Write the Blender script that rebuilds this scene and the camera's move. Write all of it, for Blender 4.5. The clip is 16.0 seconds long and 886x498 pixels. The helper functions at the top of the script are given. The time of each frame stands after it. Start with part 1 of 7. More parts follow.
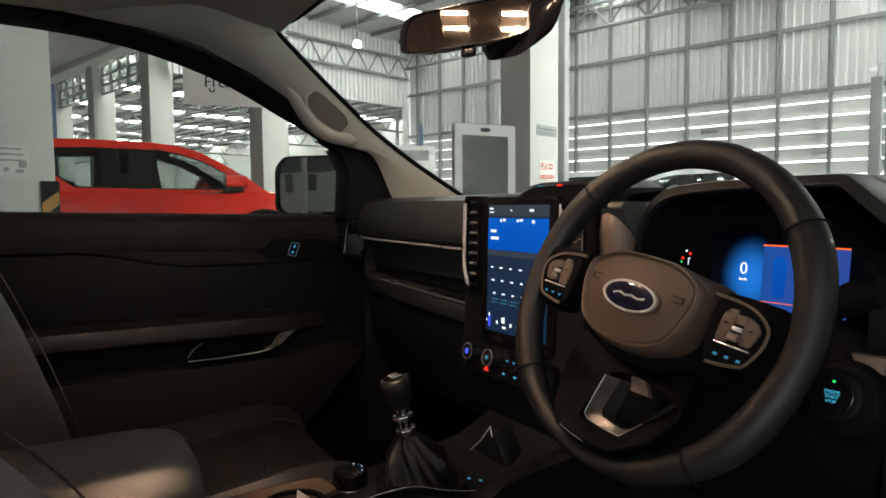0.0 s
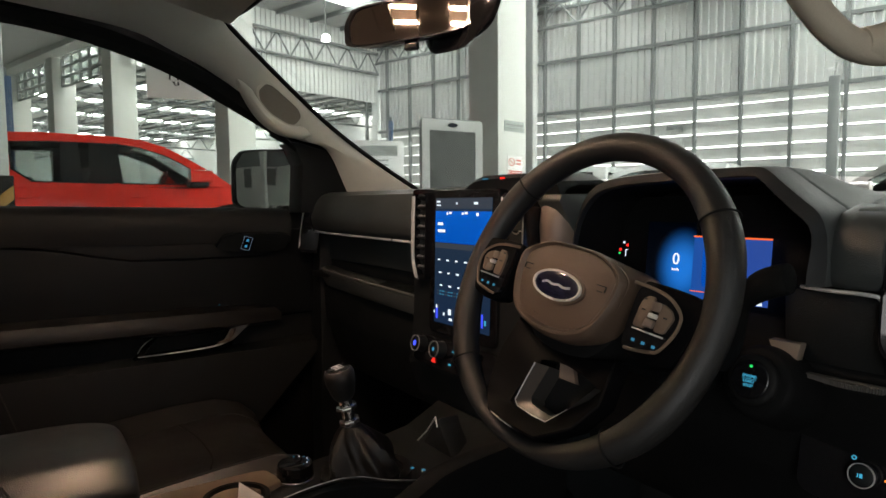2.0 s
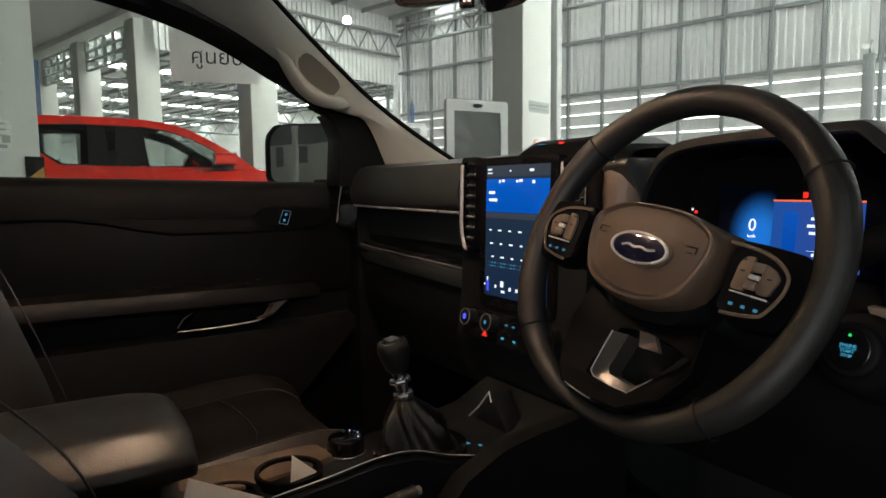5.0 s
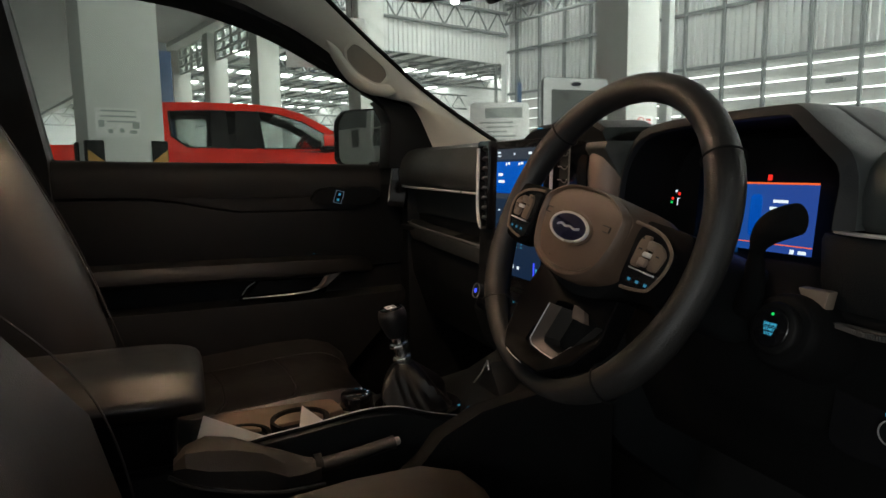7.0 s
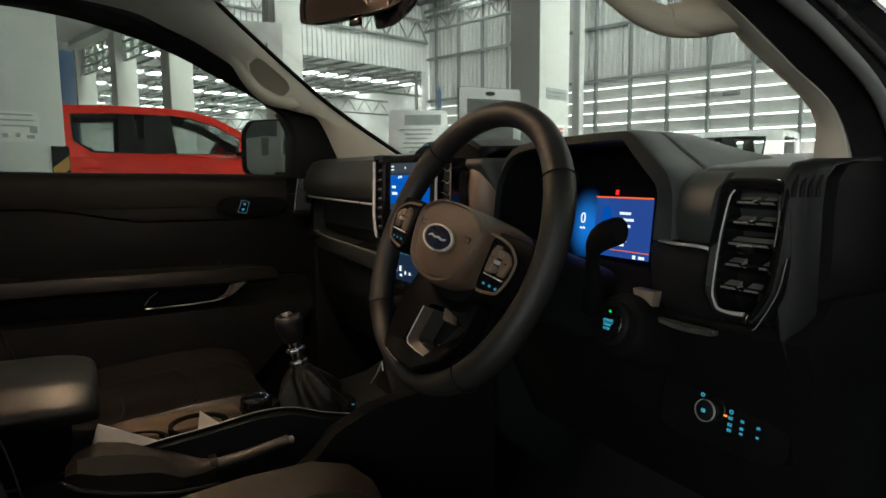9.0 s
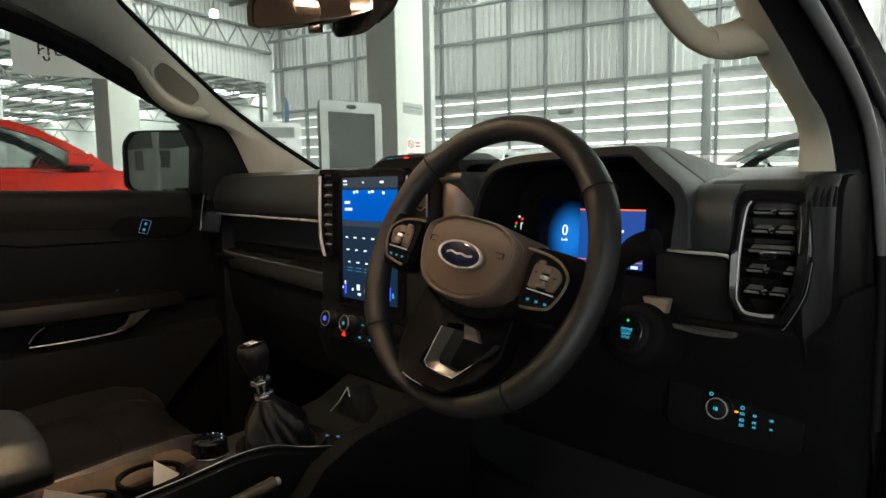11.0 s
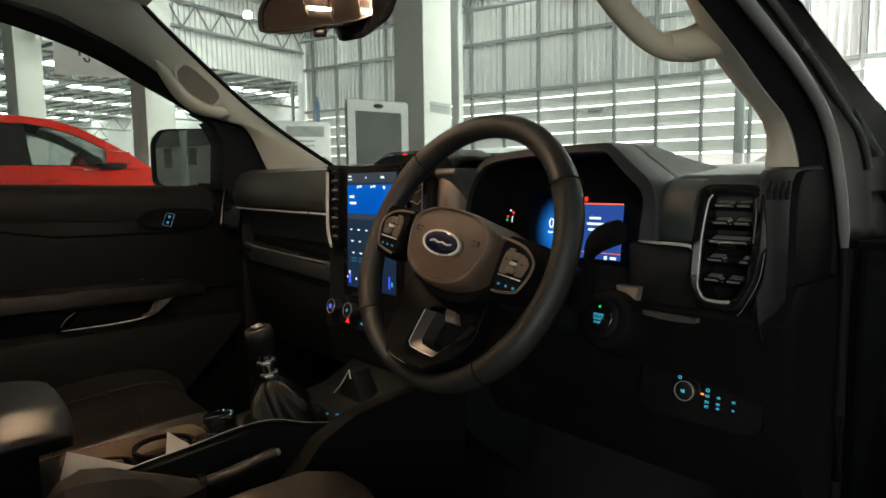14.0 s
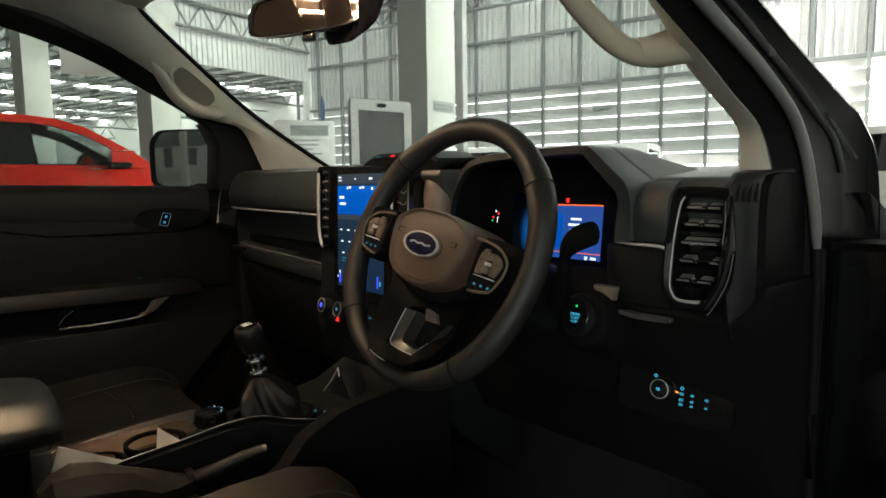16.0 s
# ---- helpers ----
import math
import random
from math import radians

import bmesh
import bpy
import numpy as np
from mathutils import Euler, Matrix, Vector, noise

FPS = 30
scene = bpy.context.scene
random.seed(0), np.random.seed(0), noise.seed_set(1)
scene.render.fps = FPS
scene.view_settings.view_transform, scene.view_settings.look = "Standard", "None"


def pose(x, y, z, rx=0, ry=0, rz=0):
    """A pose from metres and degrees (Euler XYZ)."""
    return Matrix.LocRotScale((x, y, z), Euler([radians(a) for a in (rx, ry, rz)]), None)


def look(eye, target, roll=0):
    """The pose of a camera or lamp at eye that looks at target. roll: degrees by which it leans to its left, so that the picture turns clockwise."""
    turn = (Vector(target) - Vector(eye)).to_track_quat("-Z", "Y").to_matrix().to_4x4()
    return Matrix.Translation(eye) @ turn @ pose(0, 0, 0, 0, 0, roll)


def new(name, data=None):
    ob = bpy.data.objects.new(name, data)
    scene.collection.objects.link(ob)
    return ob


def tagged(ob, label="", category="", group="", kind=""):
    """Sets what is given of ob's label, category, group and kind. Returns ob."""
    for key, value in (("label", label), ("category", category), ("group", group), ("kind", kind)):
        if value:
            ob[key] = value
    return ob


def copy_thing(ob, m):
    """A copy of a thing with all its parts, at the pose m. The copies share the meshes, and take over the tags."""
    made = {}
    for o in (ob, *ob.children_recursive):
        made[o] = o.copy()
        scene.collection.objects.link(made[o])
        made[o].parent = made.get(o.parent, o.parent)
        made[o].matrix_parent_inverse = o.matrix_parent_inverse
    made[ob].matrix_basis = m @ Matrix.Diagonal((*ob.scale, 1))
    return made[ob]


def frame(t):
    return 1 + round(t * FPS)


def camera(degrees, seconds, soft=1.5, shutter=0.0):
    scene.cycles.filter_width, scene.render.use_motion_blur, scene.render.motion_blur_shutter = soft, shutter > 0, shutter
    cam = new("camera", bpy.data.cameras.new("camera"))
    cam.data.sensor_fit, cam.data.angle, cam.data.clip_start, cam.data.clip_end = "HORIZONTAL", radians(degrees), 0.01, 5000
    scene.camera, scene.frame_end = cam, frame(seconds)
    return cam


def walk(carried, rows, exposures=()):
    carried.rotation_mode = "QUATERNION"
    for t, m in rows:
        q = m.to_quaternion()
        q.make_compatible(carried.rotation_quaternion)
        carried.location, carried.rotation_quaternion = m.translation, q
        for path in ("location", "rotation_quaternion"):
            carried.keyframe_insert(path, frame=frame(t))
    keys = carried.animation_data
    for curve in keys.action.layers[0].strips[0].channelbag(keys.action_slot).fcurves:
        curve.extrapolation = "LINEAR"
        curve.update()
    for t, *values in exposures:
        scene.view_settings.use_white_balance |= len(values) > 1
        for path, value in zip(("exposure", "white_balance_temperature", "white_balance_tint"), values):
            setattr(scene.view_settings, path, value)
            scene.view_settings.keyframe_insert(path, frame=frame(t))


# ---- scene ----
cam = camera(69.5, 16.0)
PATH = [
    (0, (0.824, 0.045, 1.2), (-0.881, 1.083, 1.068), -0.5),
    (0.5, (0.84, 0.066, 1.186), (-0.862, 1.107, 1.049), -0.3),
    (1, (0.849, 0.085, 1.187), (-0.841, 1.145, 1.042), -0.4),
    (1.5, (0.856, 0.079, 1.193), (-0.814, 1.169, 1.047), -0.5),
    (2, (0.854, 0.076, 1.195), (-0.802, 1.188, 1.049), -0.5),
    (2.5, (0.85, 0.069, 1.197), (-0.796, 1.195, 1.05), -0.5),
    (3, (0.85, 0.064, 1.205), (-0.794, 1.194, 1.059), -0.5),
    (3.5, (0.847, 0.06, 1.207), (-0.796, 1.191, 1.061), -0.5),
    (4, (0.838, 0.056, 1.204), (-0.807, 1.184, 1.057), -0.5),
    (4.5, (0.803, 0.064, 1.172), (-0.846, 1.184, 1.012), -0.5),
    (5, (0.794, 0.052, 1.169), (-0.893, 1.11, 0.974), -0.6),
    (5.2, (0.8, 0.045, 1.17), (-0.92, 1.042, 0.961), -0.6),
    (7.3, (0.963, 0.182, 1.172), (-0.875, 0.928, 0.919), -0.8),
    (7.5, (0.974, 0.188, 1.173), (-0.862, 0.937, 0.918), -0.8),
    (8, (1.008, 0.199, 1.169), (-0.823, 0.966, 0.921), -0.5),
    (8.5, (1.03, 0.197, 1.16), (-0.764, 1.048, 0.917), -0.5),
    (9, (1.031, 0.184, 1.184), (-0.706, 1.148, 0.946), -0.6),
    (9.2, (1.017, 0.162, 1.189), (-0.696, 1.169, 0.962), -0.3),
    (11.3, (0.888, 0.031, 1.188), (-0.553, 1.403, 0.984), -1.0),
    (11.5, (0.888, 0.03, 1.186), (-0.547, 1.408, 0.982), -0.9),
    (12, (0.877, 0.028, 1.176), (-0.546, 1.417, 0.965), -1.0),
    (12.3, (0.89, 0.018, 1.179), (-0.527, 1.416, 0.979), -0.6),
    (12.4, (0.974, 0.043, 1.19), (-0.535, 1.339, 0.986), -0.8),
    (12.5, (0.974, 0.042, 1.193), (-0.535, 1.339, 0.985), -0.8),
    (13, (0.975, 0.04, 1.185), (-0.539, 1.331, 0.98), -0.9),
    (13.5, (0.977, 0.038, 1.19), (-0.542, 1.322, 0.983), -0.8),
    (14, (0.975, 0.038, 1.181), (-0.548, 1.318, 0.976), -0.8),
    (14.5, (0.979, 0.035, 1.185), (-0.548, 1.31, 0.98), -0.8),
    (15, (0.985, 0.039, 1.188), (-0.547, 1.308, 0.982), -0.7),
    (15.5, (0.99, 0.049, 1.176), (-0.545, 1.315, 0.97), -0.8),
    (16, (1.01, 0.052, 1.185), (-0.524, 1.318, 0.976), -0.8),
]
EXPOSURES = [(0.0, 0.39, 6580, 11), (5.0, 0.34, 6550, 11), (7.5, 0.19, 6500, 8), (8.3, 0.19, 6500, 10), (9.2, 0.24, 6520, 3), (11.3, 0.59, 6500, 4), (12.3, 0.62, 6650, 14), (12.4, 0.46, 6650, 3), (16.0, 0.46, 6650, 3)]
walk(cam, [(t, look(eye, target, roll)) for t, eye, target, roll in PATH], EXPOSURES)

# ---- world and large lights ----
world = bpy.data.worlds.new("world")
scene.world = world
world.use_nodes = True
wn = world.node_tree
sky = wn.nodes.new("ShaderNodeTexSky")
sky.sky_type = "NISHITA"
sky.sun_disc = False
sky.sun_elevation, sky.sun_rotation = radians(50), radians(-60)
wn.links.new(sky.outputs["Color"], wn.nodes["Background"].inputs["Color"])
wn.nodes["Background"].inputs["Strength"].default_value = 0.15

HALL = pose(0, 0, 0, 0, 0, 16.3)          # the hall stands a little askew to the parked truck


def area_lamp(name, m, sx, sy, watts, colour):
    data = bpy.data.lights.new(name, "AREA")
    data.shape, data.size, data.size_y, data.energy, data.color = "RECTANGLE", sx, sy, watts, colour
    ob = new(name, data)
    ob.matrix_world = m
    return ob


# daylight through the open side of the hall; the lamp behind the truck is added fill
area_lamp("open_side", HALL @ pose(11.5, 10.4, 3.2, 0, 90, 0), 5.0, 9.0, 4300, (1.0, 0.99, 0.95))
area_lamp("rear_fill", HALL @ pose(6.0, -10.6, 2.6, 90, 0, 0), 6.0, 4.6, 290, (1.0, 0.99, 0.95))

# ---- materials ----
def mat(name, colour, rough=0.5, metal=0.0, vary=0.15, scale=6.0, fine=220.0, bump=0.15, rough_vary=0.1, spec=0.5, coat=0.0):
    """A painted, moulded or cast surface: two scales of tone, uneven gloss and fine relief, in metres."""
    m = bpy.data.materials.new(name)
    m.use_nodes = True
    nt = m.node_tree
    b = nt.nodes["Principled BSDF"]
    co = nt.nodes.new("ShaderNodeTexCoord")
    big = nt.nodes.new("ShaderNodeTexNoise")
    big.inputs["Scale"].default_value, big.inputs["Detail"].default_value = scale, 5
    small = nt.nodes.new("ShaderNodeTexNoise")
    small.inputs["Scale"].default_value, small.inputs["Detail"].default_value = fine, 3
    for n in (big, small):
        nt.links.new(co.outputs["Object"], n.inputs["Vector"])
    both = nt.nodes.new("ShaderNodeMath")
    both.operation = "MULTIPLY_ADD"
    nt.links.new(small.outputs["Fac"], both.inputs[0])
    both.inputs[1].default_value = 0.35
    nt.links.new(big.outputs["Fac"], both.inputs[2])
    ramp = nt.nodes.new("ShaderNodeMapRange")
    ramp.inputs["From Min"].default_value, ramp.inputs["From Max"].default_value = 0.4, 0.95
    ramp.inputs["To Min"].default_value, ramp.inputs["To Max"].default_value = 1 - vary, 1 + vary
    nt.links.new(both.outputs[0], ramp.inputs["Value"])
    mul = nt.nodes.new("ShaderNodeVectorMath")
    mul.operation = "SCALE"
    mul.inputs[0].default_value = colour
    nt.links.new(ramp.outputs[0], mul.inputs["Scale"])
    nt.links.new(mul.outputs[0], b.inputs["Base Color"])
    rr = nt.nodes.new("ShaderNodeMapRange")
    rr.inputs["From Min"].default_value, rr.inputs["From Max"].default_value = 0.3, 0.7
    rr.inputs["To Min"].default_value, rr.inputs["To Max"].default_value = max(0.02, rough - rough_vary), min(1, rough + rough_vary)
    nt.links.new(big.outputs["Fac"], rr.inputs["Value"])
    nt.links.new(rr.outputs[0], b.inputs["Roughness"])
    b.inputs["Metallic"].default_value = metal
    b.inputs["Specular IOR Level"].default_value = spec
    b.inputs["Coat Weight"].default_value = coat
    b.inputs["Coat Roughness"].default_value = 0.06
    if bump:
        bp = nt.nodes.new("ShaderNodeBump")
        bp.inputs["Strength"].default_value, bp.inputs["Distance"].default_value = bump, 0.0012
        nt.links.new(small.outputs["Fac"], bp.inputs["Height"])
        nt.links.new(bp.outputs[0], b.inputs["Normal"])
    return m


def leather(name, colour, rough=0.42):
    """Grained hide: a cell pattern for the pores over the plain surface."""
    m = mat(name, colour, rough, vary=0.18, scale=9, fine=90, bump=0.0)
    nt = m.node_tree
    v = nt.nodes.new("ShaderNodeTexVoronoi")
    v.feature = "DISTANCE_TO_EDGE"
    v.inputs["Scale"].default_value = 420
    co = nt.nodes.new("ShaderNodeTexCoord")
    nt.links.new(co.outputs["Object"], v.inputs["Vector"])
    bp = nt.nodes.new("ShaderNodeBump")
    bp.inputs["Strength"].default_value, bp.inputs["Distance"].default_value = 0.35, 0.0008
    nt.links.new(v.outputs["Distance"], bp.inputs["Height"])
    nt.links.new(bp.outputs[0], nt.nodes["Principled BSDF"].inputs["Normal"])
    return m


def weave(name, colour, scale=900):
    """Knitted lining cloth."""
    m = mat(name, colour, 0.9, vary=0.10, scale=5, fine=scale, bump=0.3, spec=0.2)
    return m


def glow(name, colour, strength):
    m = bpy.data.materials.new(name)
    m.use_nodes = True
    b = m.node_tree.nodes["Principled BSDF"]
    b.inputs["Base Color"].default_value = (*[0.02 * c for c in colour], 1)
    b.inputs["Roughness"].default_value = 0.25
    b.inputs["Emission Color"].default_value = (*colour, 1)
    b.inputs["Emission Strength"].default_value = strength
    return m


def glow_fade(name, ca, cb, strength, axis, lo, hi):
    """A lit display whose backlight runs from one colour to another along an axis, in metres."""
    m = glow(name, ca, strength)
    nt = m.node_tree
    co, sep = nt.nodes.new("ShaderNodeTexCoord"), nt.nodes.new("ShaderNodeSeparateXYZ")
    nt.links.new(co.outputs["Object"], sep.inputs[0])
    mr = nt.nodes.new("ShaderNodeMapRange")
    mr.inputs["From Min"].default_value, mr.inputs["From Max"].default_value = lo, hi
    nt.links.new(sep.outputs[axis], mr.inputs["Value"])
    mix = nt.nodes.new("ShaderNodeMix")
    mix.data_type = "RGBA"
    mix.inputs[6].default_value, mix.inputs[7].default_value = (*ca, 1), (*cb, 1)
    nt.links.new(mr.outputs[0], mix.inputs[0])
    nt.links.new(mix.outputs[2], nt.nodes["Principled BSDF"].inputs["Emission Color"])
    return m


def glow_round(name, colour, strength, centre, radius):
    """A lit field whose backlight fades out round a centre, in metres."""
    m = glow(name, colour, strength)
    nt = m.node_tree
    co, dist, mr = nt.nodes.new("ShaderNodeTexCoord"), nt.nodes.new("ShaderNodeVectorMath"), nt.nodes.new("ShaderNodeMapRange")
    flat = nt.nodes.new("ShaderNodeVectorMath")
    flat.operation, dist.operation = "MULTIPLY", "DISTANCE"
    flat.inputs[1].default_value, dist.inputs[1].default_value = (1.25, 0, 1), (centre[0] * 1.25, 0, centre[2])
    nt.links.new(co.outputs["Object"], flat.inputs[0])
    nt.links.new(flat.outputs[0], dist.inputs[0])
    nt.links.new(dist.outputs["Value"], mr.inputs["Value"])
    mr.interpolation_type = "SMOOTHSTEP"
    mr.inputs["From Min"].default_value, mr.inputs["From Max"].default_value = radius * 0.15, radius * 0.95
    mr.inputs["To Min"].default_value, mr.inputs["To Max"].default_value = strength, 0.0
    nt.links.new(mr.outputs[0], nt.nodes["Principled BSDF"].inputs["Emission Strength"])
    return m


def pane_mat(name, tint, gloss=0.08, haze=0.0):
    """Thin clear pane: mostly passes light, with a weak mirror on its face and, where old, a film of dust."""
    m = bpy.data.materials.new(name)
    m.use_nodes = True
    nt = m.node_tree
    out = nt.nodes["Material Output"]
    nt.nodes.remove(nt.nodes["Principled BSDF"])
    tr, gl = nt.nodes.new("ShaderNodeBsdfTransparent"), nt.nodes.new("ShaderNodeBsdfGlossy")
    tr.inputs["Color"].default_value = (*tint, 1)
    gl.inputs["Roughness"].default_value = 0.02
    lw, pw, ad = nt.nodes.new("ShaderNodeLayerWeight"), nt.nodes.new("ShaderNodeMath"), nt.nodes.new("ShaderNodeMath")
    pw.operation, ad.operation = "POWER", "MULTIPLY_ADD"
    pw.inputs[1].default_value, ad.inputs[1].default_value, ad.inputs[2].default_value = 4.0, 0.35, gloss * 0.25
    nt.links.new(lw.outputs["Facing"], pw.inputs[0])
    nt.links.new(pw.outputs[0], ad.inputs[0])
    mix = nt.nodes.new("ShaderNodeMixShader")
    nt.links.new(ad.outputs[0], mix.inputs[0])
    nt.links.new(tr.outputs[0], mix.inputs[1])
    nt.links.new(gl.outputs[0], mix.inputs[2])
    last = mix
    if haze:
        df = nt.nodes.new("ShaderNodeBsdfTranslucent")
        df.inputs["Color"].default_value = (0.8, 0.85, 0.83, 1)
        last = nt.nodes.new("ShaderNodeMixShader")
        last.inputs[0].default_value = haze
        nt.links.new(mix.outputs[0], last.inputs[1])
        nt.links.new(df.outputs[0], last.inputs[2])
    nt.links.new(last.outputs[0], out.inputs["Surface"])
    return m


PLASTIC = mat("grained_black_plastic", (0.0088, 0.0104, 0.0112), 0.52, vary=0.2, scale=7, fine=650, bump=0.5, spec=0.25)
SOFT = mat("soft_touch_black", (0.0150, 0.0158, 0.0162), 0.56, vary=0.15, scale=5, fine=800, bump=0.4, spec=0.3)
PIANO = mat("gloss_black", (0.008, 0.008, 0.009), 0.09, vary=0.05, scale=3, fine=40, bump=0.0, rough_vary=0.05)
SPOKEBLACK = mat("soft_gloss_black", (0.0030, 0.0030, 0.0033), 0.55, vary=0.05, scale=3, fine=60, bump=0.0, rough_vary=0.05, spec=0.03)
SATIN = mat("satin_silver", (0.72, 0.71, 0.69), 0.34, metal=0.45, vary=0.06, scale=20, fine=500, bump=0.05)
CHROME = mat("chrome", (0.75, 0.75, 0.75), 0.1, metal=1.0, vary=0.04, scale=12, fine=200, bump=0.0, rough_vary=0.05)
BRONZE = mat("bronze_satin_trim", (0.135, 0.098, 0.072), 0.48, metal=0.0, spec=0.2, vary=0.08, scale=14, fine=500, bump=0.1)
HIDE = leather("black_leather", (0.0140, 0.0132, 0.0124), 0.50)
ARMHIDE = leather("armrest_leather", (0.0090, 0.0080, 0.0072), 0.38)
HIDE_SEAT = leather("seat_leather", (0.020, 0.0175, 0.016), 0.42)
PAD = mat("airbag_cover_vinyl", (0.094, 0.061, 0.042), 0.44, vary=0.12, scale=8, fine=900, bump=0.5)
PALETRIM = mat("pale_tan_trim", (0.17, 0.135, 0.105), 0.5, vary=0.1, scale=9, fine=600, bump=0.2)
WARM = mat("brown_grey_trim", (0.155, 0.115, 0.092), 0.42, vary=0.12, scale=9, fine=700, bump=0.3)
LINING = weave("beige_grey_headliner", (0.62, 0.575, 0.50))
PILLARTRIM = weave("beige_grey_pillar_trim", (0.66, 0.655, 0.585), 700)
HANDLETAN = weave("tan_grey_handle_cover", (0.50, 0.445, 0.35), 700)
SLOT_SHADE = mat("grab_recess_shade", (0.22, 0.212, 0.18), 0.8, vary=0.1)
GAITER = leather("soft_gaiter_leather", (0.0032, 0.0030, 0.0029), 0.46)
BOOT = leather("brake_boot_leather", (0.0140, 0.0112, 0.0085), 0.5)
HIDE_BROWN = leather("brown_black_seat_leather", (0.0110, 0.0058, 0.0024), 0.62)
# blacker than PLASTIC: footwell parts carry their shade in this colour
FOOTBLACK = mat("matt_black_moulding", (0.0045, 0.0047, 0.0048), 0.75, vary=0.2, scale=9, fine=500, bump=0.4, spec=0.12)
RUBBER = mat("black_rubber", (0.007, 0.007, 0.007), 0.7, vary=0.2, scale=12, fine=300, bump=0.3, spec=0.2)
SEALGREY = mat("door_seal_rubber", (0.17, 0.17, 0.168), 0.5, vary=0.15, scale=12, fine=300, bump=0.2)
RAILGREY = mat("satin_rail", (0.07, 0.07, 0.07), 0.22, vary=0.15, scale=9, fine=120, bump=0.05, coat=0.5)
CARPET = mat("black_carpet", (0.006, 0.006, 0.006), 0.95, vary=0.3, scale=15, fine=700, bump=0.8)
JAMBBLACK = mat("black_jamb_paint", (0.0050, 0.0055, 0.0060), 0.16, vary=0.1, scale=6, fine=300, bump=0.02, rough_vary=0.05, spec=0.1)
BODYBLACK = mat("black_car_paint", (0.006, 0.007, 0.008), 0.18, vary=0.08, scale=4, fine=300, bump=0.0, coat=1.0)
STITCH = mat("grey_thread", (0.026, 0.023, 0.021), 0.7, vary=0.2, scale=60, fine=900)
PAPER = mat("white_paper", (0.80, 0.79, 0.74), 0.8, vary=0.05, scale=12, fine=300, bump=0.1)
OLDPAPER = mat("grey_white_paper", (0.70, 0.70, 0.675), 0.8, vary=0.05, scale=12, fine=300, bump=0.1)
REDPLASTIC = mat("red_buckle_plastic", (0.85, 0.045, 0.015), 0.4, vary=0.08)
MIRROR = mat("mirror_glass", (0.85, 0.86, 0.84), 0.02, metal=1.0, vary=0.02, bump=0.0, rough_vary=0.01)
MIRROR_WARM = mat("rear_view_mirror_glass", (0.20, 0.17, 0.15), 0.03, metal=0.95, vary=0.02, bump=0.0, rough_vary=0.01)
WINDSCREEN = pane_mat("windscreen_glass", (0.72, 0.755, 0.74), haze=0.030)
DOORGLASS = pane_mat("door_glass", (0.72, 0.765, 0.74), haze=0.015)
TINTED = pane_mat("tinted_car_glass", (0.80, 0.83, 0.82))
FROSTED = pane_mat("frosted_glass", (0.50, 0.53, 0.52), haze=0.40)
REDPAINT = mat("red_car_paint", (0.80, 0.030, 0.016), 0.20, vary=0.06, scale=3, fine=400, bump=0.0, coat=1.0)
GREYPAINT = mat("mid_grey_car_paint", (0.27, 0.265, 0.25), 0.3, vary=0.06, scale=3, fine=400, bump=0.0, coat=0.6)
WHITEPAINT = mat("white_car_paint", (0.75, 0.76, 0.75), 0.25, vary=0.05, scale=3, fine=400, bump=0.0, coat=0.8)
CONCRETE = mat("painted_concrete", (0.635, 0.64, 0.615), 0.75, vary=0.09, scale=0.9, fine=35, bump=0.35)
SLAB = mat("polished_concrete_floor", (0.36, 0.355, 0.34), 0.35, vary=0.10, scale=0.7, fine=25, bump=0.2, rough_vary=0.15)
SOFFIT = mat("grey_soffit_paint", (0.43, 0.43, 0.42), 0.85, vary=0.1, scale=0.6, fine=20, bump=0.2)
SHEET = mat("galvanised_sheet", (0.60, 0.605, 0.595), 0.42, metal=0.35, vary=0.05, scale=1.1, fine=30, bump=0.06, rough_vary=0.08)
ROOFSHEET = mat("roof_sheet", (0.41, 0.415, 0.405), 0.55, metal=0.35, vary=0.16, scale=1.2, fine=30, bump=0.15)
STEEL = mat("painted_steel_grey", (0.15, 0.16, 0.16), 0.5, vary=0.15, scale=3, fine=60, bump=0.2)
LIGHTSTEEL = mat("pale_painted_steel", (0.44, 0.45, 0.44), 0.5, vary=0.12, scale=3, fine=60, bump=0.2)
BLUESTEEL = mat("blue_lift_paint", (0.03, 0.075, 0.17), 0.4, vary=0.12, scale=4, fine=80, bump=0.15)
SLATMAT = mat("louvre_sheet", (0.56, 0.565, 0.55), 0.42, metal=0.15, vary=0.14, scale=1.4, fine=30, bump=0.15, rough_vary=0.15)
WHITEPANEL = mat("white_panel", (0.84, 0.845, 0.83), 0.45, vary=0.04, scale=2, fine=120, bump=0.1)
GREYSCREEN = mat("switched_off_screen", (0.13, 0.135, 0.13), 0.3, vary=0.06, scale=2, fine=300, bump=0.05)
DARKINK = mat("dark_print", (0.05, 0.05, 0.055), 0.7, vary=0.1)
GREYINK = mat("grey_print", (0.33, 0.36, 0.35), 0.7, vary=0.1)
REDINK = mat("red_print", (0.60, 0.10, 0.07), 0.7, vary=0.1)
YELLOW = mat("yellow_guard_band", (0.45, 0.23, 0.05), 0.6, vary=0.15)
BADGEBLUE = mat("badge_dark_blue", (0.012, 0.012, 0.03), 0.12, vary=0.05, coat=1.0, bump=0)
TYRE = mat("tyre_rubber", (0.018, 0.018, 0.018), 0.8, vary=0.2, scale=9, fine=200, bump=0.4)
LAMPGLASS = mat("headlamp_glass", (0.55, 0.57, 0.57), 0.1, vary=0.1, scale=9, bump=0)
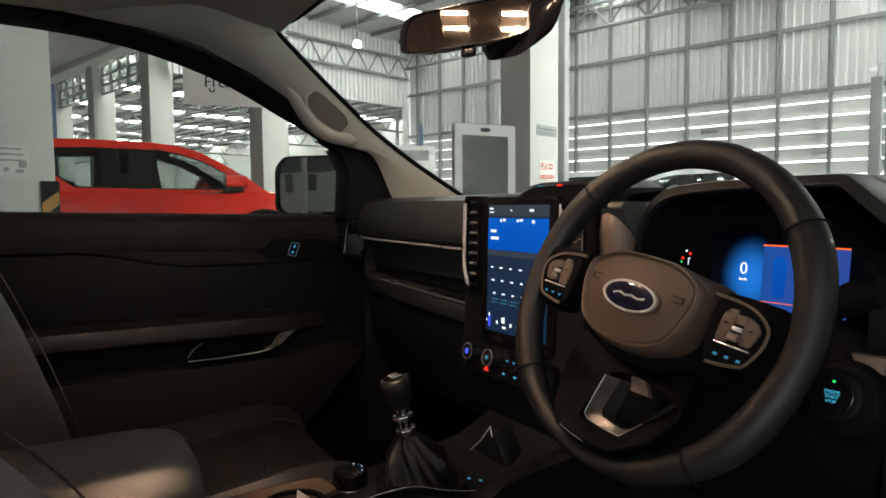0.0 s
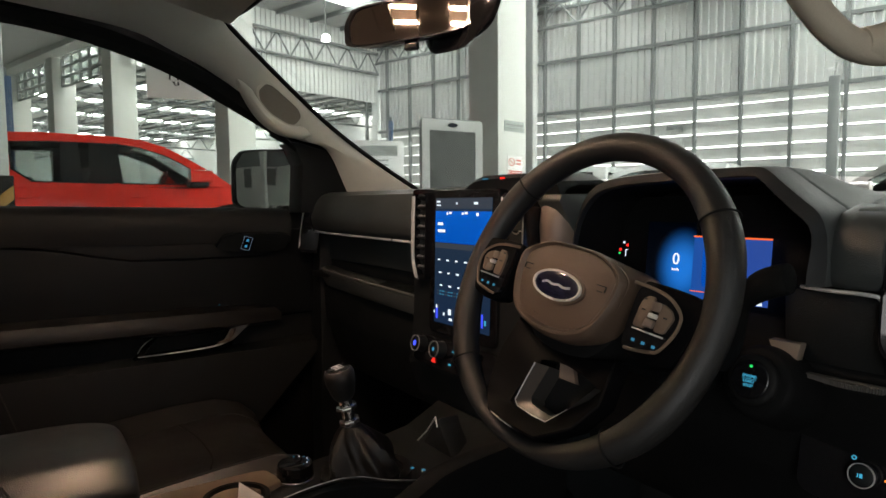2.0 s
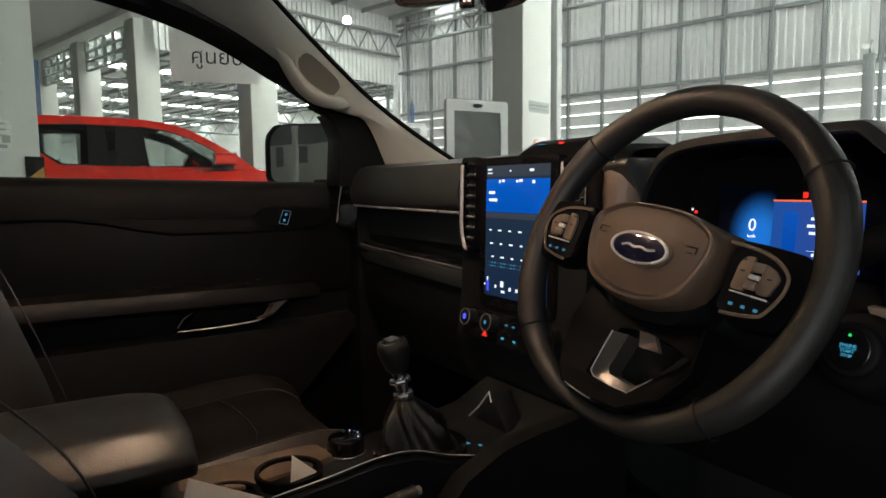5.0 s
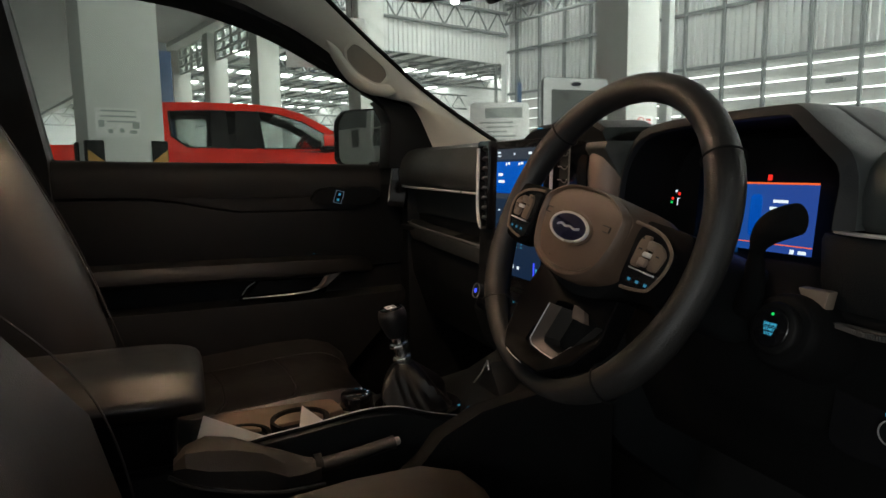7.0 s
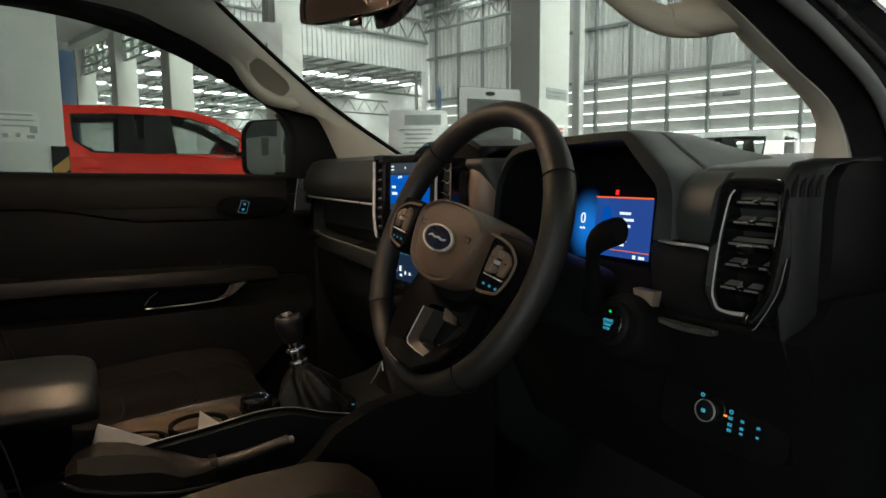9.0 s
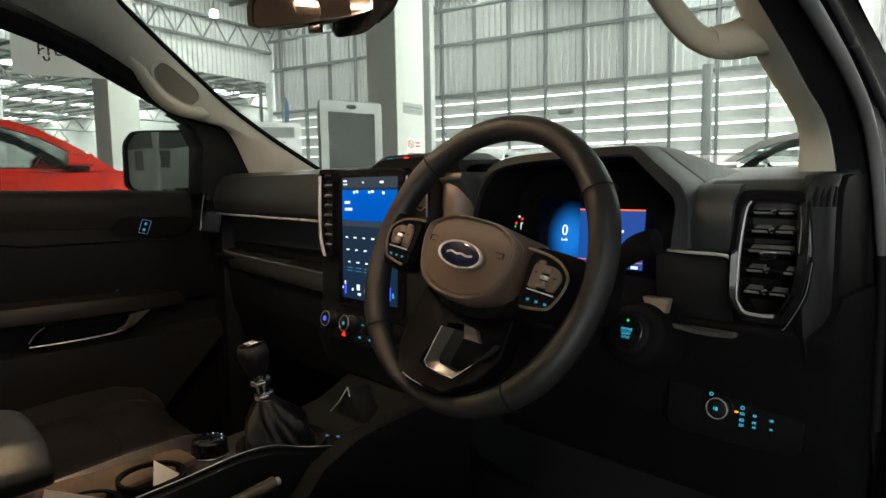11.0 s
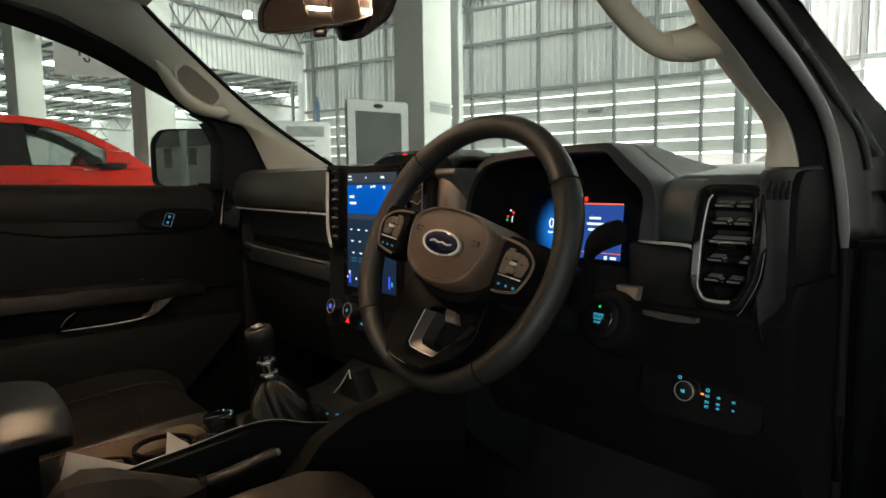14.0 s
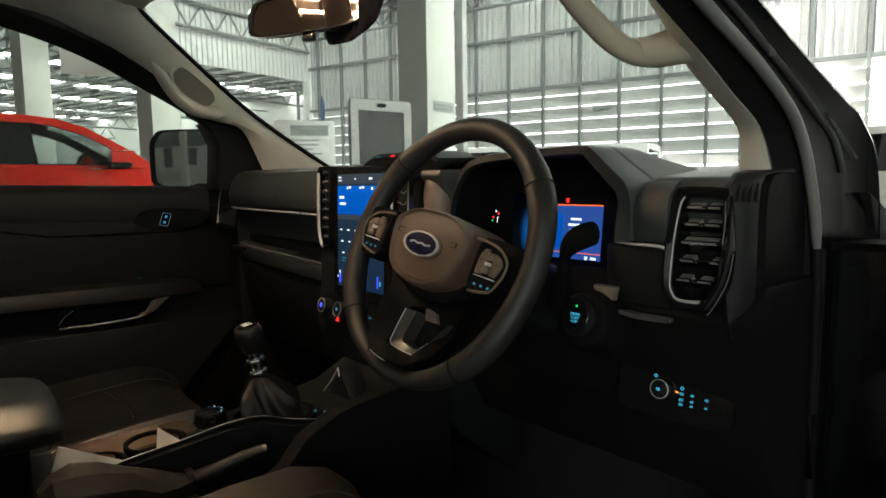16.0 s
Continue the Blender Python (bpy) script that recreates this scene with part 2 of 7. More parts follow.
SKYPANEL = glow("translucent_roof_panel", (1.0, 0.99, 0.95), 17.0)
TUBE = glow("lamp_globe", (1.0, 0.98, 0.92), 30.0)
SCREENBLUE = glow_fade("display_blue", (0.0, 0.06, 0.42), (0.0, 0.12, 0.62), 0.7, 2, 1.06, 1.20)
SCREENNAVY = glow_fade("display_navy", (0.012, 0.03, 0.075), (0.02, 0.04, 0.075), 0.55, 2, 0.98, 1.12)
SCREENGREY = glow("display_grey", (0.06, 0.075, 0.10), 0.5)
CLUSTERBLUE = glow_round("gauge_blue", (0.012, 0.19, 0.72), 0.72, (0.327, 0.0, 1.105), 0.060)
DASHSOFT = mat("dash_soft_touch", (0.040, 0.045, 0.044), 0.40, vary=0.14, scale=5, fine=800, bump=0.45, spec=0.8)
INSERT = mat("dark_satin_insert", (0.15, 0.14, 0.13), 0.36, metal=0.8, vary=0.06, scale=20, fine=500, bump=0.05)
# lightened so that vent vanes carry their window reflections in the colour
SLATGREY = mat("vent_vane_grey", (0.19, 0.187, 0.180), 0.38, vary=0.15, scale=30, fine=500, bump=0.1)
RIBGREY = mat("ribbed_dark_grey", (0.075, 0.073, 0.070), 0.45, vary=0.15, scale=30, fine=500, bump=0.1)
OUTSIDE = glow("overcast_daylight", (1.0, 0.99, 0.96), 7.5)
ROOFLENS = glow("warm_lamp_lens", (1.0, 0.68, 0.46), 520.0)
CLUSTERNAVY = glow_fade("gauge_navy", (0.010, 0.070, 0.31), (0.020, 0.062, 0.29), 0.85, 0, 0.341, 0.40)
WHITEGLOW = glow("display_white", (0.8, 0.9, 1.0), 0.9)
CYANGLOW = glow("cyan_legend", (0.05, 0.36, 0.55), 0.8)
CYANDIM = glow("cyan_legend_dim", (0.03, 0.16, 0.26), 0.8)
ICEGLOW = glow("pale_legend", (0.30, 0.42, 0.55), 0.30)
REDGLOW = glow("red_telltale", (0.9, 0.03, 0.02), 0.9)
AMBERGLOW = glow("amber_display_line", (0.95, 0.15, 0.03), 0.8)
ORANGEGLOW = glow("orange_telltale", (0.95, 0.25, 0.03), 1.2)
GREENGLOW = glow("green_telltale", (0.02, 0.75, 0.15), 0.8)
VIOLETGLOW = glow("blue_knob_light", (0.05, 0.08, 0.95), 1.0)

# ---- tools for shapes ----
def mesh_of(bm, name, material, smooth=40):
    bmesh.ops.remove_doubles(bm, verts=bm.verts, dist=1e-6)
    bmesh.ops.recalc_face_normals(bm, faces=bm.faces)
    me = bpy.data.meshes.new(name)
    bm.to_mesh(me)
    bm.free()
    me.materials.append(material)
    if smooth:
        me.shade_smooth()
        me.set_sharp_from_angle(angle=radians(smooth))
    return me


def thing(name, base, label, category, group="", kind=""):
    """An Empty at a thing's base that carries its parts."""
    ob = new(name)
    ob.empty_display_size = 0.05
    ob.matrix_basis = Matrix.Translation(base)
    return tagged(ob, label, category, group, kind)


def part(name, bm, material, parent, label="", smooth=40):
    """One mesh, given in world metres, under a thing or under a part."""
    ob = new(name, mesh_of(bm, name, material, smooth) if isinstance(bm, bmesh.types.BMesh) else bm)
    ob.parent = parent
    ob.matrix_parent_inverse = parent.matrix_basis.inverted() if parent.parent is None else Matrix()
    if label:
        ob["label"] = label
    return ob


def solo(name, bm, material, label, category, group="", kind="", smooth=40):
    return tagged(new(name, mesh_of(bm, name, material, smooth)), label, category, group, kind)


def BM():
    return bmesh.new()


def box(bm, c, s, bev=0.0, m=None, seg=2):
    """A block of size s round c, its edges rounded by bev, then laid by m."""
    made = bmesh.ops.create_cube(bm, size=1.0)["verts"]
    for v in made:
        v.co = Vector((v.co.x * s[0] + c[0], v.co.y * s[1] + c[1], v.co.z * s[2] + c[2]))
    if bev:
        edges = list({e for v in made for e in v.link_edges})
        made = bmesh.ops.bevel(bm, geom=edges, offset=min(bev, 0.49 * min(s)), segments=seg, affect="EDGES", profile=0.5)["verts"]
    if m is not None:
        bmesh.ops.transform(bm, matrix=m, verts=made)
    return bm


def loft(bm, rings, closed=True, caps=True, loop=False, m=None):
    """Skin over rings of equal count."""
    rows = [[bm.verts.new(m @ Vector(p) if m is not None else Vector(p)) for p in ring] for ring in rings]
    n = len(rows[0])
    pairs = list(zip(rows, rows[1:])) + ([(rows[-1], rows[0])] if loop else [])
    for a, b in pairs:
        for i in range(n if closed else n - 1):
            bm.faces.new((a[i], a[(i + 1) % n], b[(i + 1) % n], b[i]))
    if caps and closed and not loop:
        bm.faces.new(rows[0][::-1])
        bm.faces.new(rows[-1])
    return bm


def prism(bm, poly, lo, hi, axis="x", bev=0.0, m=None):
    """A flat outline, drawn out along an axis. x: (y, z) outline; y: (x, z); z: (x, y)."""
    def put(p, h):
        return {"x": (h, p[0], p[1]), "y": (p[0], h, p[1]), "z": (p[0], p[1], h)}[axis]
    before = set(bm.verts)
    rows = [[bm.verts.new(put(p, h)) for p in poly] for h in (lo, hi)]
    n = len(poly)
    for i in range(n):
        bm.faces.new((rows[0][i], rows[0][(i + 1) % n], rows[1][(i + 1) % n], rows[1][i]))
    bm.faces.new(rows[0][::-1])
    bm.faces.new(rows[1])
    made = [v for v in bm.verts if v not in before]
    if bev:
        edges = list({e for v in made for e in v.link_edges})
        bmesh.ops.recalc_face_normals(bm, faces=list({f for v in made for f in v.link_faces}))
        bmesh.ops.bevel(bm, geom=edges, offset=bev, segments=2, affect="EDGES", profile=0.5, clamp_overlap=True)
        made = [v for v in bm.verts if v not in before]
    if m is not None:
        bmesh.ops.transform(bm, matrix=m, verts=made)
    return bm


def smooth_path(pts, n=8):
    """A soft line through points (Catmull-Rom)."""
    p = [Vector(q) for q in pts]
    p = [2 * p[0] - p[1]] + p + [2 * p[-1] - p[-2]]
    out = []
    for i in range(1, len(p) - 2):
        a, b, c, d = p[i - 1:i + 3]
        for k in range(n):
            t = k / n
            out.append(0.5 * ((2 * b) + (c - a) * t + (2 * a - 5 * b + 4 * c - d) * t * t + (3 * b - a - 3 * c + d) * t ** 3))
    return out + [p[-2]]


def tube(bm, pts, r, seg=10, closed=False, flat=1.0, up=(0, 0, 1), m=None, caps=True):
    """A round or flattened bar along a line; r may be a list."""
    p = [Vector(q) for q in pts]
    n = len(p)
    rings = []
    for i, q in enumerate(p):
        a, b = (p[i - 1], p[(i + 1) % n]) if closed else (p[max(i - 1, 0)], p[min(i + 1, n - 1)])
        along = (b - a).normalized()
        side = along.cross(Vector(up))
        side = side.normalized() if side.length > 1e-4 else along.cross(Vector((0, 1, 0))).normalized()
        top = side.cross(along).normalized()
        rad = r[i] if isinstance(r, (list, tuple)) else r
        rings.append([q + side * (rad * math.cos(2 * math.pi * k / seg)) + top * (rad * flat * math.sin(2 * math.pi * k / seg)) for k in range(seg)])
    return loft(bm, rings, caps=caps and not closed, loop=closed, m=m)


def disc(bm, m, r, h, seg=28, bev=0.0, r2=None):
    """A round block with its base in m's plane, rising along m's z."""
    r2 = r if r2 is None else r2
    spin = lambda q, z: [(q * math.cos(2 * math.pi * k / seg), q * math.sin(2 * math.pi * k / seg), z) for k in range(seg)]  # noqa: E731
    rings = [spin(r, 0), spin(r2, h - bev)] + ([spin(r2 - bev * 0.35, h - bev * 0.3), spin(r2 - bev, h)] if bev else [])
    if not bev:
        rings[1] = spin(r2, h)
    return loft(bm, rings, m=m)


def ring_shape(bm, outer, inner, lo, hi, m=None):
    """A flat frame between two outlines of equal count, from lo to hi along z."""
    n = len(outer)
    put = lambda p, z: bm.verts.new((m @ Vector((p[0], p[1], z))) if m is not None else Vector((p[0], p[1], z)))  # noqa: E731
    a, b = [put(p, lo) for p in outer], [put(p, hi) for p in outer]
    c, d = [put(p, lo) for p in inner], [put(p, hi) for p in inner]
    for i in range(n):
        j = (i + 1) % n
        bm.faces.new((a[i], a[j], b[j], b[i]))
        bm.faces.new((d[i], d[j], c[j], c[i]))
        bm.faces.new((b[i], b[j], d[j], d[i]))
        bm.faces.new((c[i], c[j], a[j], a[i]))
    return bm


def shrunk(poly, k, c=None):
    cx = sum(p[0] for p in poly) / len(poly) if c is None else c[0]
    cy = sum(p[1] for p in poly) / len(poly) if c is None else c[1]
    return [(cx + (p[0] - cx) * k, cy + (p[1] - cy) * k) for p in poly]


def rounded(poly, r=0.25, n=4):
    """The outline with its corners cut round; r is the share of each side that is used."""
    out = []
    for i, p in enumerate(poly):
        a, b = Vector(poly[i - 1]), Vector(poly[(i + 1) % len(poly)])
        p = Vector(p)
        s, e = p + (a - p) * r, p + (b - p) * r
        for k in range(n + 1):
            t = k / n
            out.append(tuple((1 - t) ** 2 * s + 2 * t * (1 - t) * p + t * t * e))
    return out


def plane_frame(o, right, up):
    """A pose whose x and y lie in a face and whose z stands out from it."""
    x = Vector(right).normalized()
    z = x.cross(Vector(up)).normalized()
    y = z.cross(x)
    return Matrix.Translation(o) @ Matrix((x, y, z)).transposed().to_4x4()


def lettering(text, size, m, material, parent, name="lettering", depth=0.0004, align="CENTER"):
    cu = bpy.data.curves.new(name, "FONT")
    cu.body, cu.size, cu.align_x, cu.align_y, cu.extrude = text, size, align, "CENTER", depth
    ob = bpy.data.objects.new(name, cu)
    scene.collection.objects.link(ob)
    me = bpy.data.meshes.new_from_object(ob.evaluated_get(bpy.context.evaluated_depsgraph_get()))
    bpy.data.objects.remove(ob)
    me.transform(m)
    me.materials.clear()
    me.materials.append(material)
    return part(name, me, material, parent)

# ---- the truck's cabin: shell ----
car_floor = BM()
box(car_floor, (0, 0.1, 0.41), (1.44, 2.3, 0.05), 0.01)
prism(car_floor, [(0.98, 0.42), (1.10, 0.62), (1.13, 1.1), (1.16, 1.1), (1.16, 0.40), (0.98, 0.38)], -0.72, 0.72, "x")
solo("floor_cabin", car_floor, CARPET, "black carpeted cabin floor and footwell", "floor", kind="structure")

for s in (-1,):
    kick = BM()
    box(kick, (s * 0.745, 0.95, 0.80), (0.10, 0.44, 0.76), 0.006)
    solo("trim_kick_panel", kick, PLASTIC, "black plastic side panel of the footwell", "footwell trim", kind="structure")

# roof lining, with its edge turned down over the doors
grid = BM()
rows = []
for j in range(15):
    y = 0.452 - j * 0.125
    ring = []
    for i in range(25):
        u = -1 + i / 12
        z = 1.622 - 0.052 * abs(u) ** 3.2 * (1 - 0.55 * max(0.0, (y - 0.10) / 0.352)) - 0.018 * max(0.0, (y - 0.25) / 0.2) ** 2
        ring.append((0.585 * u, y, z))
    back = [(x, yy, z + 0.035) for x, yy, z in ring[::-1]]
    rows.append(ring + back)
loft(grid, rows)
solo("ceiling_cabin", grid, LINING, "beige-grey knitted roof lining of the truck", "headliner", kind="structure")

# A-pillars: trim between the door side and the windscreen, with a grab handle on each
DOOR_SIDE = [(0.586, 0.08, 1.570), (0.600, 0.28, 1.552), (0.622, 0.37, 1.525), (0.640, 0.47, 1.482), (0.650, 0.57, 1.402), (0.650, 0.655, 1.352), (0.650, 0.735, 1.330), (0.650, 0.790, 1.225)]
GLASS_SIDE = [(0.500, 0.36, 1.612), (0.560, 0.462, 1.585), (0.578, 0.485, 1.570), (0.596, 0.555, 1.515), (0.616, 0.645, 1.446), (0.628, 0.735, 1.378), (0.606, 0.835, 1.302), (0.545, 0.945, 1.215)]


# the driver's side is seen from close by and shows its own line
DOOR_SIDE_R = [(0.590, 0.10, 1.570), (0.615, 0.30, 1.530), (0.640, 0.46, 1.440), (0.653, 0.57, 1.374), (0.656, 0.652, 1.336), (0.656, 0.768, 1.278), (0.656, 0.836, 1.244), (0.656, 0.873, 1.190)]
GLASS_SIDE_R = [(0.530, 0.36, 1.612), (0.600, 0.462, 1.585), (0.613, 0.550, 1.500), (0.615, 0.630, 1.420), (0.614, 0.690, 1.362), (0.615, 0.735, 1.317), (0.615, 0.864, 1.249), (0.612, 0.881, 1.190)]


def pillar(s, door_side, glass_side, bulge, behind):
    door = smooth_path([(s * x, y, z) for x, y, z in door_side], 5)
    glass = smooth_path([(s * x, y, z) for x, y, z in glass_side], 5)
    rings = []
    for i, (d, g) in enumerate(zip(door, glass)):
        k = i / (len(door) - 1)
        into = Vector((-s * 0.80, -0.45, -0.35)).normalized()
        swell = bulge * (1 + 0.5 * math.sin(math.pi * k))
        row = [d + Vector((s * behind, 0.02, 0.02)), d, d.lerp(g, 0.22) + into * swell * 0.75, d.lerp(g, 0.5) + into * swell,
               d.lerp(g, 0.8) + into * swell * 0.7, g, g + Vector((s * 0.055, 0.03, 0.012))]
        rings.append(row)
    return loft(BM(), rings)


pl = thing("pillar_left", (-0.65, 0.82, 1.2), "beige-grey windscreen pillar trim with a moulded grab handle", "pillar trim", kind="structure")
part("pillar_cover", pillar(-1, DOOR_SIDE, GLASS_SIDE, 0.016, 0.045), PILLARTRIM, pl)
pr = thing("pillar_right", (0.65, 0.82, 1.2), "beige-grey windscreen pillar trim beside the open driver's door", "pillar trim", kind="structure")
part("pillar_cover", pillar(1, DOOR_SIDE_R, GLASS_SIDE_R, 0.005, -0.004), PILLARTRIM, pr)

# grab handle moulded into the far pillar: a shallow slot, its shade put into the colour, with a swollen bar on its
# lower side
grip = thing("grab_handle", (-0.625, 0.66, 1.36), "beige-grey grab handle with a darkened finger slot on the windscreen pillar", "grab handle")
face = plane_frame((-0.602, 0.600, 1.432), (0.03, 0.69, -0.72), (0.10, 0.70, 0.70))
ov = rounded([(-0.048, -0.020), (-0.048, 0.004), (-0.032, 0.012), (0.042, 0.021), (0.061, 0.012), (0.063, -0.012), (0.050, -0.023), (0.006, -0.036), (-0.030, -0.034)], 0.3, 4)
part("finger_slot", loft(BM(), [[(x, y, 0.0035) for x, y in shrunk(ov, 1.06)], [(x, y, 0.0045) for x, y in ov], [(x * 0.93 + 0.001, y * 0.88, 0.0028) for x, y in ov]], m=face), SLOT_SHADE, grip, "shallow finger slot with shade in its colour")
part("slot_rim", ring_shape(BM(), shrunk(ov, 1.13), shrunk(ov, 0.99), -0.004, 0.0046, m=face), PILLARTRIM, grip)
g_in = smooth_path([(-0.070, -0.030, 0), (-0.056, -0.030, 0), (-0.036, -0.035, 0), (0.006, -0.0375, 0), (0.052, -0.0240, 0), (0.068, -0.008, 0), (0.082, 0.004, 0)], 6)
g_out = smooth_path([(-0.112, -0.036, 0), (-0.084, -0.047, 0), (-0.044, -0.057, 0), (0.004, -0.063, 0), (0.052, -0.054, 0), (0.092, -0.026, 0), (0.108, 0.004, 0)], 6)
rings = []
for k, (a, b) in enumerate(zip(g_in, g_out)):
    w = math.sin(math.pi * (0.02 + 0.94 * k / (len(g_in) - 1))) ** 0.7
    rings.append([(*a.lerp(b, q).xy, h * w - 0.006 * (1 - w)) for q, h in ((0.0, 0.0045), (0.08, 0.0105), (0.26, 0.0150), (0.5, 0.0160), (0.75, 0.0115), (0.93, 0.0010), (1.0, -0.012), (0.9, -0.034), (0.0, -0.020))])
part("grip_bar", loft(BM(), rings, m=face), PILLARTRIM, grip)

# grab handle of the driver's pillar: a free bar bowed into the cabin
grip2 = thing("grab_handle", (0.63, 0.70, 1.33), "tan-grey bowed grab handle on the driver's windscreen pillar", "grab handle")
GRAB = smooth_path([(0.628, 0.42, 1.490), (0.604, 0.45, 1.455), (0.594, 0.52, 1.398), (0.592, 0.59, 1.350), (0.598, 0.65, 1.322), (0.613, 0.700, 1.321), (0.640, 0.735, 1.338)], 7)
part("grip_bar", tube(BM(), GRAB, [0.0126 + 0.004 * abs(1 - 2 * k / 42) ** 3 for k in range(43)], 18, flat=0.9, up=(1, 0, 0)), HANDLETAN, grip2)
part("grip_foot", tube(BM(), smooth_path([(0.600, 0.662, 1.322), (0.614, 0.694, 1.326), (0.632, 0.718, 1.336), (0.652, 0.738, 1.350)], 3), [0.0135, 0.0145, 0.0165, 0.0185, 0.0205, 0.0235, 0.0265, 0.0300, 0.0340, 0.0380], 18, up=(0, 0, 1)), HANDLETAN, grip2)

# windscreen with its black border
ws = thing("window_1", (0, 1.0, 1.2), "clear laminated windscreen with a black border", "windscreen", kind="structure")
wn_up = Vector((0, 0.605, 0.796))
glass_rows = []
for j in range(9):
    t = j / 8
    row = []
    for i in range(13):
        u = -1 + i / 6
        w = 0.62 + 0.09 * t
        y, z = 0.455 + 0.54 * t, 1.604 - 0.41 * t
        bow = 0.05 * (1 - u * u)
        row.append(Vector((w * u, y + bow * 0.75, z + bow * 0.62 + 0.012)))
    glass_rows.append(row)
pane = part("pane", loft(BM(), [row + [q + wn_up * 0.004 for q in row[::-1]] for row in glass_rows]), WINDSCREEN, ws)
pane.visible_shadow = False
for s in (-1, 1):
    edge = [Vector((s * (abs(x) + 0.004), y + 0.006, z + 0.006)) for x, y, z in smooth_path([(s * a, b, c) for a, b, c in (GLASS_SIDE[1:] if s < 0 else GLASS_SIDE_R[1:])], 5)]
    part("border", tube(BM(), edge, 0.0055, 8), RUBBER, ws)
part("border", tube(BM(), smooth_path([(-0.562, 0.470, 1.592), (-0.45, 0.492, 1.594), (0, 0.50, 1.600), (0.45, 0.492, 1.594), (0.562, 0.470, 1.592)], 8), 0.007, 8), RUBBER, ws)
# lining strip over the windscreen
hd = BM()
loft(hd, [[(x, 0.40, 1.612 - 0.022 * abs(x / 0.57) ** 3), (x, 0.484, 1.590 - 0.008 * abs(x / 0.57) ** 3), (x, 0.50, 1.600), (x, 0.42, 1.65)] for x in [-0.57 + 0.057 * i for i in range(21)]])
solo("trim_header", hd, LINING, "beige-grey lining strip over the windscreen", "headliner trim", kind="structure")

# ---- front passenger door ----
d1 = thing("door_1", (-0.74, 0.3, 0.45), "closed front passenger door with a dark moulded panel and raised frame", "car door", kind="structure")
up = BM()
rings = []
for y, zt in ((-0.35, 1.206), (-0.1, 1.200), (0.1, 1.194), (0.3, 1.190), (0.5, 1.186), (0.60, 1.184), (0.665, 1.182)):
    rings.append([(-0.79, y, zt - 0.005), (-0.752, y, zt), (-0.732, y, zt - 0.006), (-0.720, y, zt - 0.022), (-0.716, y, zt - 0.05), (-0.722, y, zt - 0.085), (-0.79, y, zt - 0.09)])
part("upper_pad", loft(up, rings), SOFT, d1)
# the ledge under the pad that drops by a step towards the front
led = BM()
rings = []
for y, z0, z1 in ((-0.35, 1.128, 1.112), (0.08, 1.126, 1.110), (0.16, 1.116, 1.098), (0.23, 1.098, 1.082), (0.30, 1.090, 1.070), (0.44, 1.088, 1.068), (0.60, 1.088, 1.068)):
    rings.append([(-0.79, y, z0 + 0.03), (-0.731, y, z0 + 0.026), (-0.7265, y, z0), (-0.7285, y, z1), (-0.733, y, z1 - 0.004), (-0.79, y, z1 - 0.014)])
part("ledge", loft(led, rings), SOFT, d1)
mid = BM()
box(mid, (-0.765, 0.19, 1.02), (0.06, 1.08, 0.22), 0.006)
part("middle_panel", mid, PLASTIC, d1)
arm = BM()
rings = []
for y, xo, zt in ((-0.35, -0.655, 0.950), (0.10, -0.655, 0.948), (0.35, -0.660, 0.944), (0.50, -0.675, 0.940), (0.60, -0.715, 0.934), (0.64, -0.735, 0.930)):
    rings.append([(-0.79, y, zt + 0.004), (xo - 0.03, y, zt + 0.006), (xo - 0.008, y, zt), (xo, y, zt - 0.016), (xo - 0.002, y, zt - 0.034), (xo - 0.030, y, zt - 0.046), (-0.79, y, zt - 0.05)])
part("armrest", loft(arm, rings), HIDE, d1)
low = BM()
rings = []
for y, x0, lean_ in ((-0.35, -0.715, 0.0), (0.2, -0.712, 0.0), (0.45, -0.714, 0.20), (0.60, -0.718, 0.50), (0.765, -0.735, 0.95)):
    rings.append([(px_, y - lean_ * max(0.0, 0.845 - z), z) for px_, z in ((-0.79, 0.91), (x0 - 0.025, 0.905), (x0 - 0.03, 0.845), (x0 + 0.010, 0.834), (x0 + 0.016, 0.79), (x0, 0.48), (-0.79, 0.46))])
part("lower_panel", loft(low, rings), SOFT, d1)
part("sill_side", box(BM(), (-0.790, 0.62, 0.66), (0.05, 0.62, 0.50), 0.004), FOOTBLACK, d1, "dark inner sill")
pull = thing("door_pull", (-0.70, 0.39, 0.85), "recessed inner door pull with a satin silver lower rim", "door handle")
cup = BM()
ring_shape(cup, [(0.285, 0.846), (0.50, 0.852), (0.525, 0.895), (0.33, 0.902)], [(0.305, 0.854), (0.482, 0.859), (0.500, 0.888), (0.335, 0.893)], 0.0, 0.018, m=plane_frame((-0.722, 0, 0), (0, 1, 0), (0, 0, 1)))
part("bezel", cup, PIANO, pull)
part("silver_rim", tube(BM(), smooth_path([(-0.700, 0.293, 0.8535), (-0.690, 0.38, 0.8555), (-0.690, 0.455, 0.8590), (-0.699, 0.487, 0.8640)], 5), [0.0016 + 0.0018 * k / 15 for k in range(16)], 8, flat=0.7), SATIN, pull)
part("lever", tube(BM(), smooth_path([(-0.705, 0.472, 0.862), (-0.688, 0.490, 0.872), (-0.690, 0.500, 0.886), (-0.705, 0.508, 0.894)], 4), 0.0065, 8, flat=0.6), WARM, pull)
part("lever_edge", tube(BM(), smooth_path([(-0.700, 0.292, 0.862), (-0.700, 0.305, 0.880), (-0.703, 0.325, 0.893)], 4), 0.0012, 6), SATIN, pull)
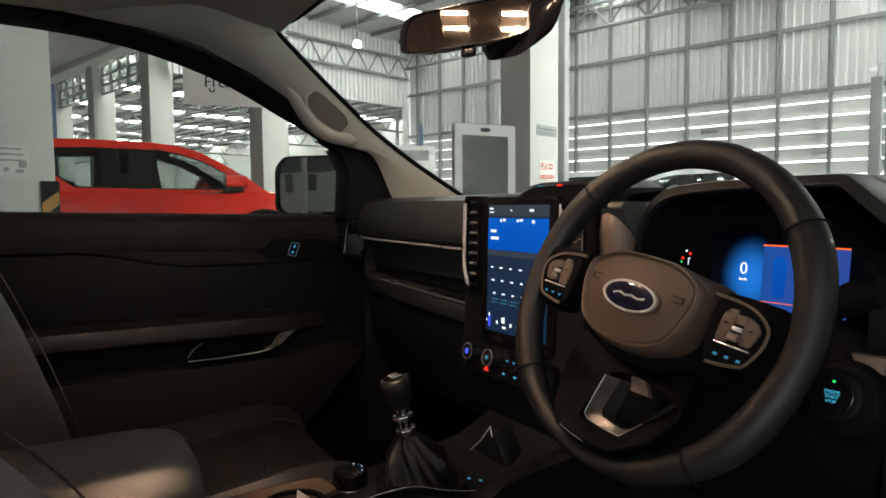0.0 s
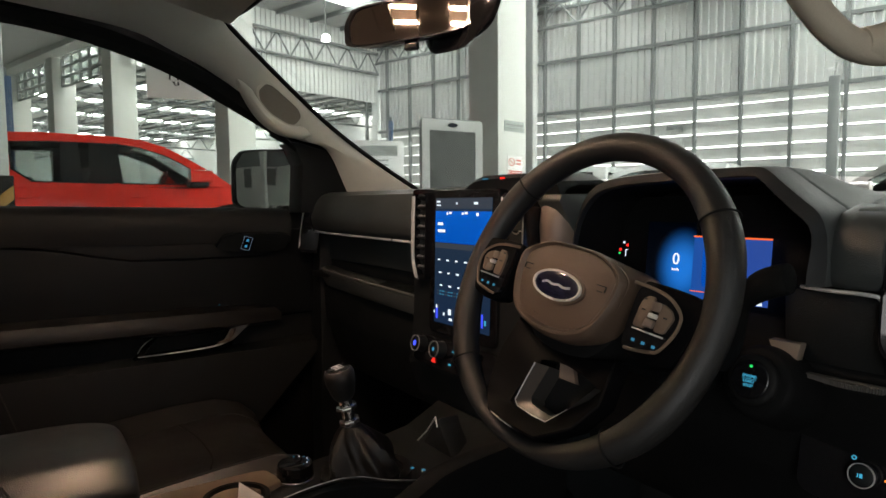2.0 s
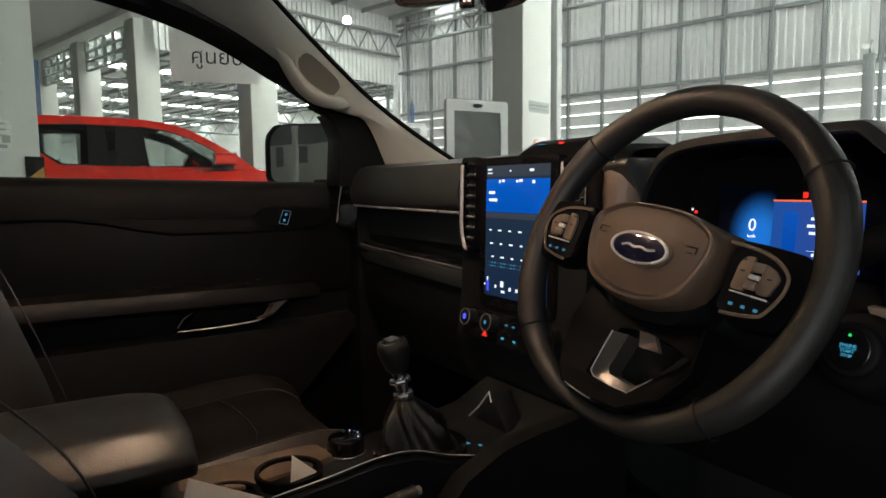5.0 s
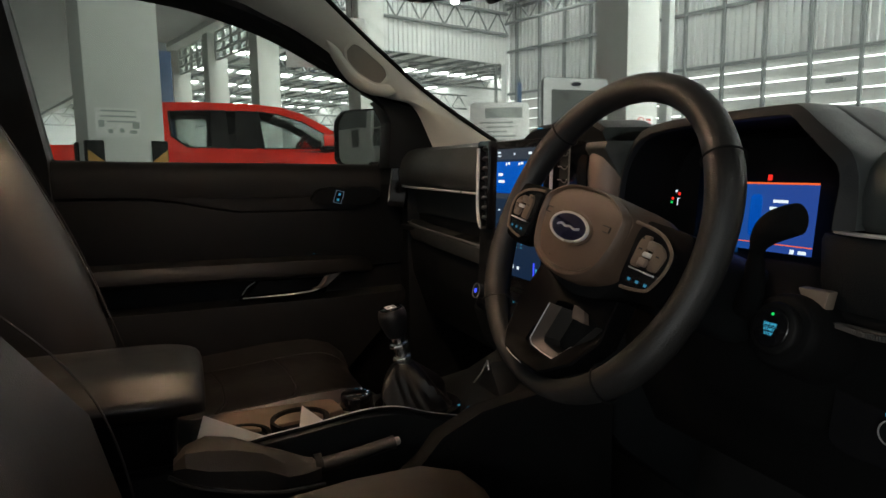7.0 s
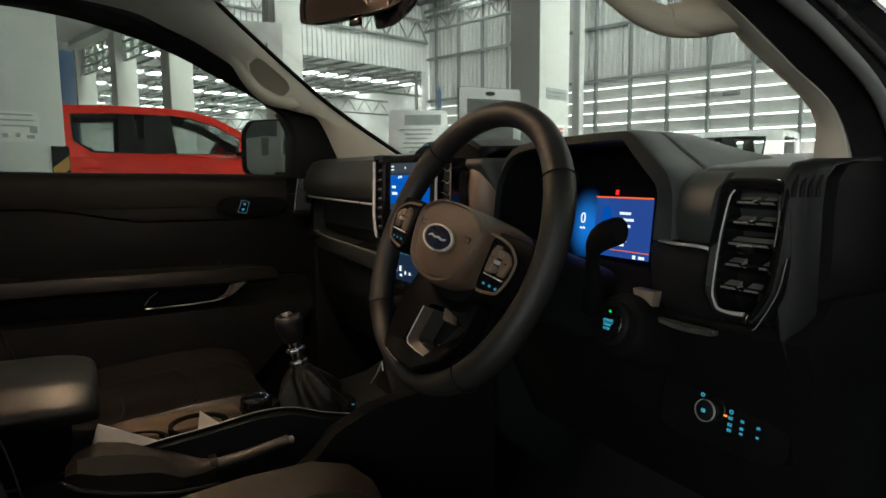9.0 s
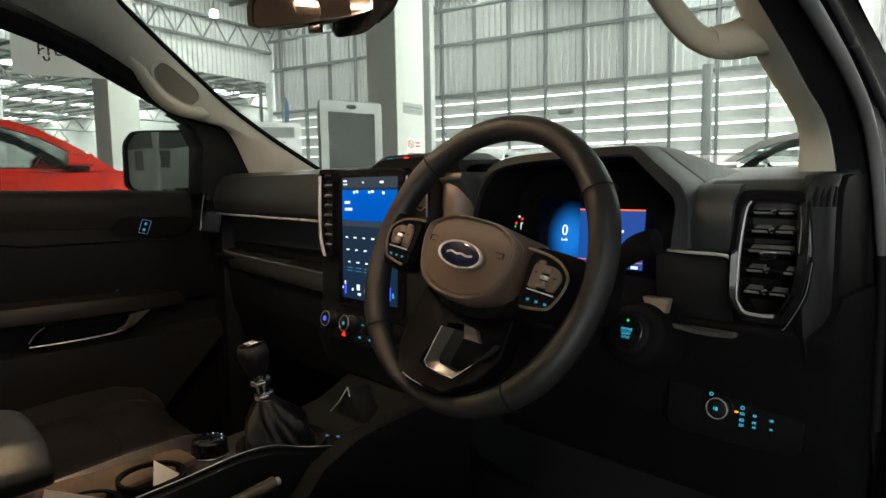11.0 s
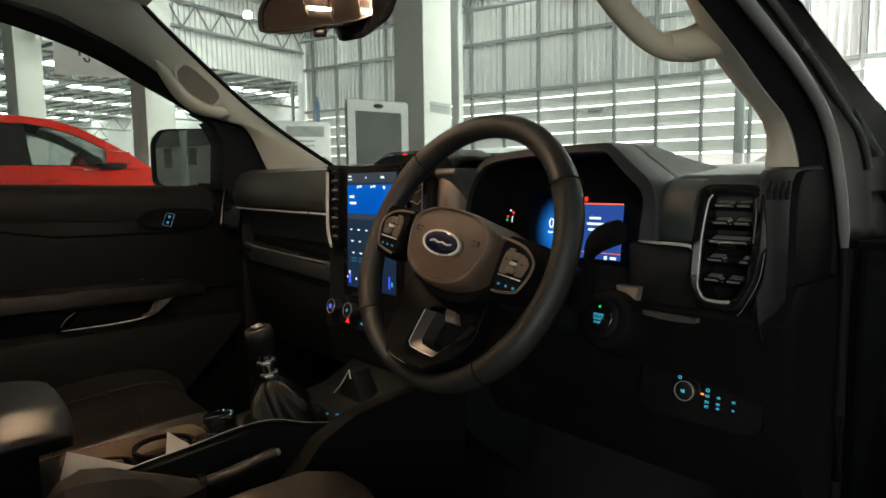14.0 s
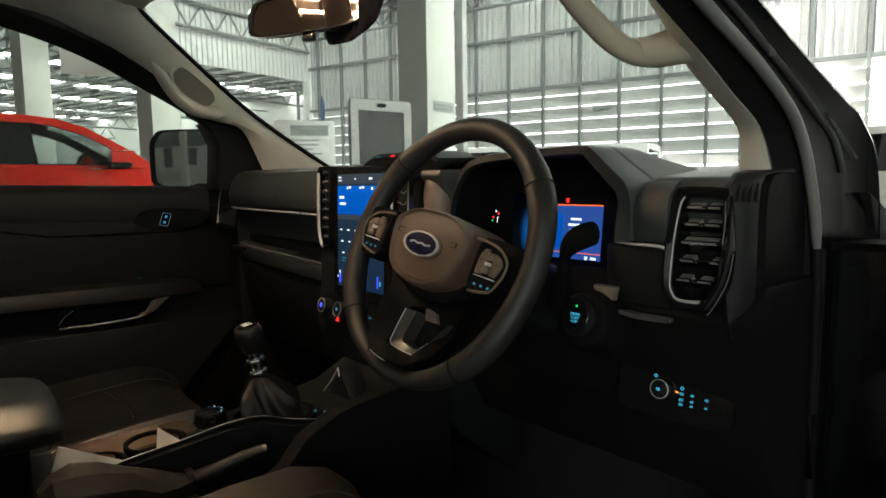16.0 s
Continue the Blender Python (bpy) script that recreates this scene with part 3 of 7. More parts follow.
# light on the recess end, put in as a paler grey patch
part("lit_patch", prism(BM(), [(0.476, 0.859), (0.502, 0.866), (0.546, 0.903), (0.502, 0.897)], -0.704, -0.697, "x", 0.001), SLATGREY, pull, "paler patch for the lit end of the recess")
# window switch on its raised island
sw = thing("window_switch", (-0.715, 0.55, 1.10), "lit rocker window switch in a gloss black island", "switch")
isle = BM()
sf = plane_frame((-0.716, 0.545, 1.103), (0, 1, -0.02), (0.25, 0.0, 1))
prism(isle, rounded([(-0.075, -0.020), (0.095, -0.027), (0.12, 0.022), (-0.05, 0.022)], 0.3), -0.03, 0.008, "z", m=sf)
part("island", isle, PLASTIC, sw)
part("rocker", box(BM(), (0.000, 0, 0.011), (0.022, 0.034, 0.008), 0.003, m=sf @ pose(0, 0, 0, 0, 0, -14)), PIANO, sw)
for dy in (-0.0075, 0.0075):
    part("legend", box(BM(), (0, dy, 0.0155), (0.006, 0.0065, 0.0006), m=sf @ pose(0, 0, 0, 0, 0, -14)), CYANDIM, sw, "cyan lit legend")
for x, y, w, h in ((0, 0.0165, 0.020, 0.0008), (0, -0.0165, 0.020, 0.0008), (-0.0105, 0, 0.0008, 0.032), (0.0105, 0, 0.0008, 0.032)):
    part("legend_border", box(BM(), (x, y, 0.0152), (w, h, 0.0006), m=sf @ pose(0, 0, 0, 0, 0, -14)), ICEGLOW, sw)
part("door_lamp", box(BM(), (-0.703, 0.475, 0.955), (0.003, 0.004, 0.002), 0.0008), CYANDIM, d1)

# door frame: black band between the trim and the window opening
TRIMLINE = [(-0.588, -0.40, 1.566), (-0.588, -0.02, 1.566), (-0.592, 0.197, 1.553), (-0.600, 0.307, 1.530), (-0.612, 0.400, 1.500), (-0.632, 0.515, 1.452), (-0.648, 0.600, 1.380), (-0.658, 0.672, 1.318), (-0.668, 0.75, 1.235)]
OPENING = [(-0.622, -0.40, 1.540), (-0.622, -0.02, 1.542), (-0.627, 0.160, 1.530), (-0.636, 0.290, 1.502), (-0.647, 0.391, 1.468), (-0.663, 0.491, 1.421), (-0.682, 0.600, 1.368), (-0.692, 0.668, 1.320), (-0.700, 0.735, 1.240)]
a = smooth_path(TRIMLINE, 5)
b = smooth_path(OPENING, 5)
fr = BM()
loft(fr, [[p, p.lerp(q, 0.5) + Vector((0.010, -0.004, -0.004)), q, q + Vector((-0.07, 0.01, 0.03)), p + Vector((-0.10, 0.01, 0.05))] for p, q in zip(a, b)])
part("window_frame", fr, RUBBER, d1)
sail = BM()
prism(sail, [(0.645, 1.345), (0.662, 1.346), (0.740, 1.326), (0.79, 1.235), (0.84, 1.172), (0.668, 1.172), (0.676, 1.29), (0.655, 1.335)], -0.745, -0.657, "x", 0.003)
part("mirror_sail", sail, PLASTIC, d1)
part("sail_backing", prism(BM(), [(0.618, 1.368), (0.690, 1.358), (0.748, 1.345), (0.835, 1.250), (0.86, 1.170), (0.700, 1.170), (0.705, 1.29), (0.665, 1.345)], -0.740, -0.690, "x"), RUBBER, d1)
part("front_edge", box(BM(), (-0.775, 0.735, 1.08), (0.05, 0.16, 0.22), 0.004), PLASTIC, d1)
bp = BM()
loft(bp, [[(-0.60, -0.44, 1.60), (-0.60, -0.15, 1.58), (-0.68, -0.15, 1.58), (-0.68, -0.44, 1.60)], [(-0.70, -0.38, 1.2), (-0.70, -0.103, 1.2), (-0.79, -0.103, 1.2), (-0.79, -0.38, 1.2)],
          [(-0.72, -0.36, 0.9), (-0.72, -0.10, 0.9), (-0.79, -0.10, 0.9), (-0.79, -0.36, 0.9)], [(-0.72, -0.36, 0.45), (-0.72, -0.08, 0.45), (-0.79, -0.08, 0.45), (-0.79, -0.36, 0.45)]])
solo("pillar_rear_left", bp, PLASTIC, "black centre pillar cover behind the passenger window", "pillar trim", kind="structure")
dg = part("pane", loft(BM(), [[q + Vector((-0.035, 0, 0.03)), Vector((-0.765, q.y + 0.02, 1.165)), Vector((-0.769, q.y + 0.02, 1.165)), q + Vector((-0.039, 0, 0.03))] for q in b]), DOORGLASS, d1)
dg.visible_shadow = False

# outside mirror of the passenger door
om = thing("door_mirror", (-0.95, 0.80, 1.18), "black outside mirror on the passenger door reflecting the hall", "door mirror")
mf = plane_frame((-1.045, 0.728, 1.263), (0.24, 0.14, 0), (0, 0, 1))
mo = rounded([(-0.150, -0.084), (0.165, -0.088), (0.195, 0.088), (-0.108, 0.098), (-0.148, 0.062)], 0.22, 4)
part("housing", loft(BM(), [[(x, y, 0.004) for x, y in shrunk(mo, 1.0)], [(x, y, -0.015) for x, y in shrunk(mo, 1.03)], [(x, y, -0.06) for x, y in shrunk(mo, 0.95)], [(x, y, -0.10) for x, y in shrunk(mo, 0.6)]], m=mf), PIANO, om)
part("rim", ring_shape(BM(), shrunk(mo, 1.0), [(min(x, 0.148), y) for x, y in shrunk(mo, 0.96)], 0.003, 0.012, m=mf), PLASTIC, om)
mgl = [tuple(q.xy) for q in smooth_path([(min(x, 0.150), y, 0) for x, y in shrunk(mo, 0.965)], 2)]
part("mirror_glass", loft(BM(), [[(x * k, y * k, 0.0110 - (x * x + y * y) * k * k / 3.2) for x, y in mgl] for k in [1.0 - 0.0245 * i for i in range(40)]], m=mf), MIRROR, om, "silvered convex mirror glass", smooth=180)
part("arm", tube(BM(), [(-0.93, 0.79, 1.20), (-0.78, 0.74, 1.19)], [0.04, 0.05], 10, flat=0.5), PLASTIC, om)

# ---- driver's door opening: jamb, seal and outer pillar ----
j = thing("door_frame_right", (0.72, 0.86, 0.45), "glossy black door jamb of the open driver's door with a grey rubber seal", "door frame", kind="structure")
INNER = [(0.600, 0.15, 1.556), (0.625, 0.34, 1.512), (0.645, 0.48, 1.428), (0.656, 0.62, 1.350), (0.657, 0.70, 1.313), (0.657, 0.768, 1.279), (0.657, 0.836, 1.245), (0.659, 0.874, 1.190), (0.665, 0.892, 1.10), (0.668, 0.90, 0.95), (0.668, 0.90, 0.5)]
SEALP = [(0.640, 0.15, 1.545), (0.662, 0.34, 1.495), (0.680, 0.52, 1.410), (0.687, 0.652, 1.347), (0.688, 0.715, 1.322), (0.688, 0.772, 1.299), (0.688, 0.853, 1.255), (0.690, 0.897, 1.194), (0.693, 0.924, 1.095), (0.694, 0.93, 0.95), (0.694, 0.93, 0.5)]
STRIP = [(0.655, 0.17, 1.545), (0.675, 0.36, 1.495), (0.688, 0.55, 1.412), (0.694, 0.69, 1.352), (0.695, 0.758, 1.323), (0.695, 0.82, 1.298), (0.695, 0.90, 1.260), (0.697, 0.96, 1.225), (0.700, 0.99, 1.15), (0.700, 1.0, 0.95), (0.700, 1.0, 0.5)]
OUTER = [(0.670, 0.20, 1.555), (0.690, 0.40, 1.495), (0.702, 0.60, 1.405), (0.706, 0.726, 1.355), (0.706, 0.779, 1.336), (0.706, 0.864, 1.308), (0.707, 0.95, 1.279), (0.710, 1.01, 1.255), (0.720, 1.05, 1.18), (0.725, 1.06, 0.95), (0.725, 1.06, 0.5)]
i_, s_, t_, o_ = (smooth_path(line, 5) for line in (INNER, SEALP, STRIP, OUTER))
part("jamb", loft(BM(), [[p, p.lerp(q, 0.35) + Vector((0.0, 0.010, 0.0)), p.lerp(q, 0.8) + Vector((0.0, 0.012, 0.0)), q + Vector((0.0, 0.010, 0.0)), q + Vector((0.0, 0.05, 0.03)), p + Vector((0.0, 0.05, 0.04))] for p, q in zip(i_, s_)]), RUBBER, j)
part("seal", tube(BM(), s_[:41], [0.0068] * 40 + [0.0045], 14), SEALGREY, j, "grey hollow rubber seal")
# same seal further down, coloured black for the shade it runs into
part("shaded_seal", tube(BM(), s_[40:], 0.0060, 12), RUBBER, j)
part("outer_pillar", loft(BM(), [[q, q.lerp(p, 0.3) + Vector((0, 0.014, 0)), q.lerp(p, 0.7) + Vector((0, 0.014, 0)), p, p + Vector((0, 0.006, 0.002)), p.lerp(r, 0.3) + Vector((0, 0.012, 0)), p.lerp(r, 0.8) + Vector((0, 0.008, 0)), r + Vector((-0.001, 0, 0)), r, r + Vector((-0.004, 0.012, 0.004)), r + Vector((-0.05, 0.06, 0.01)), q + Vector((-0.02, 0.06, 0.03))] for q, p, r in zip(s_, t_, o_)]), JAMBBLACK, j, "black painted outer pillar")
part("drip_rail", tube(BM(), [p + Vector((0.0, -0.002, 0.0)) for p in t_[:39]], 0.0050, 10, flat=0.7), RAILGREY, j, "satin dark drip rail")
part("kick_panel", loft(BM(), [[(0.60, 0.92, z), (0.664, 0.91, z), (0.70, 0.97, z), (0.80, 0.98, z), (0.80, 1.05, z), (0.60, 1.05, z)] for z in (0.45, 0.8, 1.1)]), FOOTBLACK, j)
# edge of the open driver's door beside the hinge
dd = thing("door_2", (0.86, 0.82, 0.45), "black driver's door, swung wide open on its hinges", "car door", kind="structure")
leaf = pose(0.865, 0.835, 0, 0, 0, -28)
prof = [(-0.01, 0.46), (0.0, 0.9), (0.0, 1.16), (0.06, 1.20), (1.0, 1.22), (1.04, 0.9), (1.02, 0.46)]
part("leaf", prism(BM(), prof, -0.055, 0.055, "y", 0.012, m=leaf), BODYBLACK, dd, "black painted door leaf")
# silver line drawn for the zigzag reflection on the door's edge
part("edge_glint", tube(BM(), smooth_path([(0.862, 0.775, 1.20), (0.856, 0.772, 1.15), (0.868, 0.768, 1.09), (0.864, 0.766, 1.03), (0.875, 0.76, 1.00)], 5), 0.0022, 8), SATIN, dd)

# ---- dashboard ----
dash = thing("dashboard", (0, 0.9, 0.6), "black soft-touch dashboard with thin silver strips", "dashboard")
tp = BM()
prism(tp, [(0.712, 1.196), (0.722, 1.214), (0.745, 1.222), (0.82, 1.225), (1.0, 1.208), (1.10, 1.185), (1.10, 1.05), (0.76, 1.05), (0.76, 1.13)], -0.70, 0.20, "x", 0.004)
part("top_pad", tp, DASHSOFT, dash)
tr_ = BM()
prism(tr_, [(0.770, 1.150), (0.768, 1.172), (0.785, 1.187), (0.86, 1.194), (1.0, 1.204), (1.10, 1.185), (1.10, 1.05), (0.80, 1.05)], 0.552, 0.675, "x", 0.004)
prism(tr_, [(0.90, 1.05), (0.90, 1.190), (1.0, 1.204), (1.10, 1.185), (1.10, 1.05)], 0.19, 0.552, "x", 0.0)
part("top_pad", tr_, DASHSOFT, dash)
# passenger side: padded fascia, open shelf, lip and glovebox
fx = BM()
rings = []
for x, y0 in ((-0.705, 0.722), (-0.66, 0.706), (-0.50, 0.698), (-0.30, 0.694), (-0.165, 0.694)):
    rings.append([(x, y0 + 0.06, 1.125), (x, y0 + 0.004, 1.126), (x, y0 - 0.006, 1.135), (x, y0 - 0.010, 1.160), (x, y0 - 0.002, 1.190), (x, y0 + 0.014, 1.212), (x, y0 + 0.06, 1.220)])
part("fascia_pad", loft(fx, rings), DASHSOFT, dash)
part("silver_strip", tube(BM(), smooth_path([(-0.695, 0.716, 1.1255), (-0.60, 0.699, 1.1245), (-0.40, 0.690, 1.1235), (-0.165, 0.687, 1.1215)], 8), 0.0027, 8), SATIN, dash, "thin satin silver strip")
part("shelf_back", box(BM(), (-0.425, 0.775, 1.07), (0.55, 0.02, 0.12)), PLASTIC, dash)
part("shelf_floor", box(BM(), (-0.425, 0.745, 1.016), (0.55, 0.07, 0.012), 0.003), PLASTIC, dash)
lp = BM()
rings = []
for x, y0, z0 in ((-0.69, 0.735, 1.030), (-0.62, 0.712, 1.026), (-0.45, 0.705, 1.022), (-0.165, 0.703, 1.014)):
    rings.append([(x, y0 + 0.05, z0 + 0.002), (x, y0 + 0.006, z0 + 0.003), (x, y0, z0 - 0.002), (x, y0 - 0.002, z0 - 0.020), (x, y0 + 0.006, z0 - 0.036), (x, y0 + 0.05, z0 - 0.04)])
part("shelf_lip", loft(lp, rings), DASHSOFT, dash)
part("lip_thread", tube(BM(), smooth_path([(-0.66, 0.720, 1.0305), (-0.50, 0.706, 1.0265), (-0.30, 0.704, 1.0215), (-0.165, 0.7025, 1.0180)], 8), 0.0020, 6), SLATGREY, dash)
gb = BM()
prism(gb, [(0.722, 0.985), (0.730, 0.90), (0.770, 0.78), (0.85, 0.74), (0.95, 0.74), (0.95, 0.985)], -0.66, -0.135, "x", 0.008)
part("glovebox_lid", gb, PLASTIC, dash)
ld = BM()
prism(ld, [(0.760, 1.02), (0.775, 0.99), (0.80, 0.88), (0.86, 0.76), (0.95, 0.72), (1.08, 0.72), (1.08, 1.06), (0.80, 1.06)], 0.13, 0.69, "x", 0.006)
part("lower_panel", ld, FOOTBLACK, dash)
cs = BM()
prism(cs, [(0.700, 1.20), (0.690, 0.97), (0.680, 0.90), (0.700, 0.84), (0.735, 0.80), (0.80, 0.72), (0.95, 0.6), (1.0, 1.2)], -0.165, 0.150, "x", 0.004)
part("centre_panel", cs, PLASTIC, dash)
# raised tray on the dash top behind the screen
tray = BM()
rings = []
for x, k in ((-0.02, 0.15), (0.005, 0.75), (0.03, 1.0), (0.15, 1.0), (0.175, 0.8), (0.20, 0.2)):
    h = 1.220 + 0.017 * k
    rings.append([(x, 0.715, 1.205), (x, 0.708, h - 0.006), (x, 0.714, h), (x, 0.80, h + 0.002), (x, 0.84, 1.205)])
part("tray_lid", loft(tray, rings), PLASTIC, dash)
part("tray_lamp", box(BM(), (0.038, 0.7062, 1.2315), (0.014, 0.002, 0.002)), CYANDIM, dash)
part("tray_lamp", box(BM(), (0.082, 0.7062, 1.2315), (0.010, 0.002, 0.003)), REDGLOW, dash)
# warm-toned upright beside the gauges
col = BM()
rings = []
for z, dy in ((1.075, 0.012), (1.10, 0.004), (1.16, 0.0), (1.188, 0.004), (1.203, 0.02), (1.206, 0.06)):
    rings.append([(0.149, 0.79, z), (0.150, 0.728 + dy, z), (0.155, 0.716 + dy, z), (0.167, 0.712 + dy, z), (0.184, 0.718 + dy, z), (0.196, 0.736 + dy, z), (0.198, 0.79, z)])
part("upright_trim", loft(col, rings), WARM, dash, "brown-grey upright trim")
# hood over the gauges: squared opening, chamfered lip, a joint line and a rear half that falls away
HOOD_OUT = [(0.196, 1.060), (0.196, 1.120), (0.204, 1.172), (0.226, 1.208), (0.262, 1.224), (0.330, 1.229), (0.400, 1.231), (0.462, 1.2315), (0.480, 1.2285), (0.500, 1.2120), (0.524, 1.1925), (0.537, 1.1810), (0.545, 1.160), (0.546, 1.125), (0.545, 1.108)]
HOOD_IN = [(0.201, 1.060), (0.201, 1.115), (0.210, 1.162), (0.234, 1.196), (0.266, 1.211), (0.330, 1.2165), (0.400, 1.2185), (0.460, 1.2195), (0.474, 1.2170), (0.490, 1.2040), (0.516, 1.1830), (0.533, 1.1690), (0.5365, 1.150), (0.533, 1.125), (0.532, 1.108)]
cxz = (0.376, 1.10)
spread = lambda pts, k, y, bow=0.0: [(cxz[0] + (x - cxz[0]) * k, y + bow * max(0.0, min(1.0, (x - 0.47) / 0.06)), cxz[1] + (z - cxz[1]) * (k if z > 1.1 else 1.0)) for x, z in pts]  # noqa: E731
finer = lambda pts: [(p[0], p[2]) for p in smooth_path([(x, 0, z) for x, z in pts], 2)]  # noqa: E731
h_out, h_in = finer(HOOD_OUT), finer(HOOD_IN)
# lip of the same hood, in darker SOFT to put its shade into the colour
part("hood_lip", loft(BM(), [spread(h_in, 0.985, 0.744, -0.010), spread(h_in, 1.0, 0.737, -0.012), spread(h_in, 1.008, 0.7365, -0.011), spread(h_out, 0.992, 0.743, -0.003)], closed=False, caps=False), SOFT, dash)
part("gauge_hood", loft(BM(), [spread(h_out, 0.992, 0.743, -0.003), spread(h_out, 1.0, 0.747, -0.002), spread(h_out, 1.001, 0.770, 0.006), spread(h_out, 0.999, 0.787, 0.014)], closed=False, caps=False), DASHSOFT, dash)
back_end = [(cxz[0] + (x - cxz[0]) * 0.90 + 0.018, 0.985, min(z, 1.198)) for x, z in h_out]
back_mid = [(cxz[0] + (x - cxz[0]) * 0.93 + 0.012, 0.92, min(z - 0.012, 1.211)) for x, z in h_out]
part("hood_rear", loft(BM(), [spread(h_out, 0.990, 0.789, 0.014), spread(h_out, 0.998, 0.7905, 0.0145), spread(h_out, 1.000, 0.797, 0.016), spread(h_out, 0.985, 0.85, 0.012), back_mid, back_end], closed=False, caps=False), DASHSOFT, dash)
part("hood_joint", loft(BM(), [spread(h_out, 0.988, 0.780, 0.014), spread(h_out, 0.988, 0.796, 0.016)], closed=False, caps=False), RUBBER, dash)
part("hood_lining", loft(BM(), [spread(h_in, 0.988, 0.7445, -0.010), spread(h_in, 0.975, 0.775, -0.006), spread(h_in, 0.945, 0.862)], closed=False, caps=False), FOOTBLACK, dash, "matt black lining of the gauge hood")
# driver's side of the dash: pad, silver strip and lower pad
dp = BM()
rings = []
for x, dy in ((0.538, 0.014), (0.546, 0.004), (0.562, 0.0), (0.592, 0.002)):
    rings.append([(x, 0.80, 1.106), (x, 0.748 + dy, 1.107), (x, 0.742 + dy, 1.114), (x, 0.740 + dy, 1.140), (x, 0.747 + dy, 1.163), (x, 0.766 + dy, 1.180), (x, 0.82, 1.190)])
part("driver_pad", loft(dp, rings), DASHSOFT, dash)
lpd = BM()
rings = []
for x, dy in ((0.490, 0.022), (0.520, 0.006), (0.560, 0.002), (0.591, 0.004)):
    rings.append([(x, 0.80, 1.100), (x, 0.750 + dy, 1.100), (x, 0.746 + dy, 1.094), (x, 0.748 + dy, 1.050), (x, 0.756 + dy, 1.026), (x, 0.80, 1.022)])
part("driver_lower_pad", loft(lpd, rings), PLASTIC, dash)
part("silver_strip", tube(BM(), smooth_path([(0.512, 0.757, 1.1040), (0.545, 0.744, 1.1042), (0.578, 0.742, 1.1042), (0.5905, 0.744, 1.1015), (0.5925, 0.748, 1.090), (0.591, 0.756, 1.055)], 6), 0.0021, 8), SATIN, dash, "thin satin silver strip")
kn = BM()
for i in range(34):
    x = 0.522 + i * 0.00224
    box(kn, (x, 0.742 + 0.004 * math.cos(i / 6), 1.0150 - 0.0015 * i / 33), (0.0013, 0.006, 0.0050), m=None)
box(kn, (0.560, 0.749, 1.0142), (0.08, 0.008, 0.006), 0.002)
part("ribbed_strip", kn, RIBGREY, dash, "ribbed grey strip", smooth=0)
part("bright_plate", prism(BM(), [(0.486, 1.046), (0.521, 1.046), (0.515, 1.018), (0.499, 1.018)], 0.742, 0.756, "y", 0.002), PALETRIM, dash, "pale tan plate")
endc = BM()
rings, side = [], []
for z, k, back in ((0.900, -0.055, 0.050), (0.960, -0.040, 0.034), (0.995, -0.022, 0.020), (1.020, -0.010, 0.008), (1.050, -0.002, 0.002), (1.100, 0.0, 0.0), (1.150, 0.0, 0.0), (1.176, 0.0, 0.004), (1.190, -0.002, 0.020), (1.194, -0.004, 0.050)):
    rings.append([(0.655, 0.756 + back, z), (0.664, 0.750 + back, z), (0.674 + 0.6 * k, 0.756 + back, z), (0.681 + 0.6 * k, 0.767 + back, z), (0.683 + 0.6 * k, 0.782 + back, z), (0.676 + 0.6 * k, 0.790 + back, z), (0.655, 0.792 + back, z)])
    side.append([(0.650, 0.793 + back, z - 0.003), (0.674 + 0.6 * k, 0.792 + back, z - 0.003), (0.684 + 0.6 * k, 0.80 + back, z - 0.003), (0.684 + 0.6 * k, 0.87, z - 0.003), (0.678 + 0.6 * k, 0.95, z - 0.003), (0.650, 0.95, z - 0.003)])
part("end_cover", loft(endc, rings), SOFT, dash)
# black filler put where the jamb lies in shade
part("end_shade", loft(BM(), side), FOOTBLACK, dash, "black filler for the shade beside the dash end")
for i in range(4):
    x, y = 0.6705 + 0.0042 * i, 0.7555 + 0.0056 * i
    part("demister_slot", tube(BM(), smooth_path([(x + 0.0005, y + 0.006, 1.1775), (x + 0.0018, y - 0.0010, 1.1690), (x + 0.0016, y - 0.0022, 1.1580)], 4), [0.0016] * 4 + [0.0022] * 5, 8), RUBBER, dash, "dark demister slot")
# column cover and the push-button island
colm = thing("steering_column", (0.37, 0.75, 1.06), "black steering column cover below the gauges", "steering column")
WYAW, WTILT = radians(2.18), radians(22.07)
WHEEL = plane_frame((0.3669, 0.574, 1.0996), (math.cos(WYAW), math.sin(WYAW), 0), (-math.sin(WYAW) * math.sin(WTILT), math.cos(WYAW) * math.sin(WTILT), math.cos(WTILT)))
WTURN = WHEEL @ pose(0, 0, 0, 0, 0, -8.5)
HUBM, LOWM = WTURN @ pose(0, 0.0125, 0.003), WTURN @ pose(0, 0.0095, 0.006)
sq = rounded([(-0.052, -0.055), (0.052, -0.055), (0.058, 0.035), (-0.058, 0.035)], 0.3)
part("shroud", loft(BM(), [[(x * k, y * k, z) for x, y in sq] for k, z in ((0.82, -0.035), (1.0, -0.05), (1.05, -0.12), (1.1, -0.22))], m=WHEEL), PLASTIC, colm)
stk = thing("indicator_stalk", (0.47, 0.66, 1.10), "black indicator stalk with a broad tip behind the wheel", "stalk")
part("stem", tube(BM(), smooth_path([(0.452, 0.712, 1.020), (0.478, 0.690, 1.050), (0.497, 0.670, 1.078), (0.506, 0.661, 1.092)], 3), [0.014, 0.013, 0.012, 0.011, 0.010, 0.009, 0.0080, 0.0072, 0.0068, 0.0070], 12), FOOTBLACK, stk)
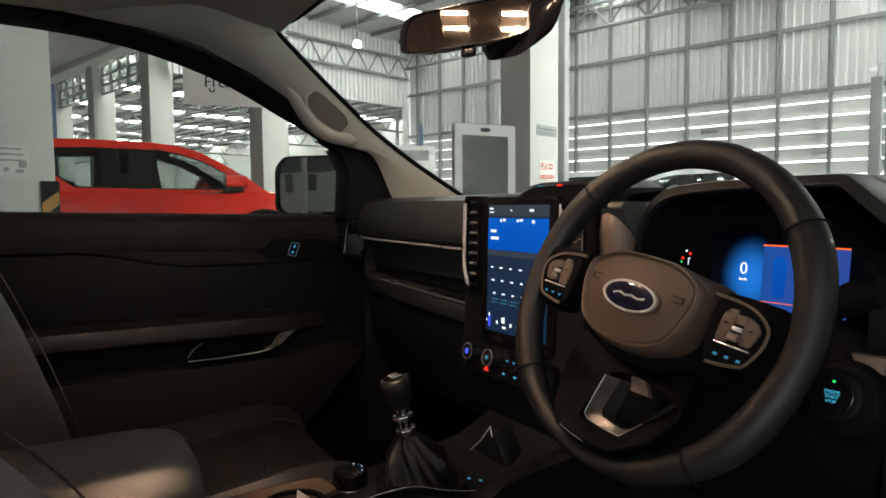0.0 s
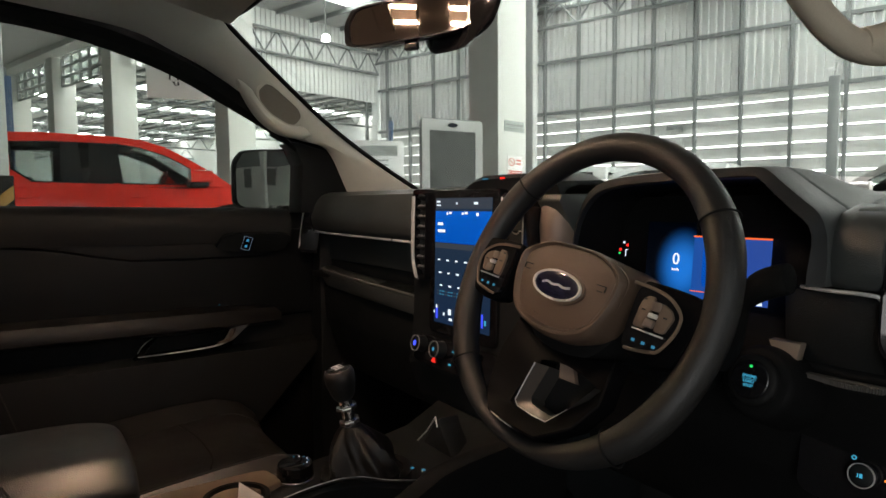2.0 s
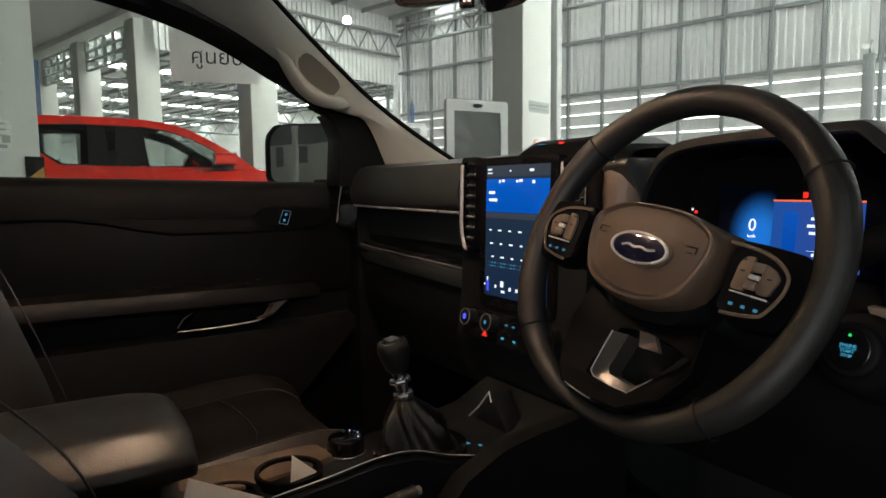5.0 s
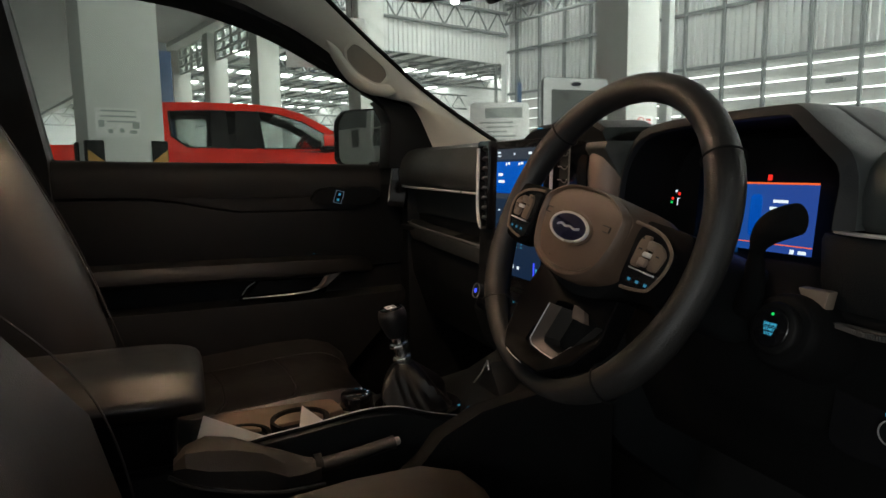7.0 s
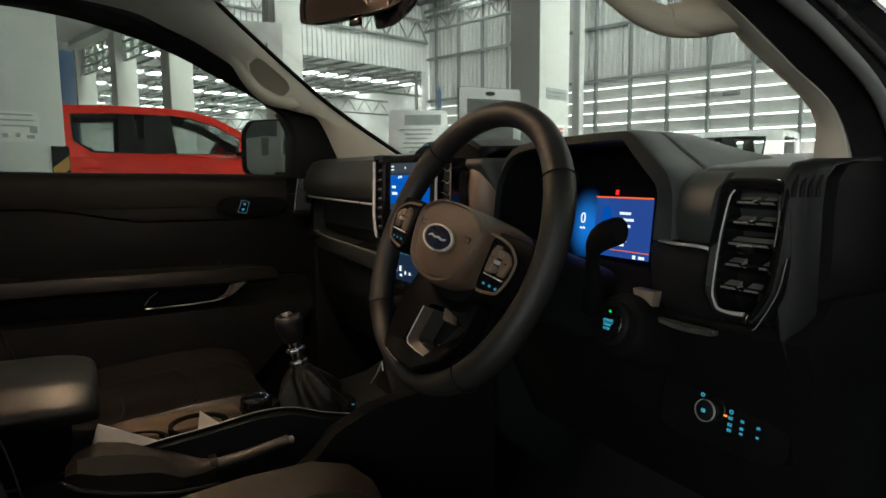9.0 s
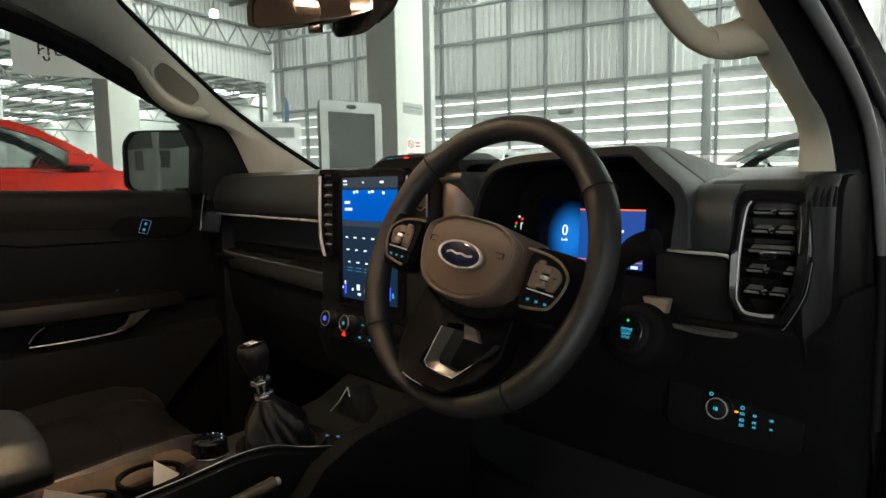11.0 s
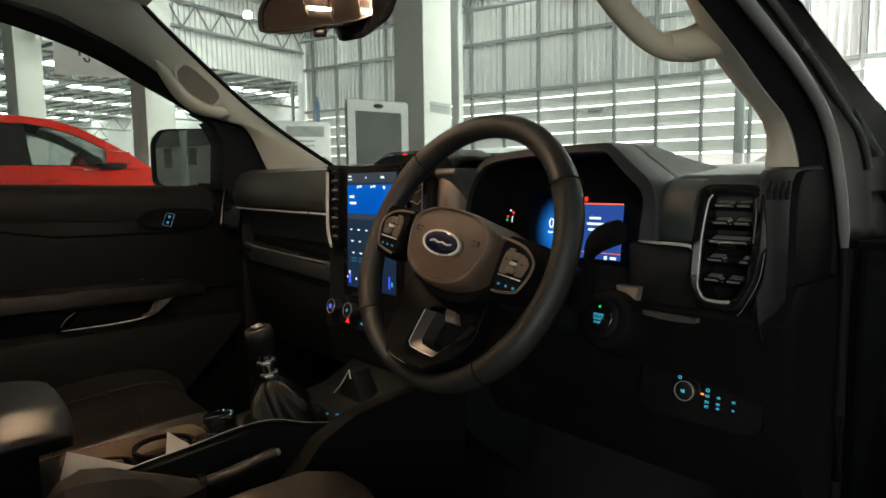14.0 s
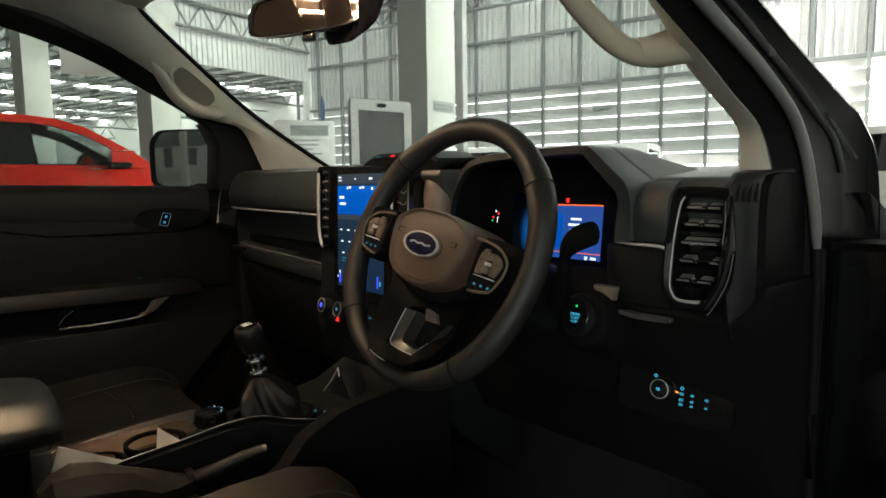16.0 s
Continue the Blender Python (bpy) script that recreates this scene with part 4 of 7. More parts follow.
part("tip", tube(BM(), smooth_path([(0.504, 0.663, 1.089), (0.512, 0.658, 1.101), (0.524, 0.655, 1.112), (0.538, 0.655, 1.119), (0.550, 0.656, 1.123), (0.5525, 0.656, 1.1236)], 3), [0.0068, 0.0078, 0.0092, 0.0106, 0.0120, 0.0132, 0.0141, 0.0147, 0.0150, 0.0150, 0.0149, 0.0147, 0.0144, 0.0141, 0.0136, 0.0116], 18, flat=0.82, up=(0.3, 1, 0)), FOOTBLACK, stk)
stk2 = thing("wiper_stalk", (0.27, 0.66, 1.10), "black wiper stalk behind the wheel", "stalk")
part("stem", tube(BM(), smooth_path([(0.31, 0.665, 1.09), (0.26, 0.655, 1.104), (0.205, 0.652, 1.114), (0.175, 0.654, 1.118)], 4), [0.009] * 8 + [0.010, 0.011, 0.012, 0.012, 0.010], 10), PLASTIC, stk2)

eb = thing("start_button", (0.49, 0.70, 1.0), "round black engine start button with lit cyan legend", "button")
ef = plane_frame((0.490, 0.706, 1.008), (1, 0.0, 0), (0, 0.30, 1))
part("island", loft(BM(), [[(r * math.cos(k * math.pi / 18), -0.001 + r * math.sin(k * math.pi / 18), z) for k in range(36)] for r, z in ((0.046, -0.07), (0.040, -0.018), (0.037, -0.010), (0.033, -0.0075))], m=ef), FOOTBLACK, eb)
part("bezel", disc(BM(), ef @ pose(0, 0, -0.008), 0.027, 0.010, 36, 0.004), RUBBER, eb)
part("cap", disc(BM(), ef @ pose(0, 0, 0.0), 0.0205, 0.0045, 36, 0.002), PIANO, eb)
for i, word in enumerate(("ENGINE", "START", "STOP")):
    lettering(word, 0.0043, ef @ pose(0, 0.0030 - 0.0044 * i - (0.0010 if i else 0), 0.0048), CYANGLOW, eb)
part("bar", box(BM(), (0, 0.0004, 0.005), (0.016, 0.0005, 0.0004), m=ef), CYANGLOW, eb)
part("status_lamp", disc(BM(), ef @ pose(0, 0.0135, 0.0046), 0.0016, 0.0006, 12), GREENGLOW, eb)

lsw = thing("light_switch_panel", (0.57, 0.80, 0.88), "gloss black light switch panel with a rotary knob and cyan legends", "switch panel")
lf = plane_frame((0.574, 0.787, 0.913), (1, 0.05, 0), (0, 0.16, 1))
part("panel", prism(BM(), rounded([(-0.072, -0.038), (0.085, -0.038), (0.085, 0.040), (-0.072, 0.040)], 0.2), -0.05, 0.0, "z", m=lf), PIANO, lsw)
part("knob", disc(BM(), lf @ pose(-0.0075, 0.0, 0.0), 0.0116, 0.011, 32, 0.002), PLASTIC, lsw)
circle = lambda r: [(r * math.cos(k * math.pi / 16), r * math.sin(k * math.pi / 16)) for k in range(32)]  # noqa: E731
part("knob_rim", ring_shape(BM(), circle(0.0126), circle(0.0117), 0.008, 0.0108, m=lf @ pose(-0.0075, 0, 0)), SATIN, lsw)


def legend(parent, m, x, y, w, h, material, z=0.0008, name="legend"):
    part(name, box(BM(), (x, y, z), (w, h, 0.0006), m=m), material, parent)


for x, w in ((-0.0024, 0.0010), (0.0006, 0.0028)):
    legend(lsw, lf @ pose(-0.0075, 0, 0.0112), x, 0.0, w, 0.0042, CYANGLOW)
legend(lsw, lf, 0.0125, -0.0003, 0.0042, 0.0022, ORANGEGLOW)
for x, y in ((-0.0183, 0.0146), (0.0190, 0.0058)):
    part("legend", ring_shape(BM(), circle(0.0024), circle(0.0014), 0.0004, 0.0010, m=lf @ pose(x, y, 0)), CYANGLOW, lsw)
for x, y, w in ((0.0190, -0.0012, 1.0), (0.0190, -0.0086, 1.0), (0.0190, -0.0146, 1.0), (0.0330, -0.0006, 0.8), (0.0330, -0.0086, 0.8), (0.0330, -0.0140, 0.7), (0.0515, -0.0020, 0.8), (0.0515, -0.0120, 0.6)):
    legend(lsw, lf, x - 0.0018 * w, y, 0.0012 * w, 0.0036 * w, CYANGLOW)
    for dy in (-0.0013, 0.0, 0.0013):
        legend(lsw, lf, x + 0.0010 * w, y + dy * w, 0.0030 * w, 0.0006, CYANGLOW)

# ---- gauges ----
ic = thing("instrument_display", (0.34, 0.85, 1.04), "digital gauge display lit blue behind the steering wheel", "instrument display")
part("backing", prism(BM(), rounded([(0.190, 1.03), (0.55, 1.03), (0.55, 1.14), (0.50, 1.20), (0.22, 1.20)], 0.1), 0.829, 0.87, "y"), FOOTBLACK, ic)
dfm = plane_frame((0, 0.706, 0.006), (1, 0, 0), (0, 0.10, 1))
part("speed_field", prism(BM(), [(0.268, 1.050), (0.3445, 1.050), (0.3445, 1.165), (0.268, 1.165)], 0.0002, 0.0012, "z", m=dfm), CLUSTERBLUE, ic, "bright blue speed field")
part("message_field", prism(BM(), [(0.343, 1.066), (0.447, 1.066), (0.447, 1.146), (0.343, 1.146)], 0.0014, 0.0022, "z", m=dfm), CLUSTERNAVY, ic, "dark blue message field")
legend(ic, dfm, 0.395, 1.1470, 0.105, 0.0022, AMBERGLOW, 0.003)
legend(ic, dfm, 0.395, 1.0755, 0.105, 0.0012, AMBERGLOW, 0.003)
lettering("0", 0.022, dfm @ pose(0.317, 1.115, 0.002), WHITEGLOW, ic, "speed_digit")
lettering("km/h", 0.0055, dfm @ pose(0.317, 1.1015, 0.002), WHITEGLOW, ic, "speed_unit")
for i, (w, dx) in enumerate(((0.020, 0), (0.030, 0.001), (0.022, 0))):
    legend(ic, dfm, 0.400 + dx, 1.126 - 0.0085 * i, w, 0.0036, WHITEGLOW, 0.003, "message_bar")
legend(ic, dfm, 0.398, 1.0880, 0.020, 0.0005, WHITEGLOW, 0.003, "message_bar")
legend(ic, dfm, 0.398, 1.0835, 0.008, 0.0036, WHITEGLOW, 0.003, "message_bar")
car = BM()
prism(car, rounded([(0.358, 1.082), (0.374, 1.082), (0.375, 1.128), (0.371, 1.134), (0.361, 1.134), (0.357, 1.128)], 0.3), 0.0026, 0.0032, "z", m=dfm)
part("vehicle_icon", car, SCREENBLUE, ic)
legend(ic, dfm, 0.380, 1.154, 0.006, 0.007, REDGLOW, 0.001, "warning_lamp")
legend(ic, dfm, 0.4355, 1.0690, 0.010, 0.0038, WHITEGLOW, 0.003, "range_bar")
legend(ic, dfm, 0.4225, 1.0690, 0.005, 0.005, WHITEGLOW, 0.003, "fuel_icon")
for x, y, mm in ((0.2325, 1.130, REDGLOW), (0.2205, 1.123, REDGLOW)):
    legend(ic, dfm, x, y, 0.0042, 0.0040, mm, 0.001, "warning_lamp")
legend(ic, dfm, 0.2265, 1.1335, 0.003, 0.003, WHITEGLOW, 0.001)
for x, y, w, h in ((0.2305, 1.1185, 0.0012, 0.010), (0.2320, 1.1235, 0.004, 0.0010)):
    legend(ic, dfm, x, y, w, h, WHITEGLOW, 0.001)
legend(ic, dfm, 0.2190, 1.1175, 0.0035, 0.0028, GREENGLOW, 0.001, "warning_lamp")

# ---- touchscreen and the keys under it ----
ts = thing("touchscreen", (0, 0.70, 0.97), "upright touchscreen lit blue in a gloss black bezel", "touchscreen")
tsf = plane_frame((0, 0.6885, 1.094), (1, 0, 0), (0, 0.035, 1))
part("bezel", prism(BM(), rounded([(-0.100, -0.128), (0.092, -0.128), (0.092, 0.122), (-0.100, 0.122)], 0.06), -0.02, 0.0, "z", 0.002, m=tsf), PIANO, ts)


def panel(x0, y0, x1, y1, material, z=0.0006, name="display_field", label=""):
    return part(name, prism(BM(), [(x0, y0), (x1, y0), (x1, y1), (x0, y1)], z, z + 0.0005, "z", m=tsf), material, ts, label)


panel(-0.082, -0.108, 0.076, 0.108, SCREENNAVY, 0.0004, "display", "navy lit display")
panel(-0.082, 0.090, 0.076, 0.108, SCREENGREY, 0.0010)
panel(-0.082, 0.032, 0.076, 0.086, SCREENBLUE, 0.0010, label="bright blue panel")
panel(-0.082, 0.022, 0.076, 0.031, SCREENGREY, 0.0010)
for x, y, w, h in ((-0.073, 0.102, 0.010, 0.003), (-0.072, 0.096, 0.012, 0.002), (-0.018, 0.099, 0.003, 0.003), (0.035, 0.099, 0.010, 0.004), (-0.045, 0.082, 0.004, 0.005), (-0.036, 0.083, 0.007, 0.004),
                   (0.000, 0.082, 0.005, 0.004), (0.009, 0.083, 0.008, 0.004), (0.040, 0.081, 0.006, 0.005), (-0.066, 0.064, 0.016, 0.005), (-0.062, 0.052, 0.022, 0.005)):
    legend(ts, tsf, x, y, w, h, WHITEGLOW, 0.002, "legend_bar")
for r in range(3):
    for c in range(4):
        legend(ts, tsf, -0.068 + 0.026 * c + 0.004 * r, 0.002 - 0.022 * r, 0.006 + 0.002 * ((r + c) % 2), 0.0026, WHITEGLOW, 0.002, "key_legend")
for r in range(2):
    for c in range(11):
        legend(ts, tsf, -0.070 + 0.0085 * c, -0.052 - 0.0055 * r, 0.0032 + 0.0015 * ((c * 7 + r) % 3), 0.0022, SCREENGREY if c % 3 == 0 else CYANDIM, 0.002, "legend_bar")
legend(ts, tsf, -0.072, -0.092, 0.005, 0.018, VIOLETGLOW, 0.002, "level_bar")
legend(ts, tsf, -0.072, -0.080, 0.003, 0.006, WHITEGLOW, 0.0025, "level_bar")
for x, y, w, h in ((-0.080, -0.090, 0.002, 0.004), (-0.050, -0.091, 0.004, 0.005), (-0.033, -0.086, 0.008, 0.010), (-0.030, -0.098, 0.009, 0.004), (-0.012, -0.092, 0.005, 0.006), (0.006, -0.092, 0.006, 0.005)):
    legend(ts, tsf, x, y, w, h, WHITEGLOW, 0.002, "legend_bar")
legend(ts, tsf, 0.058, -0.088, 0.004, 0.022, VIOLETGLOW, 0.002, "level_bar")
legend(ts, tsf, 0.066, -0.090, 0.004, 0.008, CYANGLOW, 0.002, "legend_bar")

ck = thing("climate_keys", (0, 0.68, 0.92), "row of climate keys and two lit rotary knobs", "control panel")
kf = plane_frame((0, 0.672, 0.942), (1, 0, 0), (0, 0.22, 1))
part("panel", prism(BM(), rounded([(-0.125, -0.030), (0.110, -0.030), (0.105, 0.020), (-0.118, 0.020)], 0.15), -0.03, 0.0, "z", m=kf), PIANO, ck)
for x in (-0.100, -0.040):
    kn_ = part("rotary_knob", disc(BM(), kf @ pose(x, 0.002, 0), 0.0150, 0.018, 28, 0.003, 0.0135), PLASTIC, ck)
    part("chrome_ring", ring_shape(BM(), [(0.0145 * math.cos(k * math.pi / 14), 0.0145 * math.sin(k * math.pi / 14)) for k in range(28)], [(0.0128 * math.cos(k * math.pi / 14), 0.0128 * math.sin(k * math.pi / 14)) for k in range(28)], 0.0165, 0.0185, m=kf @ pose(x, 0.002, 0)), SLATGREY, kn_)
    part("knob_legend", disc(BM(), kf @ pose(x, 0.002, 0.0182), 0.005 if x < -0.08 else 0.0035, 0.0006, 16), VIOLETGLOW if x < -0.08 else CYANDIM, kn_)
haz = BM()
prism(haz, [(-0.0065, -0.005), (0.0065, -0.005), (0, 0.006)], 0.001, 0.002, "z", m=kf @ pose(-0.058, -0.018, 0))
part("hazard_legend", haz, REDGLOW, ck, "red hazard triangle")
for x, y in ((-0.068, 0.006), (-0.006, 0.004), (0.012, 0.004), (-0.010, -0.018), (0.020, -0.018), (0.05, 0.0)):
    legend(ck, kf, x, y, 0.006, 0.003, CYANGLOW if y < 0 else CYANDIM, 0.0012)

# ---- air vents ----


def air_vent(m, outline, slats, slat_w, label, group="air vents", knob=None, silver=None, slope=0.0, base=None, wide=1.10):
    """An air vent: deep surround, bright rim, tilted slats with small vanes behind, and a thumb tab. m: its face."""
    v = thing("air_vent", base or m.translation, label, "air vent", group)
    rim_w = 0.0034 if slats == 8 else 0.0025
    part("surround", ring_shape(BM(), shrunk(outline, wide), outline, -0.035, 0.006, m=m), PIANO, v)
    part("back", prism(BM(), shrunk(outline, 1.05), -0.036, -0.034, "z", m=m), RUBBER, v)
    if silver:
        part("bright_rim", tube(BM(), smooth_path([(x, y, 0.005) for x, y in silver], 4), rim_w, 8, m=m), SATIN, v, "satin silver rim")
    lo, hi = min(p[1] for p in outline), max(p[1] for p in outline)
    for i in range(slats):
        y = lo + (hi - lo) * (i + 0.5) / slats
        xs = [p[0] for p in shrunk(outline, 0.97)]
        w = slat_w
        cx = (max(xs) + min(xs)) / 2 + slope * (y - (lo + hi) / 2)
        s = BM()
        box(s, (0, 0, 0), (w, 0.0035, 0.022), 0.0012, m=m @ pose(cx, y, -0.010, -24, 0, 0))
        sl = part("slat", s, PLASTIC, v)
        for sx in (-0.28, 0.28):
            part("vane", box(BM(), (sx * w, 0.0034, 0.004), (w * 0.34, 0.0042, 0.012), 0.0008, m=m @ pose(cx, y, -0.010, -24, 0, 0)), SLATGREY, sl)
    if knob:
        part("thumb_tab", box(BM(), (knob[0], knob[1], 0.004), (0.018, 0.007, 0.008), 0.002, m=m), SLATGREY, v)
    return v


rvf = plane_frame((0.634, 0.745, 1.106), (1, -0.02, 0), (0, 0.22, 1))
dv = thing("air_vent", rvf.translation, "upright air vent with a satin rim beside the driver's door", "air vent", "air vents")
V_OUT = [(-0.036, 0.0725), (0.024, 0.0715), (0.0345, 0.062), (0.0385, -0.003), (0.0345, -0.040), (0.019, -0.074), (-0.022, -0.074), (-0.040, -0.052), (-0.0435, 0.0), (-0.0425, 0.060)]
V_IN = [(-0.026, 0.0590), (0.020, 0.0575), (0.0262, 0.050), (0.0268, 0.005), (0.0245, -0.035), (0.012, -0.0625), (-0.018, -0.0620), (-0.0288, -0.046), (-0.0315, 0.0), (-0.0300, 0.050)]
part("surround", loft(BM(), [[(x, y, z) for x, y in rounded(o, 0.25, 3)] for o, z in ((V_OUT, -0.030), (V_OUT, -0.002), (shrunk(V_OUT, 0.97), 0.004), (shrunk(V_OUT, 0.91), 0.0045), (V_IN, 0.0), (V_IN, -0.032))], loop=True, caps=False, m=rvf), PIANO, dv, "gloss black surround")
part("back", prism(BM(), shrunk(V_OUT, 0.95), -0.036, -0.032, "z", m=rvf), RUBBER, dv)
part("bright_rim", tube(BM(), smooth_path([(-0.0262, 0.0585, 0.001), (-0.0297, 0.050, 0.002), (-0.0318, 0.025, 0.002), (-0.0322, -0.003, 0.002), (-0.0298, -0.0440, 0.002), (-0.0250, -0.0560, 0.002), (-0.0180, -0.0628, 0.002), (-0.002, -0.0640, 0.002), (0.0105, -0.0630, 0.001)], 4), [0.0009 + 0.0016 * max(0.0, (k - 16) / 16) for k in range(33)], 8, m=rvf), SATIN, dv, "satin silver rim")
part("inner_rim", tube(BM(), smooth_path([(0.0240, 0.054, 0.0005), (0.0268, 0.030, 0.0005), (0.0270, 0.005, 0.0005)], 4), 0.0007, 6, m=rvf), SLATGREY, dv)
part("outer_edge", tube(BM(), smooth_path([(0.0392, -0.004, -0.004), (0.0360, -0.038, -0.004), (0.0225, -0.0705, -0.004), (0.0180, -0.0760, -0.004)], 5), 0.0005, 6, m=rvf), SLATGREY, dv)
for r_, (y, tops) in enumerate(((0.0505, ((-0.0238, -0.0062), (0.0020, 0.0150))), (0.0302, ((-0.0235, -0.0085), (0.0015, 0.0170))), (0.0085, ((-0.0248, 0.0170),)), (-0.0130, ((-0.0240, -0.0088), (0.0140, 0.0215))), (-0.0362, ((-0.0240, -0.0095), (0.0022, 0.0165))))):
    sl = part("slat", box(BM(), (0, 0, 0), (0.054 - 0.010 * (r_ == 4), 0.0030, 0.022), 0.0010, m=rvf @ pose(-0.003, y - 0.005, -0.014, -18, 0, 0)), PIANO, dv)
    for a, b in tops:
        # pale grey tops stand for the daylight reflected on glossy vanes
        part("vane", loft(BM(), [[(x, y + 0.0050, -0.015), (x, y - 0.0034, -0.002), (x, y - 0.0048, -0.002), (x, y - 0.0045, -0.016)] for x in (a, a + 0.0006, b - 0.0022, b)], m=rvf), SLATGREY, sl)
    if r_ != 2:
        part("vane_link", box(BM(), (0, 0, 0), (0.0055, 0.0030, 0.006), 0.0008, m=rvf @ pose(-0.004, y - 0.002, -0.006, -35, 0, 18)), SLATGREY, sl)
tab_ = part("thumb_tab", box(BM(), (-0.0015, -0.0010, 0.0), (0.0185, 0.0080, 0.010), 0.003, m=rvf), PIANO, dv)
part("tab_edge", tube(BM(), [(-0.0095, 0.0016, 0.0045), (-0.0070, 0.0030, 0.0052), (0.0050, 0.0036, 0.0052), (0.0068, 0.0026, 0.0045)], 0.0007, 6, m=rvf), SATIN, tab_)
CV = [(-0.022, 0.072), (0.020, 0.072), (0.020, -0.074), (-0.008, -0.074), (-0.020, -0.045)]
cvl = plane_frame((-0.126, 0.688, 1.138), (1, 0, 0), (0, 0.035, 1))
air_vent(cvl, rounded(CV, 0.12, 2), 8, 0.036, "narrow upright air vent beside the touchscreen", silver=[(-0.0225, 0.068), (-0.0225, 0.0), (-0.021, -0.044), (-0.010, -0.074), (-0.002, -0.078)])
cvr = plane_frame((0.130, 0.690, 1.152), (1, 0, 0), (0, 0.035, 1))
cv_ = air_vent(cvr, rounded([(-0.022, 0.050), (0.022, 0.050), (0.022, -0.062), (-0.022, -0.062)], 0.12, 2), 0, 0.041, "narrow upright air vent between touchscreen and gauges", silver=[(-0.0235, 0.050), (-0.0235, 0.0), (-0.0235, -0.060)])
part("bright_rim", tube(BM(), [(0.0235, 0.046, 0.005), (0.0235, -0.058, 0.005)], 0.0012, 6, m=cvr), SLATGREY, cv_)
for k in range(5):
    y = 0.038 - 0.0195 * k
    sl = part("slat", box(BM(), (0, 0, 0), (0.042, 0.0028, 0.020), 0.001, m=cvr @ pose(0, y - 0.003, -0.014, -20, 0, 0)), PIANO, cv_)
    part("vane_edge", tube(BM(), smooth_path([(-0.018, y, -0.003), (-0.010, y + 0.0002, -0.003), (-0.005, y - 0.0030, -0.003), (0.003, y - 0.0034, -0.003), (0.007, y + 0.0006, -0.003), (0.018, y + 0.0002, -0.003)], 4), 0.0009, 6, m=cvr), SLATGREY, sl)
lvf = plane_frame((-0.700, 0.694, 1.135), (1, -0.25, 0), (0, 0.15, 1))
air_vent(lvf, rounded([(-0.016, 0.060), (0.020, 0.060), (0.016, -0.062), (-0.020, -0.055)], 0.15, 2), 6, 0.028, "narrow upright air vent by the passenger door", silver=[(-0.0175, 0.052), (-0.0200, 0.015), (-0.0215, -0.03), (-0.0195, -0.056)])

# ---- steering wheel ----
sw_ = thing("steering_wheel", (0.366, 0.60, 1.10), "black leather steering wheel with a brown-lit hub and silver lower spoke", "steering wheel")
N = 96
rim_q = lambda g: 0.167 + 0.0062 * max(0.0, math.cos(g - radians(256)))  # noqa: E731
rim_pts, rim_r = [], []
for k in range(N):
    g = 2 * math.pi * k / N
    q = rim_q(g)
    rim_pts.append((q * math.cos(g), q * math.sin(g), 0.0))
    rim_r.append(0.0156 + 0.0016 * max(0, math.cos(2 * (g - radians(32)))) ** 6 + 0.0016 * max(0, math.cos(2 * (g - radians(148)))) ** 6 - 0.0068 * max(0, math.cos(g - radians(268))) ** 8)
rim = part("rim", tube(BM(), rim_pts, rim_r, 20, closed=True, up=(0, 0, 1), m=WTURN), HIDE, sw_, "black leather rim")
for deg in (38, 142, 226, 312):
    g = radians(deg)
    c = Vector((rim_q(g) * math.cos(g), rim_q(g) * math.sin(g), 0))
    out = Vector((math.cos(g), math.sin(g), 0))
    part("seam", tube(BM(), [c + out * (0.0187 * math.cos(a)) + Vector((0, 0, 0.0187 * math.sin(a))) for a in [2 * math.pi * i / 28 for i in range(28)]], 0.0011, 6, closed=True, up=(-math.sin(g), math.cos(g), 0.01), m=WTURN), RUBBER, rim)
# hub: raised cover with a padded border, its flanks falling back into the dark body
half = [(0.0, 0.0320), (0.040, 0.0305), (0.0745, 0.0140), (0.0765, -0.002), (0.0735, -0.020), (0.0645, -0.043), (0.0555, -0.054), (0.036, -0.0635), (0.013, -0.0680)]
PADO = rounded(half + [(-x, y) for x, y in half[:0:-1]], 0.42, 5)
low_ = lambda p, k, d: (p[0] * k, p[1] * k - d * max(0.0, min(1.0, (0.03 - p[1]) / 0.08)))  # noqa: E731
hub = BM()
loft(hub, [[(*low_(p, k, d), z) for p in PADO] for k, d, z in ((0.97, 0.004, -0.004), (1.0, 0.002, 0.006), (1.003, 0.0005, 0.014), (0.985, 0.0, 0.0195), (0.955, 0.0, 0.0225), (0.915, 0.0, 0.0228), (0.885, 0.0, 0.0205), (0.865, 0.0, 0.0188), (0.80, 0.0, 0.0205), (0.5, 0.0, 0.0238), (0.2, 0.0, 0.0250))], m=HUBM)
pad_ = part("hub", hub, PAD, sw_, "brown-lit airbag cover")
half_b = [(0.0, 0.0315), (0.040, 0.0312), (0.073, 0.0265), (0.0785, 0.004), (0.076, -0.018), (0.067, -0.042), (0.0565, -0.0530), (0.0365, -0.0620), (0.013, -0.0660)]
half_c = [(0.0, 0.024), (0.040, 0.024), (0.068, 0.018), (0.073, 0.002), (0.073, -0.020), (0.068, -0.047), (0.058, -0.066), (0.038, -0.082), (0.012, -0.088)]
PADB = rounded(half_b + [(-x, y) for x, y in half_b[:0:-1]], 0.42, 5)
mixed = lambda k, t: [(k * (a[0] + (b[0] - a[0]) * t), k * (a[1] + (b[1] - a[1]) * t)) for a, b in zip(PADO, PADB)]  # noqa: E731
